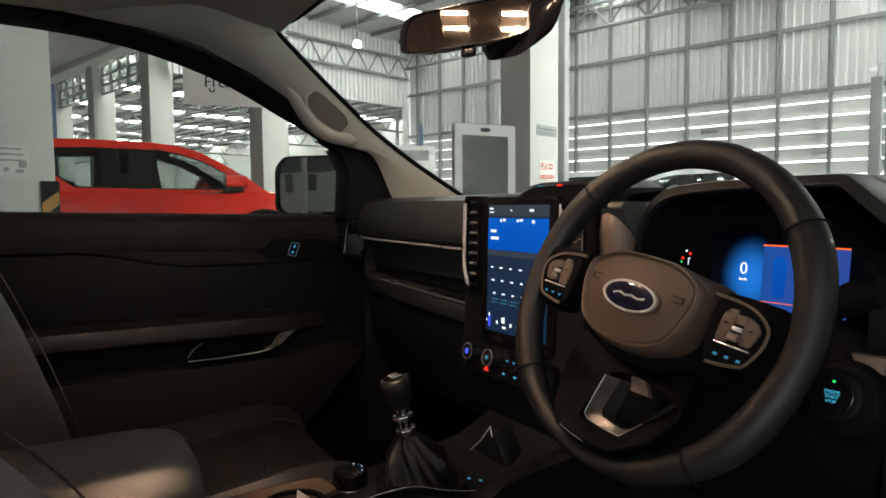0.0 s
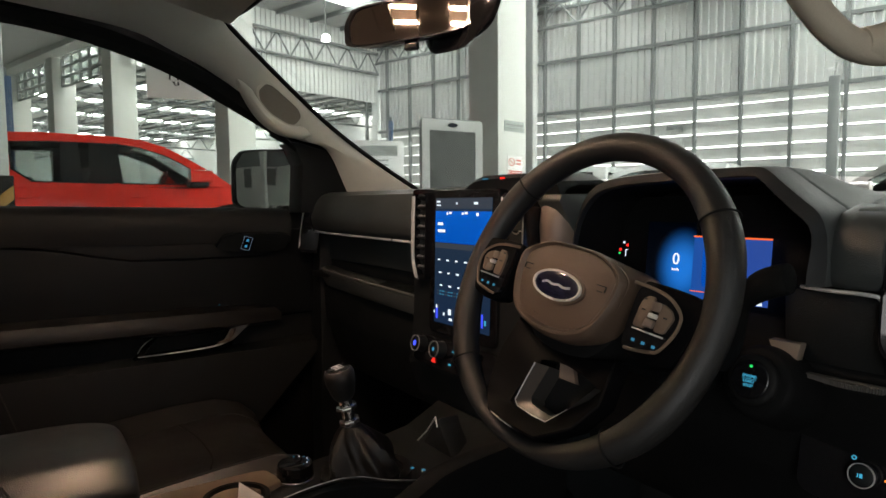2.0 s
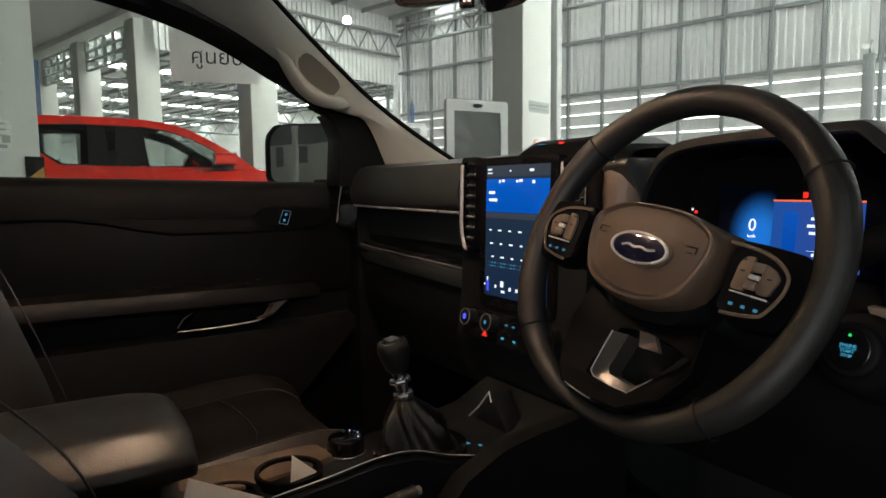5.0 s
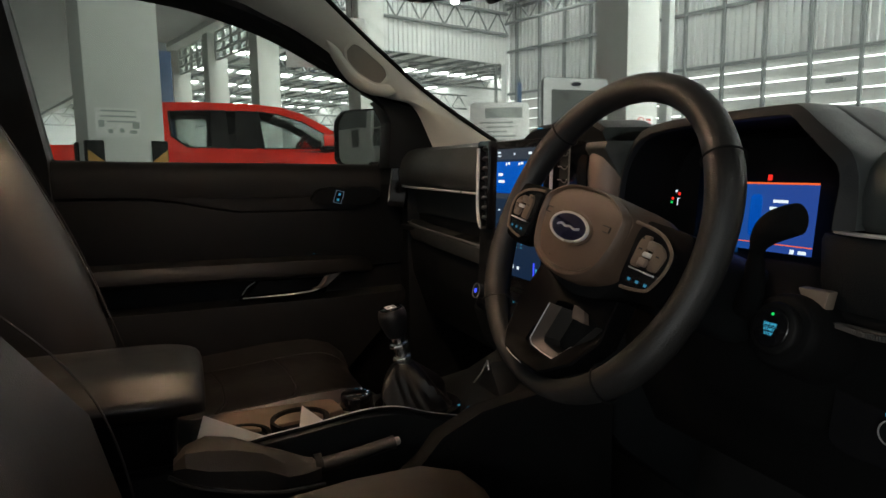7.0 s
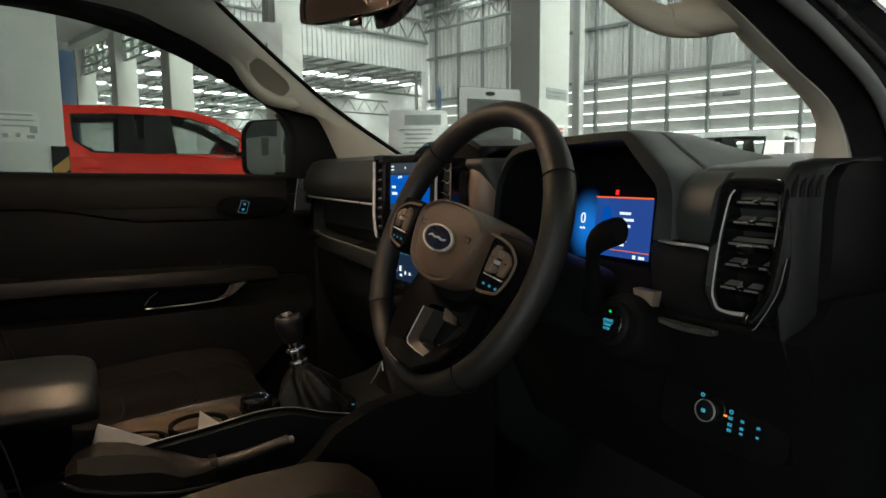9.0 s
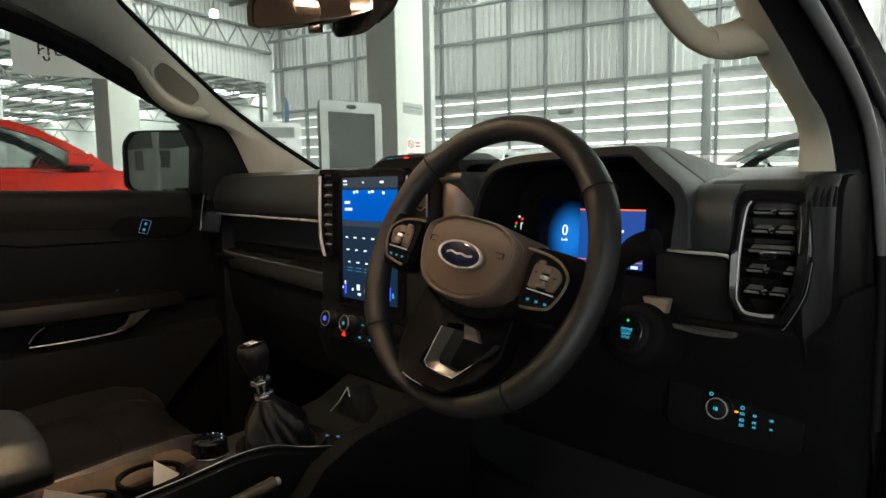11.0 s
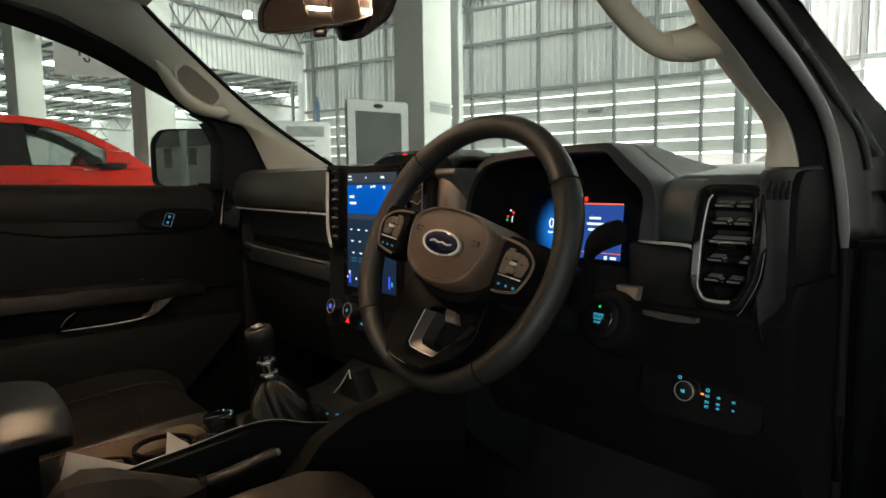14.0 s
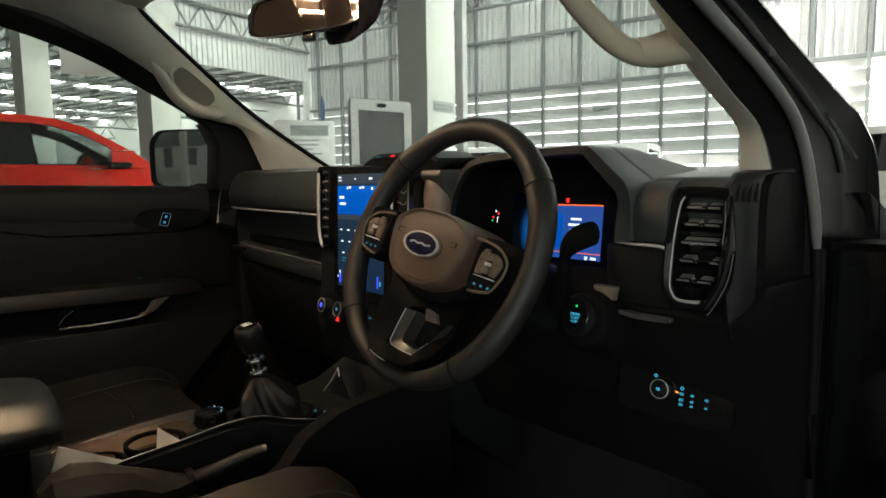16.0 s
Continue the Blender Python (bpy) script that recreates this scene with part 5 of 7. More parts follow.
part("flank", loft(BM(), [[(*q, z) for q in mixed(k, t)] for k, t, z in ((0.92, 1.0, -0.056), (0.985, 1.0, -0.044), (1.0, 1.0, -0.034), (1.012, 0.6, -0.016), (1.012, 0.2, 0.004), (1.006, 0.05, 0.012), (0.985, 0.0, 0.0125))], m=HUBM, caps=False), PAD, sw_, "shaded side of the airbag cover")
PADC = rounded(half_c + [(-x, y) for x, y in half_c[:0:-1]], 0.42, 5)
part("hub_body", loft(BM(), [[(x * k, y * k, z) for x, y in PADC] for k, z in ((0.92, -0.058), (1.0, -0.048), (1.0, -0.024), (0.95, -0.012), (0.80, -0.008))], m=HUBM), FOOTBLACK, sw_, "black body under the airbag cover")
lettering("AIRBAG", 0.010, HUBM @ pose(-0.004, -0.0485, 0.0204, 0, 0, 0), PLASTIC, pad_, "embossed_word", 0.0005)
for s in (-1, 1):
    hn = BM()
    box(hn, (s * 0.054, -0.002, 0.0226), (0.012, 0.0010, 0.0012), m=HUBM)
    box(hn, (s * 0.054, -0.008, 0.0226), (0.006, 0.0010, 0.0012), m=HUBM)
    box(hn, (s * 0.060, -0.005, 0.0222), (0.0010, 0.006, 0.0012), m=HUBM)
    part("horn_mark", hn, PLASTIC, pad_)
bd = HUBM @ pose(0.001, -0.0160, 0.0236)
oval = lambda a, b: [(a * math.cos(k * math.pi / 18), b * math.sin(k * math.pi / 18)) for k in range(36)]  # noqa: E731
part("badge_recess", ring_shape(BM(), oval(0.0385, 0.0190), oval(0.0345, 0.0158), -0.001, 0.0022, m=bd), PAD, pad_)
bdg = part("badge", loft(BM(), [[(x, y, z) for x, y in oval(a, b)] for a, b, z in ((0.0345, 0.0155, 0), (0.0335, 0.0148, 0.0035), (0.025, 0.011, 0.0046), (0.008, 0.004, 0.0050))], m=bd), BADGEBLUE, pad_, "dark blue oval badge")
part("badge_ring", ring_shape(BM(), oval(0.0352, 0.0162), oval(0.0325, 0.0140), 0.0005, 0.0050, m=bd), SATIN, bdg, "chrome ring")
wav = smooth_path([(-0.020, -0.001, 0.0050), (-0.012, 0.0012, 0.0053), (-0.004, -0.0006, 0.0054), (0.004, 0.0008, 0.0054), (0.012, -0.0008, 0.0053), (0.021, 0.001, 0.0049)], 5)
part("badge_stroke", tube(BM(), wav, 0.0013, 6, flat=0.5, m=bd), SATIN, bdg)
for s in (-1, 1):
    # spoke arm with its key island
    flip = lambda pts: [(s * x, y) for x, y in (pts if s > 0 else pts[::-1])]  # noqa: E731
    prism_o = flip([(0.088, 0.018), (0.120, 0.018), (0.152, 0.016), (0.160, -0.010), (0.148, -0.052), (0.118, -0.058), (0.092, -0.052)])
    part("spoke", prism(BM(), rounded(prism_o, 0.2), -0.024, -0.004, "z", 0.003, m=HUBM @ pose(0, 0, 0.013)), SPOKEBLACK, sw_, "gloss black spoke arm")
    part("arm_root", prism(BM(), flip([(0.040, 0.012), (0.110, 0.014), (0.150, 0.012), (0.150, -0.040), (0.110, -0.050), (0.040, -0.046)]), -0.036, -0.014, "z", 0.003, m=HUBM), FOOTBLACK, sw_)
    KM = HUBM @ pose(0, 0, 0.0155)
    isl = rounded(flip([(0.090, 0.013), (0.126, 0.008), (0.144, -0.003), (0.147, -0.018), (0.136, -0.041), (0.104, -0.051), (0.092, -0.046)]), 0.22, 3)
    fr_ = part("key_frame", tube(BM(), smooth_path([(s * x, y, 0.0016) for x, y in ((0.086, 0.0125), (0.112, 0.0105), (0.130, 0.0058), (0.1435, -0.004), (0.1462, -0.014), (0.1440, -0.026), (0.1365, -0.0405), (0.130, -0.0445), (0.112, -0.0480), (0.100, -0.0490))], 4), 0.0017, 8, flat=0.8, m=KM), BRONZE, sw_, "bronze-lit satin frame")
    part("key_plate", prism(BM(), shrunk(isl, 0.97), -0.006, 0.0, "z", m=KM), PIANO, fr_)
    for quad in (((0.1010, -0.004), (0.1060, 0.0035), (0.1145, 0.0040), (0.1140, -0.0270), (0.1005, -0.0275)), ((0.1235, 0.0010), (0.1345, -0.0035), (0.1395, -0.0100), (0.1345, -0.0260), (0.1235, -0.0265))):
        part("key", prism(BM(), rounded(flip(list(quad)), 0.2, 2), -0.003, 0.0032, "z", 0.0008, m=KM), BRONZE, fr_)
    kx = s * 0.1195
    part("rocker_key", box(BM(), (kx, -0.004, 0.0026), (0.0105, 0.009, 0.005), 0.0016, m=KM @ pose(0, 0, 0, 10, 0, 0)), WARM, fr_)
    part("rocker_key", box(BM(), (kx, -0.0135, 0.0040), (0.0095, 0.0045, 0.004), 0.0012, m=KM), SATIN, fr_)
    part("rocker_key", box(BM(), (kx, -0.0215, 0.0026), (0.0105, 0.008, 0.005), 0.0016, m=KM @ pose(0, 0, 0, -8, 0, 0)), WARM, fr_)
    part("key_strip", box(BM(), (kx - s * 0.001, -0.0292, 0.0020), (0.034, 0.0017, 0.003), 0.0006, m=KM), SATIN, fr_)
    for i, (x, y) in enumerate(((0.105, 0.0), (0.107, -0.010), (0.132, -0.012))):
        part("key_legend", box(BM(), (s * x, y, 0.0036), (0.004, 0.0014, 0.0005), m=KM), PLASTIC, fr_)
    for i in (-1, 0, 1):
        part("key_legend", box(BM(), (kx + 0.0115 * i - s * 0.002, -0.0395, 0.0006), (0.0036, 0.0028, 0.0006), m=KM), CYANDIM, fr_)
# lower spoke: gloss black wishbone with a silver insert round an opening
wo = [(-0.070, -0.060, -0.012), (-0.074, -0.100, -0.006), (-0.064, -0.134, 0.002), (-0.052, -0.152, 0.009), (-0.036, -0.1675, 0.0125), (0.0, -0.1690, 0.0135), (0.040, -0.1665, 0.0125), (0.056, -0.154, 0.009), (0.072, -0.140, 0.003), (0.086, -0.108, -0.006), (0.080, -0.062, -0.012), (0.045, -0.070, -0.016), (0.0, -0.074, -0.016), (-0.045, -0.070, -0.016)]
wi = [(-0.010, -0.092), (-0.014, -0.112), (-0.017, -0.130), (-0.0195, -0.1465), (-0.010, -0.1500), (0.010, -0.1500), (0.0335, -0.1485), (0.044, -0.137), (0.054, -0.126), (0.067, -0.108), (0.075, -0.094), (0.050, -0.088), (0.025, -0.086), (0.004, -0.088)]
lip_ = [(x * 0.965, -0.11 + (y + 0.11) * 0.95, z + 0.0012) for x, y, z in wo]
lsp = part("lower_spoke", loft(BM(), [[(x, y, z - 0.022) for x, y, z in wo], [(x, y, z - 0.003) for x, y, z in wo], [(x * 0.99, -0.11 + (y + 0.11) * 0.985, z) for x, y, z in wo], lip_, [(x * 1.03, y - 0.0008, 0.002 if y < -0.12 else -0.010) for x, y in wi], [(x, y, -0.001 if y < -0.12 else -0.012) for x, y in wi], [(x, y, -0.034) for x, y in wi]], loop=True, caps=False, m=LOWM), SPOKEBLACK, sw_, "gloss black lower spoke")
s_out = [(-0.0115, -0.098), (-0.0155, -0.122), (-0.0185, -0.1440), (-0.0120, -0.1485), (0.0110, -0.1492), (0.0325, -0.1478), (0.0430, -0.1365), (0.0530, -0.1255), (0.0740, -0.0945)]
s_in = [(0.0045, -0.096), (0.0005, -0.117), (-0.0030, -0.1340), (0.0010, -0.1395), (0.0150, -0.1405), (0.0305, -0.1410), (0.0410, -0.1335), (0.0512, -0.1250), (0.0728, -0.0943)]
part("silver_insert", loft(BM(), [[(a, b, -0.003), (c, d, -0.008), (c, d, -0.030), (a, b, -0.012)] for (a, b), (c, d) in zip(s_out, s_in)], m=LOWM), INSERT, lsp, "satin silver insert")
part("insert_edge", tube(BM(), [(a, b, -0.0024) for a, b in s_out[:8]], 0.0007, 6, m=LOWM), SATIN, lsp)
part("edge_line", tube(BM(), [(-0.030, -0.1655, 0.0138), (-0.012, -0.1675, 0.0146), (0.008, -0.1678, 0.0149)], 0.0006, 6, m=LOWM), SATIN, lsp)
part("inner_plate", prism(BM(), [(0.006, -0.088), (0.024, -0.086), (0.036, -0.101), (0.012, -0.103)], -0.026, -0.020, "z", m=LOWM), WARM, lsp)
# black sheet closing the opening in place of the shade behind it
part("opening_shade", prism(BM(), [(-0.012, -0.090), (-0.020, -0.148), (0.034, -0.150), (0.078, -0.092)], -0.040, -0.034, "z", m=LOWM), RUBBER, lsp)
part("column_boss", loft(BM(), [[(x, y, z) for x, y in shrunk(PADO, k, (0, -0.02))] for k, z in ((0.8, -0.095), (0.95, -0.06), (0.96, -0.045))], m=HUBM), PLASTIC, sw_)

# ---- rear-view mirror ----
rv = thing("rear_view_mirror", (0.0, 0.60, 1.43), "black rear-view mirror with tinted glass on the windscreen", "rear-view mirror")
rf = plane_frame((0.001, 0.588, 1.470), (0.889, 0.455, 0.0), (0, 0.06, 1))
ro = rounded([(-0.110, -0.030), (0.108, -0.026), (0.112, 0.022), (0.095, 0.034), (-0.096, 0.034), (-0.113, 0.010)], 0.28, 4)
part("shell", loft(BM(), [[(x, y, z) for x, y in shrunk(ro, k)] for k, z in ((0.55, -0.034), (0.9, -0.026), (1.03, -0.008), (1.03, 0.002))], m=rf), PLASTIC, rv)
part("rim", ring_shape(BM(), shrunk(ro, 1.04), shrunk(ro, 0.955), -0.004, 0.005, m=rf), PIANO, rv)
part("mirror_glass", prism(BM(), shrunk(ro, 0.96), 0.0, 0.0022, "z", m=rf), MIRROR_WARM, rv, "warm tinted mirror glass")
part("dip_tab", box(BM(), (0.004, -0.036, -0.006), (0.022, 0.014, 0.010), 0.002, m=rf), PIANO, rv)
mh = BM()
loft(mh, [[(0.045 + a * k, 0.640 + 0.03 * t + b * 0.0, 1.462 + 0.075 * t + b * k) for a, b in rounded([(-0.075, -0.026), (0.050, -0.036), (0.100, -0.020), (0.128, 0.028), (0.120, 0.050), (-0.080, 0.045)], 0.3, 4)] for t, k in ((-0.25, 0.7), (0.0, 1.0), (0.6, 1.05), (1.2, 0.9))])
part("sensor_housing", mh, PIANO, rv, "black sensor housing on the glass")
part("ball_stem", tube(BM(), [(0.01, 0.60, 1.472), (0.03, 0.645, 1.49)], 0.012, 10), PLASTIC, rv)

# ---- roof lamp ----
oc = thing("roof_lamp", (0.013, 0.28, 1.60), "beige-grey roof console with four warm lit lenses", "roof lamp")
part("console", box(BM(), (0.022, 0.28, 1.612), (0.25, 0.22, 0.026), 0.010, seg=3), LINING, oc)
for x in (-0.034, 0.082):
    for y in (0.32, 0.24):
        part("lens", box(BM(), (x, y, 1.5985), (0.048, 0.011, 0.004), 0.0015), ROOFLENS, oc, "warm lit lens")
        # unseen plates added to hold the lamp's light off wheel and doors
        part("light_shield", box(BM(), (x + 0.0275, y, 1.5865), (0.003, 0.040, 0.028), 0.001), PLASTIC, oc)
        part("light_shield", box(BM(), (x - 0.0275, y, 1.5930), (0.003, 0.040, 0.015), 0.001), PLASTIC, oc)

# ---- centre console ----
cc = thing("centre_console", (0, 0.2, 0.43), "black centre console with cup holders and a highlit edge strip", "centre console")
bd_ = BM()
rings = []
for y, zt, zr, w in ((-0.40, 0.800, 0.800, 0.112), (0.10, 0.800, 0.802, 0.114), (0.16, 0.780, 0.808, 0.120), (0.24, 0.772, 0.823, 0.122), (0.31, 0.770, 0.830, 0.122), (0.38, 0.770, 0.838, 0.122), (0.43, 0.772, 0.835, 0.122), (0.48, 0.778, 0.818, 0.122), (0.55, 0.784, 0.800, 0.122), (0.64, 0.800, 0.802, 0.120), (0.72, 0.840, 0.840, 0.118)):
    rings.append([(-w - 0.008, y, 0.43), (-w, y, zt - 0.03), (-w + 0.006, y, zt - 0.006), (-w + 0.014, y, zt), (0.070, y, zt), (0.092, y, (zt + zr) / 2), (w - 0.012, y, zr - 0.003), (w - 0.006, y, zr - 0.001), (w, y, zr - 0.006), (w + 0.002, y, zr - 0.05), (w + 0.006, y, 0.43)])
part("body", loft(bd_, rings), PLASTIC, cc)
part("edge_strip", tube(BM(), smooth_path([(0.112, 0.06, 0.802), (0.116, 0.16, 0.808), (0.117, 0.24, 0.823), (0.117, 0.31, 0.830), (0.117, 0.38, 0.8385), (0.117, 0.43, 0.836), (0.117, 0.48, 0.819), (0.117, 0.55, 0.801)], 6), 0.0026, 8), FOOTBLACK, cc, "black edge strip")
# highlight along the console edge, laid on as a silver line
part("edge_line", tube(BM(), smooth_path([(0.1155, 0.16, 0.8108), (0.1165, 0.24, 0.8258), (0.1165, 0.31, 0.8328), (0.1165, 0.38, 0.8412), (0.1165, 0.43, 0.8386), (0.1165, 0.48, 0.8216), (0.1165, 0.55, 0.8036)], 6), 0.0007, 6), SATIN, cc, "edge highlight drawn as a thin bright line")
# padded knee panel beyond the handbrake
kp = BM()
rings = []
for y, zt in ((0.30, 0.70), (0.40, 0.735), (0.455, 0.778), (0.48, 0.806), (0.54, 0.833), (0.58, 0.840), (0.68, 0.850), (0.76, 0.86)):
    rings.append([(0.118, y, 0.45), (0.118, y, zt - 0.030), (0.128, y, zt - 0.006), (0.150, y, zt), (0.163, y, zt - 0.004), (0.168, y, zt - 0.03), (0.168, y, 0.45)])
part("knee_panel", loft(kp, rings), FOOTBLACK, cc, "soft black knee panel")
part("bronze_panel", prism(BM(), rounded([(-0.118, 0.19), (-0.060, 0.18), (-0.030, 0.25), (-0.045, 0.36), (-0.060, 0.395), (-0.118, 0.385)], 0.2), 0.768, 0.779, "z", 0.002), BRONZE, cc, "bronze satin side panel")
for x, y, h in ((-0.010, 0.225, 0.010), (-0.034, 0.318, 0.014)):
    part("cup_holder", ring_shape(BM(), oval(0.047, 0.046), oval(0.041, 0.040), -0.002, h, m=pose(x, y, 0.771)), FOOTBLACK, cc, "black cup holder collar")
    part("cup_floor", disc(BM(), pose(x, y, 0.7715), 0.041, 0.002, 28), RUBBER, cc)
lid = BM()
rings = []
for y, k, dz in ((-0.40, 0.98, 0.0), (0.05, 1.0, 0.0), (0.10, 1.0, -0.001), (0.130, 0.985, -0.003), (0.150, 0.955, -0.007), (0.164, 0.915, -0.012), (0.173, 0.865, -0.019), (0.178, 0.79, -0.028), (0.180, 0.66, -0.036)):
    o = [(-0.100, -0.020), (0.092, -0.020), (0.108, -0.014), (0.113, 0.003), (0.107, 0.013), (0.077, 0.033), (0.060, 0.0375), (-0.05, 0.039), (-0.088, 0.034), (-0.104, 0.016), (-0.106, -0.012)]
    rings.append([(0.004 + x * k, y, 0.882 + dz * 0.3 + z * k) for x, z in rounded(o, 0.3, 3)])
part("armrest_lid", loft(lid, rings), ARMHIDE, cc, "padded black leather armrest lid")
part("bin", box(BM(), (0.002, -0.125, 0.825), (0.18, 0.53, 0.085), 0.008), FOOTBLACK, cc)
part("phone_tray", prism(BM(), [(-0.035, 0.792), (0.060, 0.792), (0.022, 0.838), (0.018, 0.850)], 0.625, 0.665, "y", 0.003), PLASTIC, cc)
part("tray_edge", tube(BM(), [(-0.048, 0.622, 0.790), (-0.010, 0.621, 0.822), (0.018, 0.620, 0.853), (0.023, 0.620, 0.838)], 0.0013, 6), SATIN, cc, "bright tray edge")
for x in (0.07, 0.085):
    legend(cc, pose(0, 0, 0.802), x, 0.545 + 0.01 * (x > 0.08), 0.006, 0.004, CYANDIM, 0.004)

gl = thing("gear_lever", (0.014, 0.490, 0.785), "manual gear lever with a black knob, chrome collar and leather gaiter", "gear lever")
gt = BM()
rings = []
for k in range(11):
    t = k / 10
    r = 0.040 * (1 - t) ** 0.8 + 0.015 + 0.008 * math.sin(math.pi * t)
    z = 0.795 + 0.072 * t
    c = Vector((0.018 - 0.010 * t, 0.496 - 0.018 * t, z))
    ring = []
    for i in range(56):
        g = 2 * math.pi * i / 56
        f = 1 + (0.13 * math.sin(4 * g + 0.6) - 0.20 * abs(math.sin(3 * g + 2.6 * t + 0.5 * math.sin(2 * g))) + 0.08 * math.sin(11 * g + 5 * t)) * math.sin(math.pi * t) ** 0.6
        ring.append(c + Vector((r * f * math.cos(g), r * f * 1.05 * math.sin(g), 0)))
    rings.append(ring)
part("gaiter", loft(gt, rings), GAITER, gl, "folded leather gaiter")
part("gaiter_frame", ring_shape(BM(), oval(0.066, 0.069), oval(0.053, 0.055), -0.025, 0.004, m=pose(0.018, 0.496, 0.795)), PIANO, gl)
ax = Vector((0.0, -0.018, 0.085)).normalized()
gm = Matrix.Translation((0.008, 0.476, 0.868)) @ ax.to_track_quat("Z", "Y").to_matrix().to_4x4()
part("shaft", disc(BM(), gm @ pose(0, 0, -0.012), 0.0100, 0.062, 20), CHROME, gl)
part("collar", disc(BM(), gm @ pose(0, 0, 0.004), 0.0160, 0.006, 8, 0.0015), CHROME, gl, "chrome hexagon collar")
part("collar", disc(BM(), gm @ pose(0, 0, 0.026), 0.0165, 0.006, 8, 0.0015), CHROME, gl, "chrome lift collar")
kn2 = [[(r * math.cos(k * math.pi / 14), r * math.sin(k * math.pi / 14), z) for k in range(28)] for r, z in ((0.0130, 0.042), (0.0165, 0.047), (0.0195, 0.058), (0.0225, 0.070), (0.0225, 0.080), (0.0205, 0.0865), (0.0180, 0.0885))]
part("knob", loft(BM(), kn2, m=gm), HIDE, gl, "black leather knob")
cap_ = part("knob_cap", disc(BM(), gm @ pose(0, 0, 0.0880, 0, 0, 0), 0.0178, 0.0022, 28, 0.001), PIANO, gl)
for x in (-0.007, 0.0, 0.007):
    part("shift_mark", box(BM(), (x, 0.0, 0.0908), (0.0024, 0.015, 0.0005), m=gm), SATIN, cap_)
part("shift_mark", box(BM(), (0, 0.0, 0.0909), (0.016, 0.0024, 0.0005), m=gm), SATIN, cap_)

dl = thing("drive_mode_dial", (-0.081, 0.418, 0.772), "gloss black rotary drive mode dial with a chrome foot ring", "rotary dial")
part("foot_ring", disc(BM(), pose(-0.070, 0.418, 0.770), 0.0300, 0.006, 32, 0.002), CHROME, dl)
part("dial", disc(BM(), pose(-0.070, 0.418, 0.775), 0.0285, 0.024, 36, 0.004, 0.0270), PIANO, dl)
for k in range(7):
    g = radians(20 + 24 * k)
    part("dial_mark", box(BM(), (-0.070 + 0.020 * math.cos(g), 0.418 + 0.020 * math.sin(g), 0.7994), (0.0017, 0.0017, 0.0006)), WHITEGLOW if k % 2 else CYANDIM, dl)

hb = thing("handbrake", (0.105, 0.2, 0.78), "black handbrake lever with a creased leather gaiter beside the console", "handbrake")
lev = smooth_path([(0.147, 0.30, 0.789), (0.146, 0.32, 0.788), (0.145, 0.35, 0.790), (0.144, 0.40, 0.798), (0.144, 0.416, 0.800)], 6)
part("grip", tube(BM(), lev, [0.0105 - 0.0008 * math.cos(k / 3.0) for k in range(len(lev))], 14, flat=0.85), HIDE, hb)
part("release_button", disc(BM(), Matrix.Translation((0.144, 0.416, 0.800)) @ Vector((0.0, 1, 0.15)).to_track_quat("Z", "Y").to_matrix().to_4x4(), 0.0055, 0.008, 16, 0.002), SLATGREY, hb)
rings = []
for y, w, zt, zb in ((0.138, 0.018, 0.828, 0.812), (0.152, 0.026, 0.841, 0.806), (0.176, 0.030, 0.848, 0.798), (0.207, 0.029, 0.841, 0.789), (0.240, 0.026, 0.826, 0.782), (0.270, 0.022, 0.812, 0.778), (0.295, 0.018, 0.802, 0.775), (0.312, 0.014, 0.798, 0.775)):
    k = 0.0045 * math.sin(y * 75)
    rings.append([(0.148 - w, y, zb), (0.148 - w - 0.002, y, (zt + zb) / 2 + k), (0.148 - w * 0.75, y, zt - 0.004), (0.148 - w * 0.2, y, zt + k * 0.5), (0.148 + w * 0.55, y, zt - 0.005 - k), (0.148 + w, y, (zt + zb) / 2 - k), (0.148 + w * 1.05, y, zb)])
part("gaiter", loft(BM(), rings), BOOT, hb, "creased leather gaiter", smooth=28)
part("gaiter_frame", tube(BM(), smooth_path([(0.170, 0.132, 0.818), (0.178, 0.160, 0.804), (0.180, 0.214, 0.787), (0.177, 0.262, 0.776), (0.167, 0.315, 0.770)], 5), 0.0036, 8), PLASTIC, hb)
part("gaiter_band", tube(BM(), [(0.147, 0.306, 0.788), (0.147, 0.316, 0.7885)], 0.0150, 16), RUBBER, hb)

# folded cards left in the cup holder
c1 = thing("paper_card", (0.02, 0.16, 0.79), "folded white paper card standing in the cup holder", "paper", "cards in the cup holder")
part("leaf", prism(BM(), [(-0.045, -0.030), (-0.030, 0.020), (0.060, -0.026)], -0.0006, 0.0006, "z", m=plane_frame((0.040, 0.205, 0.818), (-0.15, 0.96, -0.05), (-0.15, -0.10, 1))), PAPER, c1)
c2 = thing("paper_card", (0.0, 0.33, 0.79), "corner of a white paper card in the cup holder", "paper", "cards in the cup holder")
part("leaf", prism(BM(), [(-0.018, -0.016), (-0.010, 0.018), (0.026, -0.014)], -0.0006, 0.0006, "z", m=plane_frame((-0.022, 0.330, 0.790), (-0.25, 0.96, -0.05), (-0.25, -0.15, 1))), PAPER, c2)

# ---- seats ----


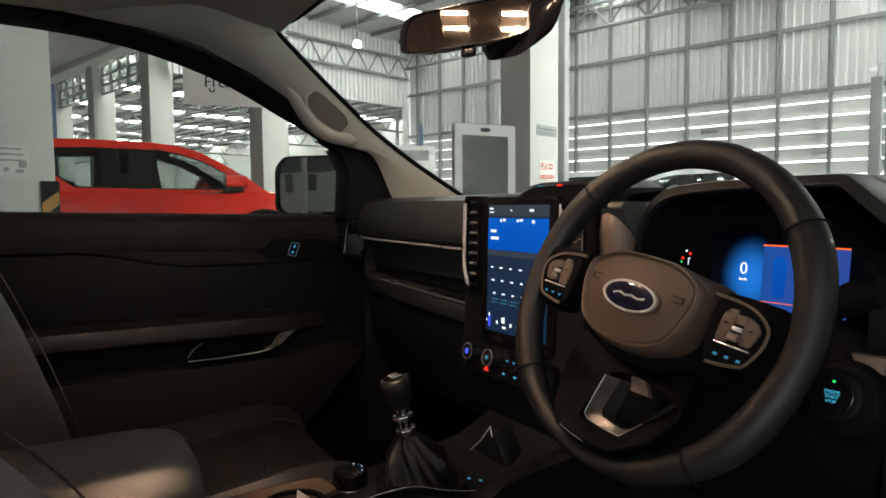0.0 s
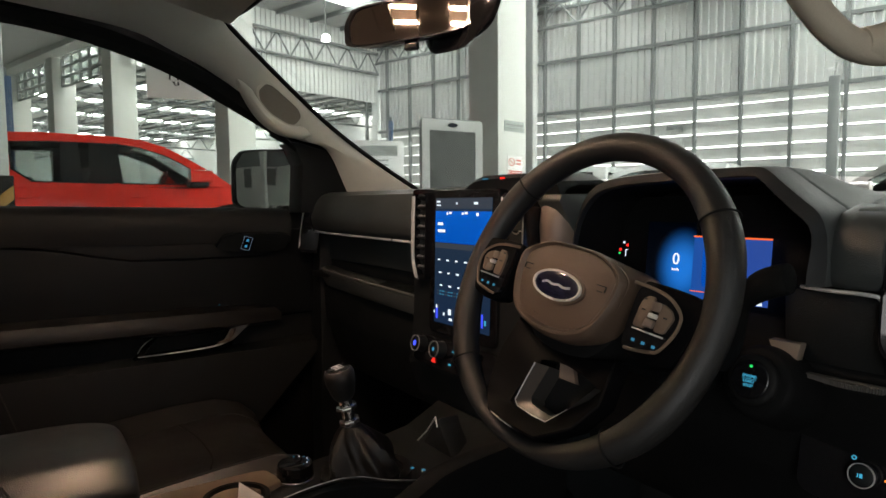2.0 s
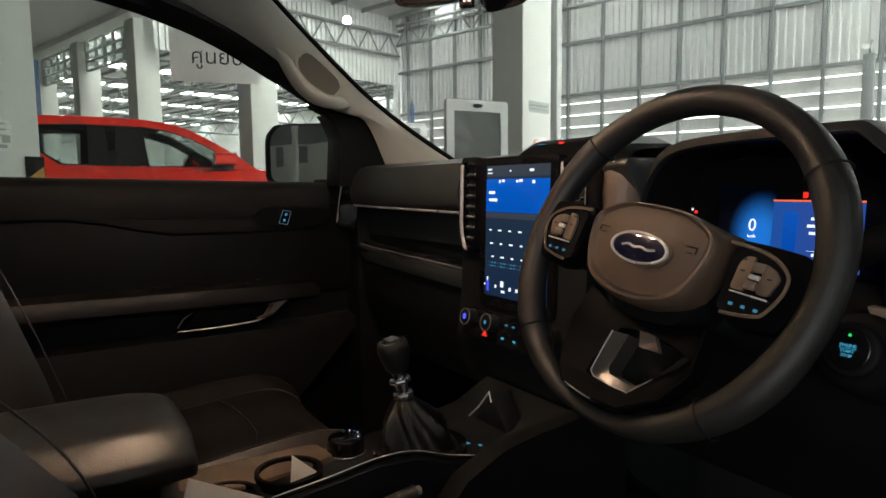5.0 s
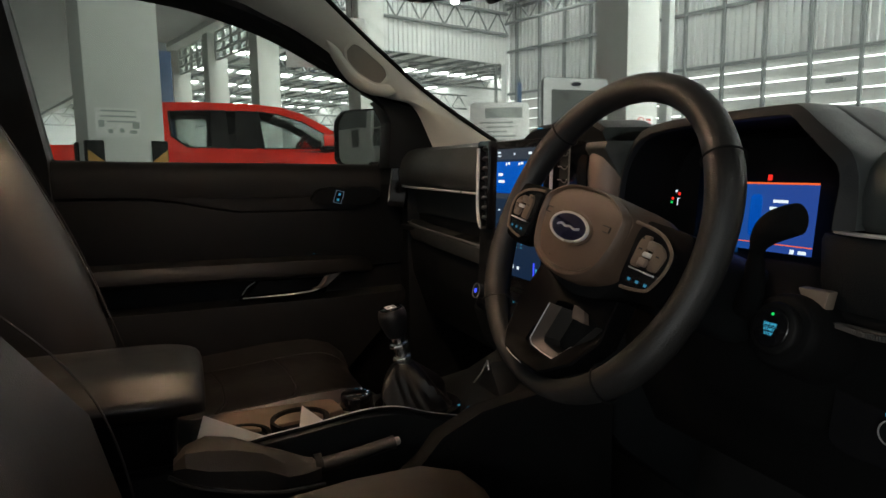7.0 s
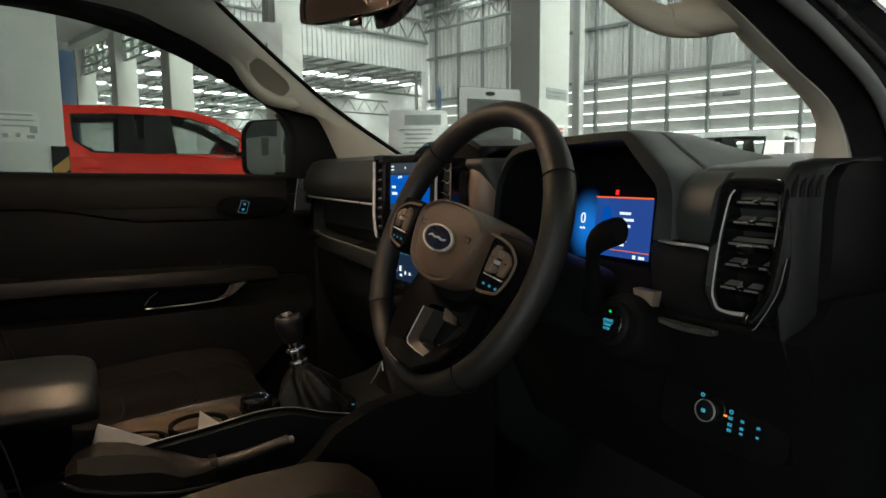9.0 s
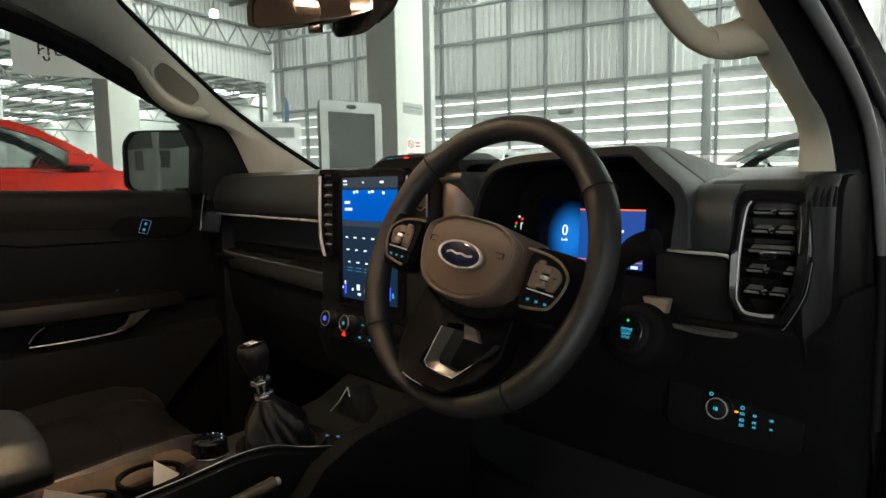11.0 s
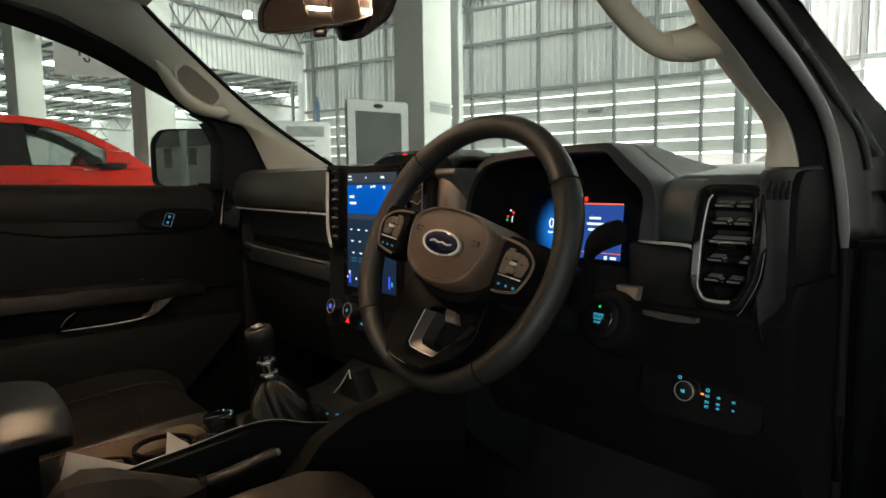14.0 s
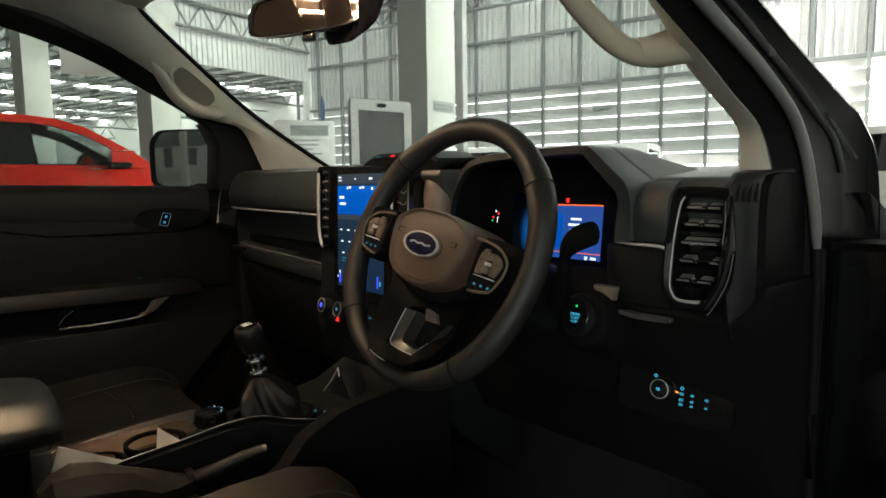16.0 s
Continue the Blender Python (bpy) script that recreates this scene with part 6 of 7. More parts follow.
def seat(name, xc, label, lift_=0.0, turn=0.0, shift=0.0, hide=None):
    """A leather car seat: squab with raised sides, backrest with wings, piping along the seams."""
    s = thing(name, (xc, 0.15, 0.43), label, "car seat", "front seats")
    part("base", box(BM(), (xc, 0.14, 0.52), (0.44, 0.52, 0.17), 0.02), PLASTIC, s)
    sq_ = BM()
    rings = []
    for y, zt, w, d in ((-0.12, 0.700, 0.235, 0.11), (0.05, 0.704, 0.245, 0.115), (0.20, 0.715, 0.250, 0.12), (0.34, 0.728, 0.250, 0.12), (0.43, 0.730, 0.245, 0.115), (0.482, 0.716, 0.236, 0.10), (0.512, 0.690, 0.222, 0.075), (0.520, 0.660, 0.205, 0.04)):
        zt += lift_
        row = []
        for i in range(21):
            u = -1 + i / 10
            z = zt + 0.030 * math.exp(-((abs(u) - 0.78) / 0.16) ** 2) - 0.075 * max(0, (abs(u) - 0.84) / 0.16) ** 2 - 0.006 * (1 - abs(u)) * 0
            row.append((xc + w * u, y, z))
        row += [(xc + w * 0.98, y, zt - d), (xc - w * 0.98, y, zt - d)]
        rings.append(row)
    part("squab", loft(sq_, rings), hide or HIDE_SEAT, s, "stitched leather squab")
    for u in (-0.56, 0.56):
        part("piping", tube(BM(), smooth_path([(xc + 0.24 * u, -0.1, 0.709 + lift_), (xc + 0.25 * u, 0.2, 0.7235 + lift_), (xc + 0.25 * u, 0.42, 0.7395 + lift_), (xc + 0.235 * u, 0.49, 0.722 + lift_), (xc + 0.22 * u, 0.515, 0.690 + lift_)], 6), 0.0014, 6), STITCH, s)
    for y, z in ((0.22, 0.7175 + lift_), (0.36, 0.7295 + lift_)):
        part("cross_seam", tube(BM(), smooth_path([(xc - 0.135, y - 0.02, z + 0.006), (xc - 0.06, y, z), (xc + 0.06, y, z), (xc + 0.135, y - 0.02, z + 0.006)], 5), 0.0018, 6), STITCH, s)
    bk = BM()
    rings = []
    for z, y0, w, d in ((0.72, 0.070, 0.215, 0.12), (0.80, 0.062, 0.235, 0.13), (0.92, 0.030, 0.245, 0.13), (1.04, -0.010, 0.245, 0.125), (1.16, -0.060, 0.235, 0.115), (1.26, -0.105, 0.215, 0.10), (1.32, -0.140, 0.185, 0.085), (1.345, -0.165, 0.14, 0.05)):
        if turn == 0.0:
            y0 -= 0.3 * max(0.0, z - 0.93) + 1.5 * max(0.0, z - 0.93) ** 2
        row = []
        for i in range(21):
            u = -1 + i / 10
            y = y0 - 0.035 + 0.058 * math.exp(-((abs(u) - 0.80) / 0.17) ** 2) - 0.06 * max(0, (abs(u) - 0.86) / 0.14) ** 2 + turn * u + shift
            row.append((xc + w * u, y, z))
        row += [(xc + w * 0.97, y0 - d, z - 0.01), (xc - w * 0.97, y0 - d, z - 0.01)]
        rings.append(row)
    part("backrest", loft(bk, rings), HIDE_SEAT, s, "black leather backrest")
    for u in (-1, 1):
        part("piping", tube(BM(), smooth_path([(xc + u * x, y + turn * 0.9 * u + shift - 0.002 - (0 if turn else 0.3 * max(0.0, z - 0.93) + 1.5 * max(0.0, z - 0.93) ** 2), z) for x, y, z in ((0.195, 0.094, 0.74), (0.206, 0.086, 0.84), (0.210, 0.055, 0.95), (0.208, 0.015, 1.06), (0.200, -0.034, 1.17), (0.184, -0.084, 1.27))], 6), 0.0013, 6), STITCH, s)
    return s


seat("passenger_seat", -0.405, "black leather front passenger seat with stitched seams", 0.0, 0.038, -0.042)
seat("driver_seat", 0.405, "brown-black leather driver's seat with raised side bolsters", 0.032, 0.0, 0.010, HIDE_BROWN)
bk_ = thing("seat_belt_buckle", (0.17, 0.12, 0.70), "seat belt buckle with a red release button beside the driver's seat", "seat belt buckle")
bf = plane_frame((0.168, 0.142, 0.768), (-0.5, 0.85, 0.0), (-0.3, -0.2, 0.9))
part("case", box(BM(), (0, -0.03, -0.008), (0.034, 0.07, 0.018), 0.004, m=bf), PLASTIC, bk_)
part("release", box(BM(), (0, 0.006, 0.0), (0.036, 0.013, 0.012), 0.003, m=bf), REDPLASTIC, bk_, "red release button")

# ---- service hall ----
def hallbox(bm, c, s, bev=0.0):
    return box(bm, c, s, bev, m=HALL)


fl = BM()
hallbox(fl, (-24, 8, -0.1), (90, 60, 0.2))
solo("floor", fl, SLAB, "polished grey concrete hall floor", "floor", kind="structure")
# flat soffit over the near aisle, with its beam
sf_ = BM()
hallbox(sf_, (-24, -5.2, 5.78), (70, 24, 0.35))
solo("ceiling_aisle", sf_, SOFFIT, "plain grey concrete soffit over the aisle", "ceiling", kind="structure")
bm_ = BM()
hallbox(bm_, (-24, 6.95, 5.72), (70, 0.45, 0.55), 0.01)
solo("trim_beam", bm_, CONCRETE, "painted concrete edge beam along the pillars", "beam", kind="structure")

# pillars
PILLARS = [(-4.42, 7.38, 0.50, 0.70), (-4.68, 1.10, 0.50, 0.54), (-10.9, 7.30, 0.50, 0.62), (-16.1, 7.30, 0.55, 0.62), (-19.9, 7.30, 0.50, 0.62), (-23.6, 7.3, 0.5, 0.62), (-27.5, 7.3, 0.5, 0.62), (-5.75, -8.0, 0.35, 0.35), (-10.9, -5.2, 0.5, 0.6), (-16.1, -5.2, 0.5, 0.6), (7.5, 7.38, 0.5, 0.7), (7.5, -5.2, 0.5, 0.6)]
pill = []
for i, (x, y, w, d) in enumerate(PILLARS):
    p = thing("pillar", HALL @ Vector((x, y, 0)), "white painted square concrete pillar" if i != 1 else "white painted pillar with a notice and dark corner guards", "pillar", "hall pillars", "structure")
    part("shaft", hallbox(BM(), (x, y, 2.8), (w, d, 5.6), 0.012), CONCRETE, p)
    pill.append(p)
for i in (0, 1, 2):
    x, y, w, d = PILLARS[i]
    for sx in (-1, 1):
        for sy in (-1, 1):
            g = BM()
            hallbox(g, (x + sx * (w / 2 - 0.045), y + sy * (d / 2 + 0.008), 0.71), (0.12, 0.016, 1.40), 0.003)
            hallbox(g, (x + sx * (w / 2 + 0.008), y + sy * (d / 2 - 0.042), 0.71), (0.016, 0.12, 1.40), 0.003)
            gd = part("corner_guard", g, RUBBER, pill[i], "black rubber corner guard")
            b2 = BM()
            for z in (0.35, 0.75, 1.15):
                prism(b2, [(y + sy * (d / 2 - 0.10), z), (y + sy * (d / 2 + 0.012), z + 0.09), (y + sy * (d / 2 + 0.012), z + 0.19), (y + sy * (d / 2 - 0.10), z + 0.10)], x + sx * (w / 2 + 0.0165), x + sx * (w / 2 + 0.0185), "x", m=HALL)
            part("guard_band", b2, YELLOW, gd, "yellow slanted band")

# notices on the pillars, on the sides that face the bay
nt1 = thing("pillar_notice", HALL @ Vector((-4.42, 1.04, 1.4)), "white paper notice with small pictures taped to the pillar", "notice")
nf = HALL @ plane_frame((-4.428, 1.045, 1.545), (0, 1, 0), (0, 0, 1))
part("sheet", prism(BM(), [(-0.16, -0.11), (0.16, -0.11), (0.16, 0.11), (-0.16, 0.11)], 0.0, 0.002, "z", m=nf), OLDPAPER, nt1)
for x, y, w, h in ((0.0, 0.085, 0.24, 0.012), (0.0, 0.045, 0.25, 0.012), (0.02, 0.005, 0.20, 0.012)):
    part("print_bar", box(BM(), (x, y, 0.003), (w, h, 0.001), m=nf), GREYINK, nt1)
for x, y, w, h in ((-0.12, -0.01, 0.04, 0.05), (-0.06, -0.065, 0.035, 0.03), (0.02, -0.06, 0.03, 0.03), (0.12, -0.02, 0.05, 0.05), (0.10, -0.07, 0.05, 0.025)):
    part("picture", box(BM(), (x, y, 0.003), (w, h, 0.001), 0.0, m=nf), GREYINK, nt1)
pl1 = thing("pillar_plate", HALL @ Vector((-4.17, 7.43, 2.1)), "grey metal plate with a line of worn print on the pillar", "sign plate")
pf = HALL @ plane_frame((-4.168, 7.42, 2.24), (0, 1, 0), (0, 0, 1))
part("plate", box(BM(), (0, 0, 0.004), (0.50, 0.15, 0.008), 0.003, m=pf), GREYINK, pl1)
for y in (0.02, -0.03):
    for k in range(5):
        part("print_bar", box(BM(), (-0.17 + 0.085 * k, y, 0.0085), (0.065, 0.022 if y > 0 else 0.012, 0.001), m=pf), STEEL, pl1)
ns = thing("no_smoking_sign", HALL @ Vector((-4.17, 7.43, 1.5)), "white no smoking sign with a red ring and band", "sign")
nsf = HALL @ plane_frame((-4.168, 7.43, 1.70), (0, 1, 0), (0, 0, 1)) @ Matrix.Diagonal((1.40, 0.98, 1.0, 1.0))
part("board", box(BM(), (0, 0, 0.003), (0.27, 0.27, 0.006), 0.002, m=nsf), WHITEPANEL, ns)
part("red_ring", ring_shape(BM(), [(0.058 * math.cos(k / 4), 0.058 * math.sin(k / 4)) for k in range(25)], [(0.044 * math.cos(k / 4), 0.044 * math.sin(k / 4)) for k in range(25)], 0.006, 0.008, m=nsf @ pose(-0.06, 0.05, 0)), REDINK, ns)
part("red_bar", box(BM(), (0, 0, 0.0070), (0.10, 0.012, 0.002), m=nsf @ pose(-0.06, 0.05, 0, 0, 0, -45)), REDINK, ns)
part("cigarette", box(BM(), (0, 0, 0.0065), (0.06, 0.012, 0.001), m=nsf @ pose(-0.06, 0.05, 0)), DARKINK, ns)
for y in (0.075, 0.025):
    part("print_bar", box(BM(), (0.065, y, 0.0065), (0.085, 0.028, 0.001), m=nsf), REDINK, ns)
part("red_band", box(BM(), (0, -0.10, 0.0065), (0.25, 0.055, 0.001), m=nsf), REDINK, ns)
lettering("NO SMOKING", 0.040, nsf @ pose(0, -0.10, 0.0075), WHITEPANEL, ns)

# clerestory windows hung between the far pillars
for k, (x0, x1) in enumerate(((-19.6, -16.45), (-23.3, -20.2), (-27.2, -23.9))):
    w = thing(f"window_{k + 2}", HALL @ Vector(((x0 + x1) / 2, 7.3, 4.6)), "high steel-framed louvre window under the beam", "window", "clerestory windows", "structure")
    fr2 = BM()
    for x in [x0 + (x1 - x0) * i / 5 for i in range(6)]:
        hallbox(fr2, (x, 7.25, 5.05), (0.07, 0.08, 0.90))
    for z in (4.62, 4.88, 5.16, 5.46):
        hallbox(fr2, ((x0 + x1) / 2, 7.25, z), (x1 - x0, 0.06, 0.06))
    part("window_frame", fr2, LIGHTSTEEL, w)
    for i in range(5):
        for zc in (4.75, 5.02, 5.31):
            part("glass_louvre", hallbox(BM(), (x0 + (x1 - x0) * (i + 0.5) / 5, 7.30, zc + 0.05), ((x1 - x0) / 5 - 0.1, 0.012, 0.18)), FROSTED, w)

# side wall: ribbed sheets above, louvres below, on a steel grid
WALL_Y = 15.83
sheet = BM()
pts = []
x = -15.4
k = 0
while x < 13.0:
    for dx, dy in ((0.0, 0.0), (0.085, 0.0), (0.100, -0.060), (0.135, -0.060), (0.150, 0.0)):
        pts.append((x + dx, WALL_Y + 0.10 + dy))
    x += 0.175
loft(sheet, [[(a, b, z) for a, b in pts] + [(a, b + 0.004, z) for a, b in pts[::-1]] for z in (3.66, 6.95)], m=HALL)
solo("wall_side_upper", sheet, SHEET, "ribbed galvanised steel sheets of the hall wall", "wall", kind="structure", smooth=0)
gw = thing("wall_side_frame", HALL @ Vector((-4, WALL_Y, 0)), "grey steel posts and rails of the louvred hall wall", "wall frame", kind="structure")
for i in range(28):
    x = -15.98 + 1.044 * i
    part("post", hallbox(BM(), (x, WALL_Y, 3.5), (0.075, 0.10, 7.0)), STEEL, gw)
for z in (3.66, 5.08, 6.5):
    part("rail", hallbox(BM(), (-1.2, WALL_Y + 0.012, z), (28.4, 0.075, 0.085)), STEEL, gw)
lv = thing("wall_side_louvres", HALL @ Vector((-4, WALL_Y, 0)), "tilted grey sheet louvres letting daylight through their gaps", "louvre wall", kind="structure")
blade = BM()
prism(blade, [(0.094, 0.0), (0.110, 0.0), (0.012, 0.278), (-0.008, 0.278), (-0.008, 0.264), (0.0, 0.264)], -14.2, 14.2, "x")
bme = mesh_of(blade, "louvre", SLATMAT, 0)
for i in range(12):
    ob = part("louvre", bme, SLATMAT, lv)
    ob.matrix_basis = HALL @ pose(-1.2, WALL_Y + 0.06, -0.104 + 0.324 * i)
tg = thing("wall_tag", HALL @ Vector((-4.98, WALL_Y - 0.06, 2.98)), "small dark grey plate fixed to the louvre wall", "plate")
part("plate", hallbox(BM(), (-4.98, WALL_Y - 0.015, 2.985), (0.36, 0.14, 0.10), 0.004), STEEL, tg)
part("plate_bracket", hallbox(BM(), (-4.98, WALL_Y + 0.075, 2.985), (0.06, 0.06, 0.05)), STEEL, tg)
bk1 = BM()
hallbox(bk1, (14.2, 12.0, 3.5), (0.3, 8.0, 7))
solo("backdrop_open_side", bk1, OUTSIDE, "bright daylight at the open side of the hall", "backdrop", kind="structure")
bk0 = BM()
hallbox(bk0, (-0.85, WALL_Y + 4.0, 2.6), (28.9, 0.1, 7.5))
solo("backdrop_daylight", bk0, OUTSIDE, "pale overcast daylight outside the louvres", "backdrop", kind="structure")
wl = thing("wall_light", HALL @ Vector((-1.5, 15.2, 3.7)), "small lamp on top of a grey steel post by the wall", "lamp")
part("post", hallbox(BM(), (-1.48, 15.2, 1.85), (0.20, 0.20, 3.70), 0.01), STEEL, wl)
part("bracket", tube(BM(), [HALL @ Vector((-1.48, 15.2, 3.70)), HALL @ Vector((-1.44, 15.05, 3.86)), HALL @ Vector((-1.40, 14.95, 3.94))], 0.025, 8), LIGHTSTEEL, wl)
part("head", hallbox(BM(), (-1.52, 15.1, 3.84), (0.16, 0.10, 0.07), 0.02), WHITEPANEL, wl)
tp_ = BM()
hallbox(tp_, (-5.62, 10.2, 3.4), (0.16, 0.16, 6.8), 0.008)
solo("steel_post", tp_, LIGHTSTEEL, "pale grey steel roof post behind the pillar", "post")

# end wall band with its truss
ew = BM()
pts = []
y = 7.3
while y < 15.7:
    for dy, dx in ((0.0, 0.0), (0.10, 0.0), (0.115, 0.045), (0.150, 0.045), (0.165, 0.0)):
        pts.append((-15.4 + dx, y + dy))
    y += 0.175
loft(ew, [[(a, b, z) for a, b in pts] + [(a - 0.004, b, z) for a, b in pts[::-1]] for z in (4.66, 6.9)], m=HALL)
solo("wall_end_band", ew, SHEET, "band of ribbed steel sheets above the opening to the next bay", "wall", kind="structure", smooth=0)


def truss(a, b, z0, z1, n, label):
    """A welded roof truss between two plan points."""
    t = thing("roof_truss", HALL @ Vector((a[0], a[1], z0)), label, "roof truss", "roof trusses", "structure")
    A, B = Vector((*a, 0)), Vector((*b, 0))
    at = lambda k, z: HALL @ (A.lerp(B, k) + Vector((0, 0, z)))  # noqa: E731
    part("chord", tube(BM(), [at(0, z0), at(1, z0)], 0.055, 6), STEEL, t)
    part("chord", tube(BM(), [at(0, z1), at(1, z1)], 0.055, 6), STEEL, t)
    for i in range(n):
        part("web", tube(BM(), [at(i / n, z0), at((i + 0.5) / n, z1)], 0.032, 5), STEEL, t)
        part("web", tube(BM(), [at((i + 0.5) / n, z1), at((i + 1) / n, z0)], 0.032, 5), STEEL, t)
    return t


truss((-15.25, 7.4), (-15.25, 15.7), 5.62, 6.30, 9, "grey welded steel truss over the end wall band")
truss((-9.5, 7.4), (-9.5, 15.7), 6.1, 6.75, 9, "grey welded steel roof truss")
truss((-3.5, 7.4), (-3.5, 15.7), 6.1, 6.75, 9, "grey welded steel roof truss")
truss((2.5, 7.4), (2.5, 15.7), 6.1, 6.75, 9, "grey welded steel roof truss")
truss((-15.2, 15.55), (4.5, 15.55), 5.95, 6.6, 18, "grey welded steel truss along the wall head")
for k in range(5):
    truss((-24.0 - 9.5 * k, 7.6), (-24.0 - 9.5 * k, 29.5), 5.2, 6.1, 16, "grey welded steel truss of the next bay")
truss((-16, 13.2), (-62, 13.2), 5.3, 6.0, 30, "grey welded steel truss of the next bay")
truss((-16, 20), (-62, 20), 5.3, 6.0, 30, "grey welded steel truss of the next bay")

# roof sheets with translucent panels between them
rf_ = thing("ceiling_roof", HALL @ Vector((-20, 15, 7)), "grey sheet roof with bright translucent panels", "roof", kind="structure")
roof = BM()
strips = [(-13.6, -12.6), (-8.0, -7.0), (-2.4, -1.4), (3.2, 4.2)]
far = [(-18.2 - 6.0 * i - 1.3, -18.2 - 6.0 * i) for i in range(8)]
cuts = sorted([v for s in strips + far for v in s] + [-66.0, 13.5])
for i in range(0, len(cuts), 2):
    x0, x1 = cuts[i], cuts[i + 1]
    depth = 30.0 if x1 < -15.5 else 16.1
    if x0 < -15.4 < x1:
        hallbox(roof, ((x0 - 15.4) / 2, (7.1 + 30) / 2, 6.98), (-15.4 - x0, 22.9, 0.06))
        hallbox(roof, ((x1 - 15.4) / 2, (7.1 + 16.1) / 2, 6.98), (x1 + 15.4, 9.0, 0.06))
    else:
        hallbox(roof, ((x0 + x1) / 2, (7.1 + depth) / 2, 6.98), (x1 - x0, depth - 7.1, 0.06))
part("roof_sheets", roof, ROOFSHEET, rf_)
for x0, x1 in strips + far:
    depth = 30.0 if x1 < -15.5 else 16.1
    n = 3 if x1 > -15.5 else 6
    for k in range(n):
        y0 = 7.2 + (depth - 7.2) * k / n
        y1 = 7.2 + (depth - 7.2) * (k + 1) / n - 0.25
        part("translucent_panel", hallbox(BM(), ((x0 + x1) / 2, (y0 + y1) / 2, 6.99), (x1 - x0, y1 - y0, 0.03)), SKYPANEL, rf_, "glowing translucent roof panel")
pur = BM()
for k in range(7):
    hallbox(pur, (-1, 7.9 + 1.25 * k, 6.88), (29, 0.06, 0.13))
for k in range(18):
    hallbox(pur, (-40.7, 7.9 + 1.25 * k, 6.88), (50, 0.06, 0.13))
part("purlins", pur, STEEL, rf_)

# walls that close the hall; the one at x = 6.5 is added to block side light
for nm, c, s in (("wall_far_end", (-66, 12, 3.5), (0.3, 44, 7)), ("wall_back", (-31.5, -11.0, 3.0), (69, 0.3, 6)), ("wall_back_right", (11.7, -11.0, 3.0), (5, 0.3, 6)), ("wall_back_head", (6.1, -11.0, 5.5), (6.2, 0.3, 1.0)), ("wall_bay_side", (-40.7, 30, 3.5), (51, 0.3, 7)), ("wall_right_rear", (14.2, -6.5, 3.5), (0.3, 9, 7)), ("wall_right_head", (14.2, 3, 6.3), (0.3, 11, 1.4)), ("wall_light_block", (6.5, 4.75, 2.8), (0.25, 8.5, 5.6)), ("wall_bay_return", (-15.55, 23, 3.5), (0.25, 14.4, 7))):
    solo(nm, hallbox(BM(), c, s), CONCRETE if nm == "wall_back" else SHEET, "white painted rear wall of the hall" if nm == "wall_back" else "grey sheet wall closing the hall or blocking side light", "wall", kind="structure")
for k, x in enumerate((-12.5, -9.1, -6.6, -3.0)):
    w = thing(f"window_{k + 6}", HALL @ Vector((x, -10.8, 1.4)), "dark office window in the white rear wall", "window", "rear windows", "structure")
    part("window_frame", ring_shape(BM(), [(-0.5, -0.7), (0.5, -0.7), (0.5, 0.5), (-0.5, 0.5)], [(-0.44, -0.64), (0.44, -0.64), (0.44, 0.44), (-0.44, 0.44)], 0, 0.06, m=HALL @ plane_frame((x, -10.84, 2.1), (-1, 0, 0), (0, 0, 1))), LIGHTSTEEL, w)
    part("pane", hallbox(BM(), (x, -10.83, 2.0), (0.88, 0.02, 1.08)), GREYSCREEN, w)
# added dark panel: gives the door mirror the dark soffit to reflect
rb = BM()
hallbox(rb, (-8.5, -10.80, 4.15), (16, 0.06, 3.0))
solo("rear_dark_panel", rb, STEEL, "dark grey panel added over the rear wall windows", "fascia", kind="structure")
hb_ = thing("high_bay_lamp", HALL @ Vector((-12.87, 11.4, 5.7)), "lit round high-bay lamp hanging from the roof", "lamp")
part("stem", tube(BM(), [HALL @ Vector((-12.87, 11.4, 6.9)), HALL @ Vector((-12.87, 11.4, 5.78))], 0.02, 6), STEEL, hb_)
part("globe", disc(BM(), HALL @ pose(-12.87, 11.4, 5.58), 0.105, 0.17, 20, 0.06), TUBE, hb_, "glowing globe")

# hanging sign with dark lettering
sg = thing("hanging_sign", HALL @ Vector((-9.9, 5.5, 3.0)), "white hanging direction sign with dark lettering", "sign")
sgf = HALL @ plane_frame((-9.78, 5.62, 3.46), (0.46, 0.888, 0), (0, 0, 1))
part("board", box(BM(), (0.12, 0, -0.02), (1.45, 0.88, 0.04), 0.004, m=sgf), WHITEPANEL, sg)
lettering("ศูนย์บ", 0.36, sgf @ pose(-0.28, -0.02, 0.003), DARKINK, sg, align="LEFT")
for x in (-0.5, 0.6):
    part("hanger", tube(BM(), [sgf @ Vector((x, 0.44, -0.02)), sgf @ Vector((x, 2.1, -0.02))], 0.012, 6), STEEL, sg)

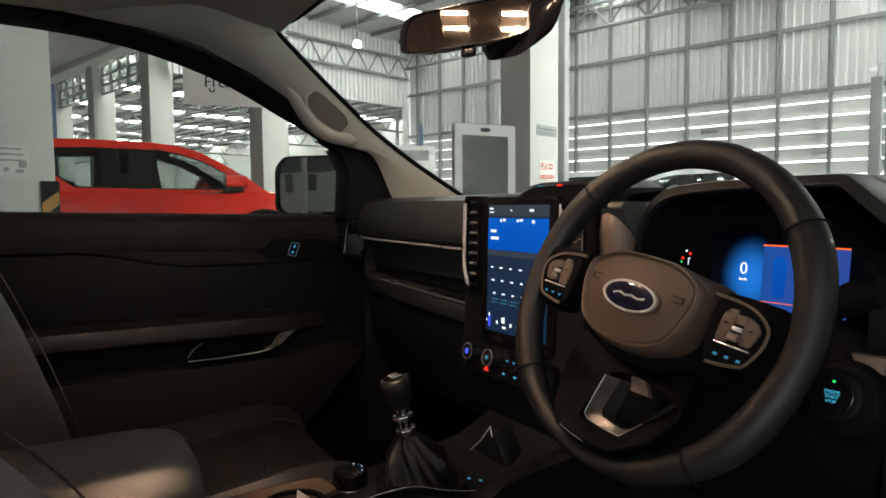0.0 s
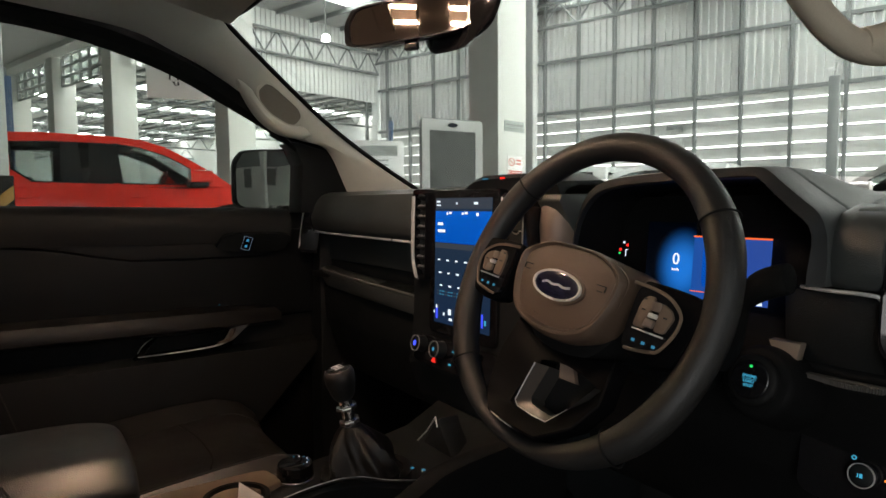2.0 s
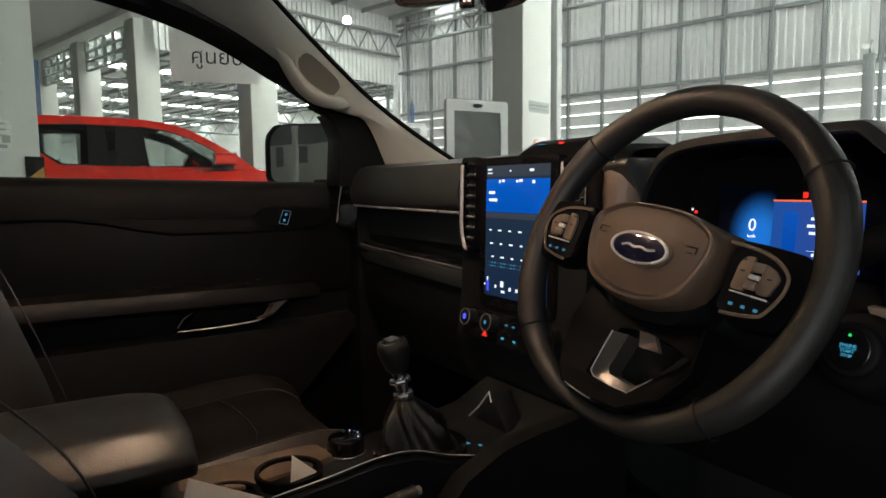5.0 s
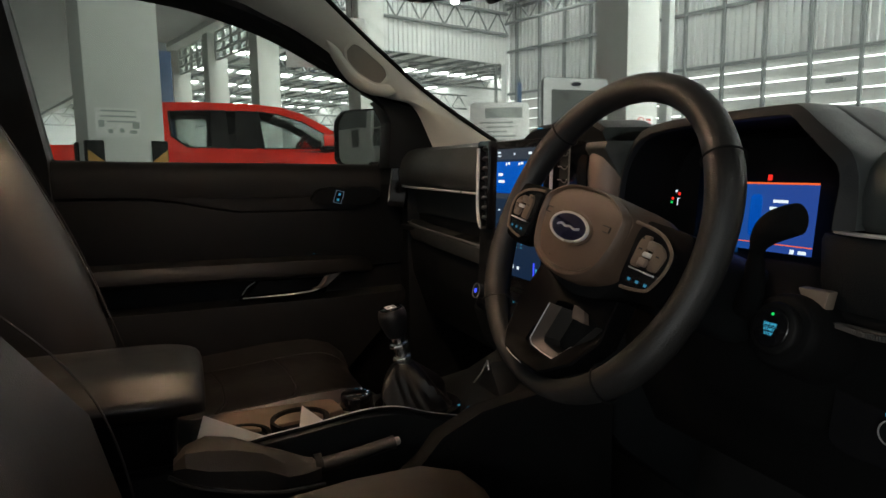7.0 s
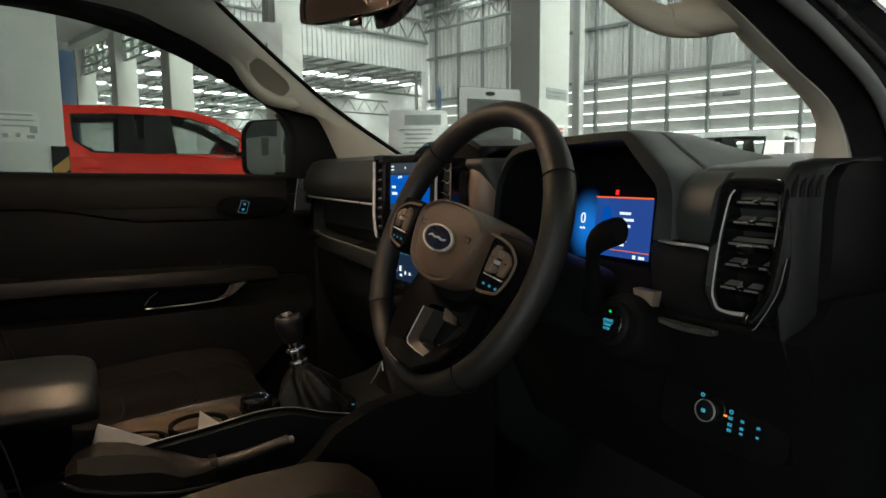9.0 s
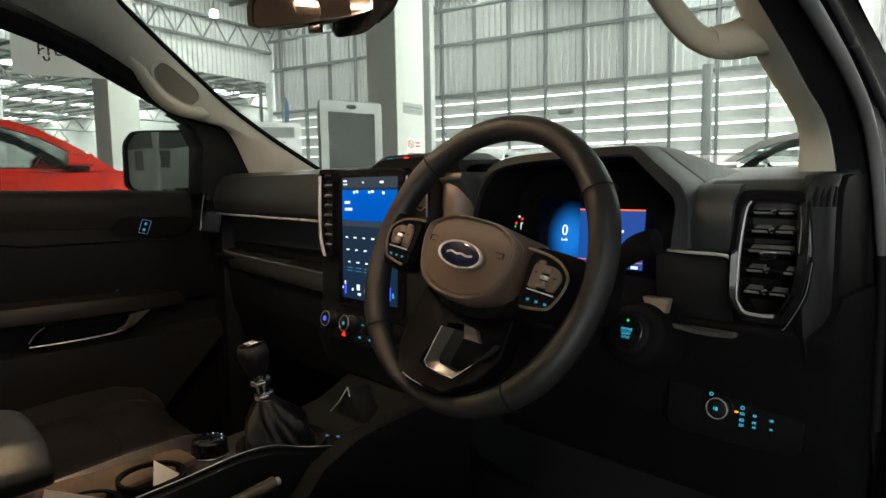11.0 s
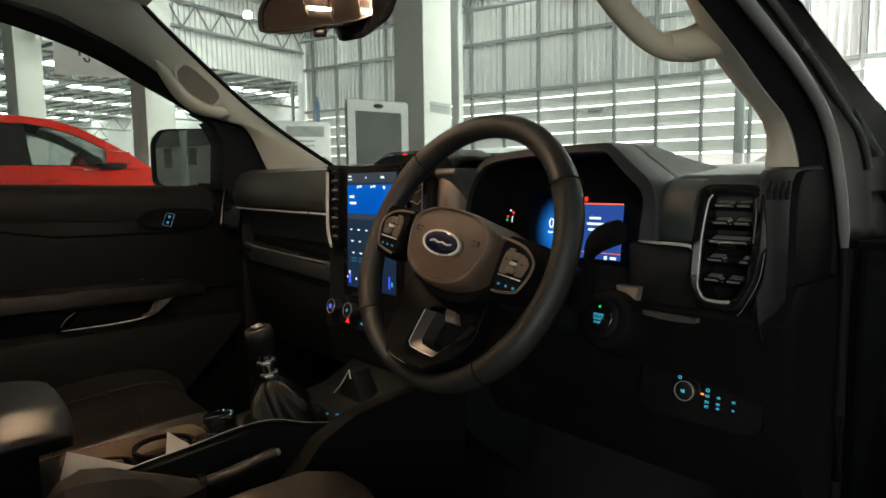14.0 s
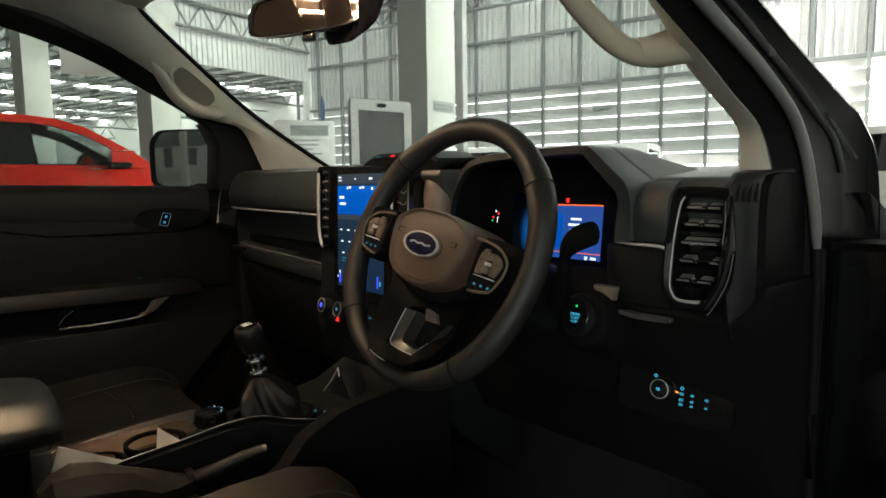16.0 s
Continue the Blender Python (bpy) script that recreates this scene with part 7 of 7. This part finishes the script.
# sign kiosk by the pillar
ks = thing("kiosk", HALL @ Vector((-3.6, 5.4, 0)), "white upright kiosk with a grey screen, switched off", "kiosk")
kd = Vector((-3.41, 5.65, 0)) - Vector((-3.82, 5.07, 0))
kfm = HALL @ plane_frame((-3.615, 5.36, 0), kd, (0, 0, 1))
ko = rounded([(-0.350, 0.0), (0.350, 0.0), (0.350, 2.09), (-0.350, 2.12)], 0.045, 4)
part("case", prism(BM(), ko, -0.13, -0.012, "z", 0.008, m=kfm), STEEL, ks, "dark grey case")
part("front", ring_shape(BM(), rounded([(-0.345, 0.02), (0.345, 0.02), (0.345, 2.08), (-0.345, 2.11)], 0.03, 3), rounded([(-0.262, 0.62), (0.262, 0.62), (0.262, 1.965), (-0.262, 1.985)], 0.01, 3), -0.012, 0.006, m=kfm), WHITEPANEL, ks, "white front frame")
part("screen", prism(BM(), [(-0.265, 0.61), (0.265, 0.61), (0.265, 1.97), (-0.265, 1.99)], -0.008, -0.002, "z", m=kfm), GREYSCREEN, ks, "grey unlit screen")
part("badge", prism(BM(), [(0.06 * math.cos(k / 4), 2.035 + 0.026 * math.sin(k / 4)) for k in range(25)], 0.006, 0.011, "z", m=kfm), BADGEBLUE, ks, "dark oval badge")
part("badge_ring", ring_shape(BM(), [(0.066 * math.cos(k / 4), 2.035 + 0.031 * math.sin(k / 4)) for k in range(25)], [(0.056 * math.cos(k / 4), 2.035 + 0.023 * math.sin(k / 4)) for k in range(25)], 0.006, 0.012, m=kfm), SATIN, ks)

# notice stand beyond the windscreen
bn = thing("notice_stand", HALL @ Vector((-6.95, 7.4, 0)), "white notice board on a stand with a grey heading and text", "notice board")
bfm = HALL @ plane_frame((-7.0, 7.42, 1.83), (0.70, 0.71, 0), (0, 0, 1))
part("board", prism(BM(), rounded([(-0.50, -0.42), (0.52, -0.42), (0.52, 0.40), (-0.46, 0.42)], 0.08), -0.03, 0.0, "z", 0.004, m=bfm), WHITEPANEL, bn)
part("heading", box(BM(), (0.10, 0.24, 0.001), (0.62, 0.17, 0.003), m=bfm), GREYINK, bn)
for k in range(6):
    part("print_bar", box(BM(), (-0.02 + 0.05 * (k % 2), 0.08 - 0.075 * k, 0.001), (0.55 - 0.1 * (k % 3), 0.028, 0.002), m=bfm), GREYINK, bn)
for x in (-0.35, 0.35):
    part("leg", tube(BM(), [bfm @ Vector((x, -0.40, -0.015)), bfm @ Vector((x, -1.83, -0.015))], 0.025, 8), LIGHTSTEEL, bn)

# lift posts
def lift(x, y, h, label, w=0.22):
    l = thing("vehicle_lift_post", HALL @ Vector((x, y, 0)), label, "lift post", "lift posts")
    part("column", hallbox(BM(), (x, y, h / 2), (w, w * 1.2, h), 0.012), BLUESTEEL, l)
    part("carriage", hallbox(BM(), (x, y - 0.02, h * 0.35), (w * 1.3, w * 1.4, 0.6), 0.012), STEEL, l)
    part("cap", hallbox(BM(), (x, y, h + 0.06), (w * 0.65, w * 0.8, 0.14), 0.02), STEEL, l)
    part("foot", hallbox(BM(), (x, y, 0.02), (0.5, 0.5, 0.04), 0.006), BLUESTEEL, l)


lift(-9.95, 2.9, 3.05, "dark blue vehicle lift post behind the red truck")
lift(-13.1, 14.1, 3.7, "slim blue lift post near the end wall", 0.09)

# ---- vehicles in the hall ----


def wheel_part(parent, x, y, z, r, w, s):
    m = Matrix.Translation((x, y, z)) @ pose(0, 0, 0, 0, 90, 0)
    t = part("wheel", loft(BM(), [[(q * math.cos(k * math.pi / 16), q * math.sin(k * math.pi / 16), h) for k in range(32)] for q, h in ((r * 0.66, -w / 2), (r * 0.93, -w / 2), (r, -w / 3), (r, w / 3), (r * 0.93, w / 2), (r * 0.66, w / 2))], m=m), TYRE, parent, "black tyre on an alloy rim")
    part("alloy_rim", disc(BM(), m @ pose(0, 0, -w * 0.42), r * 0.65, w * 0.84, 24, 0.02), SATIN, t)
    for k in range(6):
        part("rim_spoke", box(BM(), (r * 0.33, 0, s * w * 0.43), (r * 0.58, 0.05, 0.03), 0.006, m=m @ pose(0, 0, 0, 0, 0, 60 * k)), SATIN, t)


def pickup(name, label, paint, m, group):
    """A double-cab pickup, drawn along +y with its near side at x = +0.93, on its wheels, then set at m."""
    v = thing(name, (0, 0, 0), label, "pickup truck", group)
    W = 0.93
    # lower body along its length
    lower = BM()
    rings = []
    for y, zt, zb, w in ((-1.75, 1.03, 0.55, 0.86), (-1.70, 1.10, 0.48, 0.90), (-0.4, 1.12, 0.46, 0.93), (-0.02, 1.22, 0.46, 0.93), (0.5, 1.235, 0.46, 0.93), (1.4, 1.225, 0.46, 0.93), (2.25, 1.195, 0.46, 0.93), (2.65, 1.235, 0.46, 0.93), (3.2, 1.20, 0.48, 0.92), (3.52, 1.14, 0.52, 0.89), (3.62, 1.00, 0.56, 0.80)):
        rings.append([(-w * 0.90, y, zb), (-w * 0.97, y, zb + 0.10), (-w, y, 0.80), (-w * 0.985, y, zt - 0.10), (-w * 0.95, y, zt - 0.02), (-w * 0.90, y, zt), (w * 0.90, y, zt), (w * 0.95, y, zt - 0.02), (w * 0.985, y, zt - 0.10), (w, y, 0.80), (w * 0.97, y, zb + 0.10), (w * 0.90, y, zb)])
    part("body", loft(lower, rings), paint, v, "glossy painted body")
    bed = BM()
    loft(bed, [[(-0.91, -1.72, 1.10), (-0.86, -1.72, 1.30), (0.86, -1.72, 1.30), (0.91, -1.72, 1.10)], [(-0.92, -0.23, 1.10), (-0.87, -0.23, 1.31), (0.87, -0.23, 1.31), (0.92, -0.23, 1.10)]])
    part("load_bed", bed, paint, v)
    # cab sides with real window openings, in (y, z)
    side_o1 = [(-0.20, 1.40), (-0.20, 1.88), (0.50, 1.900), (1.215, 1.885), (1.245, 1.20), (-0.20, 1.20)]
    side_i1 = [(0.085, 1.420), (0.065, 1.765), (0.50, 1.785), (1.135, 1.778), (1.185, 1.250), (0.290, 1.268)]
    side_o2 = [(1.245, 1.20), (1.215, 1.888), (1.58, 1.848), (1.87, 1.764), (2.19, 1.592), (2.52, 1.392), (2.76, 1.215)]
    side_i2 = [(1.290, 1.246), (1.250, 1.784), (1.545, 1.745), (1.880, 1.638), (2.176, 1.474), (2.310, 1.360), (2.410, 1.244)]
    for s in (-1, 1):
        lean = lambda z: s * (0.915 - 0.30 * max(0, z - 1.22) ** 1.25)  # noqa: E731
        for o, i_n, nm in ((side_o1, side_i1, "cab_side"), (side_o2, side_i2, "cab_side")):
            b = BM()
            n = len(o)
            ro = [[b.verts.new((lean(z), y, z)) for y, z in o], [b.verts.new((lean(z), y, z)) for y, z in i_n], [b.verts.new((lean(z) - s * 0.05, y, z)) for y, z in i_n], [b.verts.new((lean(z) - s * 0.05, y, z)) for y, z in o]]
            for k in range(n):
                for p, q in ((0, 1), (1, 2), (2, 3), (3, 0)):
                    b.faces.new((ro[p][k], ro[p][(k + 1) % n], ro[q][(k + 1) % n], ro[q][k]))
            part(nm, b, paint, v)
            lin = BM()
            loft(lin, [[(lean(z) - s * 0.054, y, z) for y, z in o], [(lean(z) - s * 0.056, y, z) for y, z in shrunk(i_n, 0.985)]], caps=False)
            part("inner_trim", lin, FOOTBLACK, v, "black inner trim")
            g = BM()
            loft(g, [[(lean(z) - s * d, y, z) for y, z in shrunk(i_n, 1.01)] for d in (0.018, 0.022)])
            gp = part("side_window", g, TINTED, v, "dark tinted side window")
            gp.visible_shadow = False
            fr3 = BM()
            a_, b_ = shrunk(i_n, 1.025), shrunk(i_n, 0.965)
            loft(fr3, [[(lean(z) + s * 0.003, y, z) for y, z in a_], [(lean(z) + s * 0.004, y, z) for y, z in b_]], caps=False)
            part("window_seal", fr3, RUBBER, gp)
        for ya, yb in (((0.615, 0.600), (0.815, 0.850)), ((0.945, 0.905), (1.262, 1.300))):
            cp = BM()
            loft(cp, [[(lean(z) + s * d, y, z) for y, z in ((ya[1], 1.258), ((ya[0] + ya[1]) / 2, 1.50), (ya[0], 1.782), (yb[0], 1.780), ((yb[0] + yb[1]) / 2, 1.50), (yb[1], 1.252))] for d in (-0.03, 0.007)])
            part("centre_pillar", cp, RUBBER, v, "black centre pillar and door frame")
        part("gap_filler", prism(BM(), [(0.80, 1.255), (0.96, 1.255), (0.93, 1.46), (0.84, 1.44)], lean(1.36) - 0.02, lean(1.36) + 0.006, "x"), RUBBER, v)
        part("body_seam", box(BM(), (s * 0.930, 2.56, 1.02), (0.004, 0.004, 0.42)), RUBBER, v)
        part("body_seam", box(BM(), (s * 0.930, 1.30, 0.98), (0.004, 0.004, 0.46)), RUBBER, v)
        for y in (0.12, 1.38):
            part("door_handle", box(BM(), (s * 0.945, y + 0.14, 1.07), (0.03, 0.24, 0.035), 0.012), paint, v)
        mir = part("outside_mirror", loft(BM(), [[(s * (0.93 + a), 2.27 + c, 1.335 + b2) for a, b2 in rounded([(0.02, -0.06), (0.25, -0.07), (0.27, 0.09), (0.06, 0.12)], 0.3)] for c in (-0.15, -0.12, 0.0, 0.10, 0.14)]), paint, v)
        part("mirror_foot", box(BM(), (s * 1.03, 2.24, 1.245), (0.26, 0.26, 0.07), 0.02), RUBBER, mir)
        for y in (-0.95, 2.72):
            wheel_part(v, s * 0.80, y, 0.40, 0.40, 0.27, s)
            part("wheel_arch", tube(BM(), [(s * 0.925, y + 0.50 * math.cos(radians(a)), 0.42 + 0.50 * math.sin(radians(a))) for a in range(0, 181, 15)], 0.045, 8), RUBBER, v)
        part("headlamp", box(BM(), (s * 0.72, 3.50, 1.02), (0.30, 0.20, 0.14), 0.03), LAMPGLASS, v, "clear headlamp")
        part("tail_lamp", box(BM(), (s * 0.86, -1.72, 1.02), (0.12, 0.08, 0.36), 0.02), REDINK, v, "red tail lamp")
        sl2 = BM()
        tube(sl2, [(s * 0.90, 0.1, 0.42), (s * 0.90, 2.1, 0.42)], 0.04, 8)
        part("side_step", sl2, RUBBER, v)
    roof_ = BM()
    loft(roof_, [[(x, y, z - 0.05 * abs(x / 0.72) ** 3) for x in [-0.72 + 0.12 * i for i in range(13)]] + [(x, y, z - 0.05 - 0.05 * abs(x / 0.72) ** 3) for x in [0.72 - 0.12 * i for i in range(13)]] for y, z in ((-0.21, 1.890), (0.1, 1.920), (0.7, 1.925), (1.2, 1.912), (1.62, 1.862))])
    part("roof", roof_, paint, v)
    part("roof_lining", loft(BM(), [[(x, y, z - 0.052 - 0.05 * abs(x / 0.72) ** 3 - d) for x in (-0.68, -0.4, 0.0, 0.4, 0.68) for d in (0.004,)] for y, z in ((-0.16, 1.890), (0.1, 1.920), (0.7, 1.925), (1.2, 1.912), (1.60, 1.862))], closed=False, caps=False), FOOTBLACK, v, "dark roof lining")
    part("dash_top", box(BM(), (0, 2.36, 1.24), (1.56, 0.46, 0.10), 0.03), FOOTBLACK, v, "black dash top")
    wsn = part("windscreen", loft(BM(), [[(-w, y, z), (w, y, z), (w, y + 0.006, z + 0.006), (-w, y + 0.006, z + 0.006)] for w, y, z in ((0.67, 1.60, 1.825), (0.74, 1.90, 1.715), (0.80, 2.28, 1.505), (0.84, 2.74, 1.212))]), TINTED, v, "raked windscreen")
    wsn.visible_shadow = False
    part("rear_window", box(BM(), (0, -0.18, 1.60), (1.25, 0.012, 0.34), 0.0), TINTED, v).visible_shadow = False
    part("cab_back", ring_shape(BM(), [(-0.90, 1.2), (0.90, 1.2), (0.72, 1.87), (-0.72, 1.87)], [(-0.64, 1.43), (0.64, 1.43), (0.62, 1.77), (-0.62, 1.77)], -0.03, 0.03, m=plane_frame((0, -0.18, 0), (1, 0, 0), (0, 0, 1))), paint, v)
    for sx in (-0.4, 0.4):
        for yy in (0.45, 1.45):
            st = BM()
            loft(st, [[(sx + a, yy - 0.10 - t * 0.12 + b2, 1.0 + (0.72 if yy > 1 else 0.36) * t) for a, b2 in ((-0.22, -0.06), (0.22, -0.06), (0.2, 0.06), (-0.2, 0.06))] for t in (0, 0.6, 0.95)])
            part("seat_back", st, RUBBER, v)
    part("cab_floor", box(BM(), (0, 1.1, 1.0), (1.7, 2.4, 0.06)), RUBBER, v)
    part("steering_wheel", tube(BM(), [(0.4 + 0.18 * math.cos(a), 1.88 + 0.08 * math.sin(a), 1.28 + 0.16 * math.sin(a)) for a in [k * math.pi / 10 for k in range(20)]], 0.018, 6, closed=True), RUBBER, v)
    part("grille", box(BM(), (0, 3.60, 0.98), (1.15, 0.10, 0.30), 0.03), RUBBER, v)
    part("bumper", box(BM(), (0, 3.58, 0.66), (1.75, 0.22, 0.26), 0.06), paint, v)
    v.matrix_basis = m
    return v


red = pickup("pickup_truck", "red double-cab pickup truck raised on its lift", REDPAINT, pose(-9.53, 0.0, 0.23), "parked pickup trucks")
# lift arms under the red truck
la = thing("vehicle_lift", (-9.53, 1.0, 0), "low blue drive-on lift under the red truck", "vehicle lift")
for sx in (-0.80, 0.80):
    part("runway", box(BM(), (-9.53 + sx, 0.9, 0.205), (0.46, 5.2, 0.05), 0.008), BLUESTEEL, la)
    for yy in (-1.2, 3.0):
        part("runway_leg", box(BM(), (-9.53 + sx, yy, 0.09), (0.40, 0.30, 0.18), 0.01), STEEL, la)
copy_thing(red, pose(-9.6, -6.4, 0.0, 0, 0, 0))["label"] = "red double-cab pickup truck parked behind the pillar"
white = pickup("pickup_truck", "white double-cab pickup truck parked in the bay", WHITEPAINT, HALL @ pose(-5.15, 12.4, 0, 0, 0, 100), "parked pickup trucks")
pickup("pickup_truck", "mid grey double-cab pickup truck parked by the louvre wall", GREYPAINT, HALL @ pose(1.9, 11.6, 0, 0, 0, 84), "parked pickup trucks")
copy_thing(white, HALL @ pose(-3.0, 13.0, -0.0, 0, 0, 96))["label"] = "white double-cab pickup truck in the row by the wall"

# ---- outside of the truck whose cabin is seen ----
ot = thing("pickup_truck", (0, 0, 0), "black double-cab pickup truck with its driver's door wide open", "pickup truck", "parked pickup trucks")
hd_ = BM()
loft(hd_, [[(-0.86, y, z - 0.16), (-0.80, y, z - 0.03), (-0.55, y, z), (0, y, z + 0.012), (0.55, y, z), (0.80, y, z - 0.03), (0.86, y, z - 0.16)] for y, z in ((1.14, 1.130), (1.35, 1.135), (1.75, 1.115), (2.05, 1.075), (2.17, 1.02))])
part("bonnet", hd_, BODYBLACK, ot, "glossy black bonnet")
part("cowl", prism(BM(), [(1.02, 1.165), (1.16, 1.115), (1.16, 1.02), (1.10, 1.02)], -0.72, 0.72, "x", 0.004), RUBBER, ot)
part("nose", loft(BM(), [[(-w, y, 0.52), (-w, y, 1.0), (w, y, 1.0), (w, y, 0.52)] for y, w in ((2.04, 0.86), (2.18, 0.82), (2.26, 0.70))]), BODYBLACK, ot)
part("grille", box(BM(), (0, 2.25, 0.84), (1.10, 0.06, 0.26), 0.02), RUBBER, ot)
part("bumper", box(BM(), (0, 2.22, 0.58), (1.72, 0.22, 0.22), 0.05), BODYBLACK, ot)
part("front_body", box(BM(), (0, 1.62, 0.76), (1.40, 0.90, 0.48), 0.02), RUBBER, ot)
for s in (-1, 1):
    part("headlamp", box(BM(), (s * 0.68, 2.17, 0.92), (0.28, 0.14, 0.13), 0.03), LAMPGLASS, ot, "clear headlamp")
    fd = BM()
    loft(fd, [[(s * 0.70, y, zb), (s * 0.895, y, zb), (s * 0.905, y, 0.95), (s * 0.885, y, 1.06), (s * 0.80, y, 1.095), (s * 0.70, y, 1.09)] for y, zb in ((0.96, 0.48), (1.10, 0.48), (1.16, 0.82), (1.40, 0.88), (1.66, 0.88), (1.92, 0.80), (1.98, 0.52), (2.08, 0.52))])
    part("front_wing", fd, BODYBLACK, ot, "glossy black front wing")
    for y in (1.54, -1.86):
        wheel_part(ot, s * 0.78, y, 0.39, 0.39, 0.25, s)
    front = 0.70 if s < 0 else -0.42
    dr = BM()
    loft(dr, [[(s * 0.80, y, 0.47), (s * 0.885, y, 0.47), (s * 0.905, y, 0.80), (s * 0.895, y, 1.08), (s * 0.845, y, 1.145), (s * 0.80, y, 1.145)] for y in (-1.16, front)])
    part("door_skin", dr, BODYBLACK, ot, "black painted door skin")
    for y in ((0.05, -0.85) if s < 0 else (-0.85,)):
        part("door_handle", box(BM(), (s * 0.912, y, 0.98), (0.03, 0.20, 0.03), 0.01), BODYBLACK, ot)
    part("side_step", tube(BM(), [(s * 0.90, -1.0, 0.40), (s * 0.90, 0.9, 0.40)], 0.035, 8), RUBBER, ot)
    part("roof_rail", loft(BM(), [[(s * 0.60, y, 1.600), (s * 0.66, y, 1.600 - 0.02), (s * 0.69, y, 1.615), (s * 0.64, y, 1.665), (s * 0.58, y, 1.672)] for y in (-1.15, -0.4, 0.20)]), BODYBLACK, ot)
    part("rear_pillar", loft(BM(), [[(s * (x + 0.02), y0, z), (s * (x - 0.05), y0, z), (s * (x - 0.05), y1, z), (s * (x + 0.02), y1, z)] for x, y0, y1, z in ((0.66, -1.16, -1.02, 1.60), (0.84, -1.16, -0.92, 1.14))]), BODYBLACK, ot)
    if s > 0:
        part("centre_pillar", loft(BM(), [[(x + 0.02, y0, z), (x - 0.06, y0, z), (x - 0.06, y1, z), (x + 0.02, y1, z)] for x, y0, y1, z in ((0.66, -0.62, -0.48, 1.60), (0.84, -0.62, -0.46, 1.14), (0.85, -0.62, -0.46, 0.47))]), BODYBLACK, ot)
    rw = part("side_window", loft(BM(), [[(s * (x + d), y0, z) for x, y0, z in ((0.66, -1.03, 1.59), (0.66, -0.50, 1.59), (0.835, -0.50, 1.13), (0.835, -0.94, 1.13))] for d in (-0.022, -0.018)]), DOORGLASS, ot, "rear side window")
    rw.visible_shadow = False
    part("bed_side", loft(BM(), [[(s * 0.72, y, 0.60), (s * 0.89, y, 0.60 if abs(y + 1.86) > 0.45 else 0.86), (s * 0.905, y, 0.95), (s * 0.88, y, 1.14), (s * 0.80, y, 1.15), (s * 0.72, y, 1.12)] for y in (-1.22, -1.38, -1.44, -1.86, -2.28, -2.34, -2.72)]), BODYBLACK, ot)
    part("tail_lamp", box(BM(), (s * 0.83, -2.72, 0.96), (0.12, 0.06, 0.32), 0.02), REDINK, ot, "red tail lamp")
part("roof_skin", loft(BM(), [[(x, y, z - 0.03 * abs(x / 0.62) ** 3) for x in [-0.62 + 0.124 * i for i in range(11)]] + [(x, y, z - 0.014 - 0.03 * abs(x / 0.62) ** 3) for x in [0.62 - 0.124 * i for i in range(11)]] for y, z in ((-1.18, 1.675), (-0.6, 1.692), (0.0, 1.695), (0.30, 1.682), (0.45, 1.650))]), BODYBLACK, ot, "black roof skin")
part("cab_back", ring_shape(BM(), [(-0.86, 0.47), (0.86, 0.47), (0.66, 1.67), (-0.66, 1.67)], [(-0.60, 1.20), (0.60, 1.20), (0.54, 1.55), (-0.54, 1.55)], -0.03, 0.03, m=plane_frame((0, -1.17, 0), (1, 0, 0), (0, 0, 1))), BODYBLACK, ot)
rp = part("rear_window", prism(BM(), [(-0.61, 1.19), (0.61, 1.19), (0.55, 1.56), (-0.55, 1.56)], -1.175, -1.170, "y"), DOORGLASS, ot, "rear cab window")
rp.visible_shadow = False
part("rear_floor", box(BM(), (0, -1.10, 0.44), (1.62, 0.30, 0.06), 0.01), CARPET, ot)
part("bed_floor", box(BM(), (0, -1.97, 0.66), (1.46, 1.50, 0.06), 0.01), RUBBER, ot)
part("tailgate", box(BM(), (0, -2.70, 0.90), (1.56, 0.07, 0.50), 0.02), BODYBLACK, ot)
part("chassis", box(BM(), (0, -0.3, 0.33), (0.9, 4.6, 0.14), 0.02), RUBBER, ot)
rb_ = thing("rear_bench", (0, -0.8, 0.45), "black leather rear bench across the cab", "car seat")
part("bench_squab", loft(BM(), [[(x, -1.02, 0.60), (x, -0.98, 0.74), (x, -0.62, 0.77), (x, -0.56, 0.72), (x, -0.56, 0.50), (x, -1.02, 0.46)] for x in (-0.66, 0.66)]), HIDE_SEAT, rb_)
part("bench_back", loft(BM(), [[(x, -1.10, 0.70), (x, -0.94, 0.74), (x, -1.02, 1.22), (x, -1.08, 1.26), (x, -1.12, 1.22)] for x in (-0.66, 0.66)]), HIDE_SEAT, rb_)
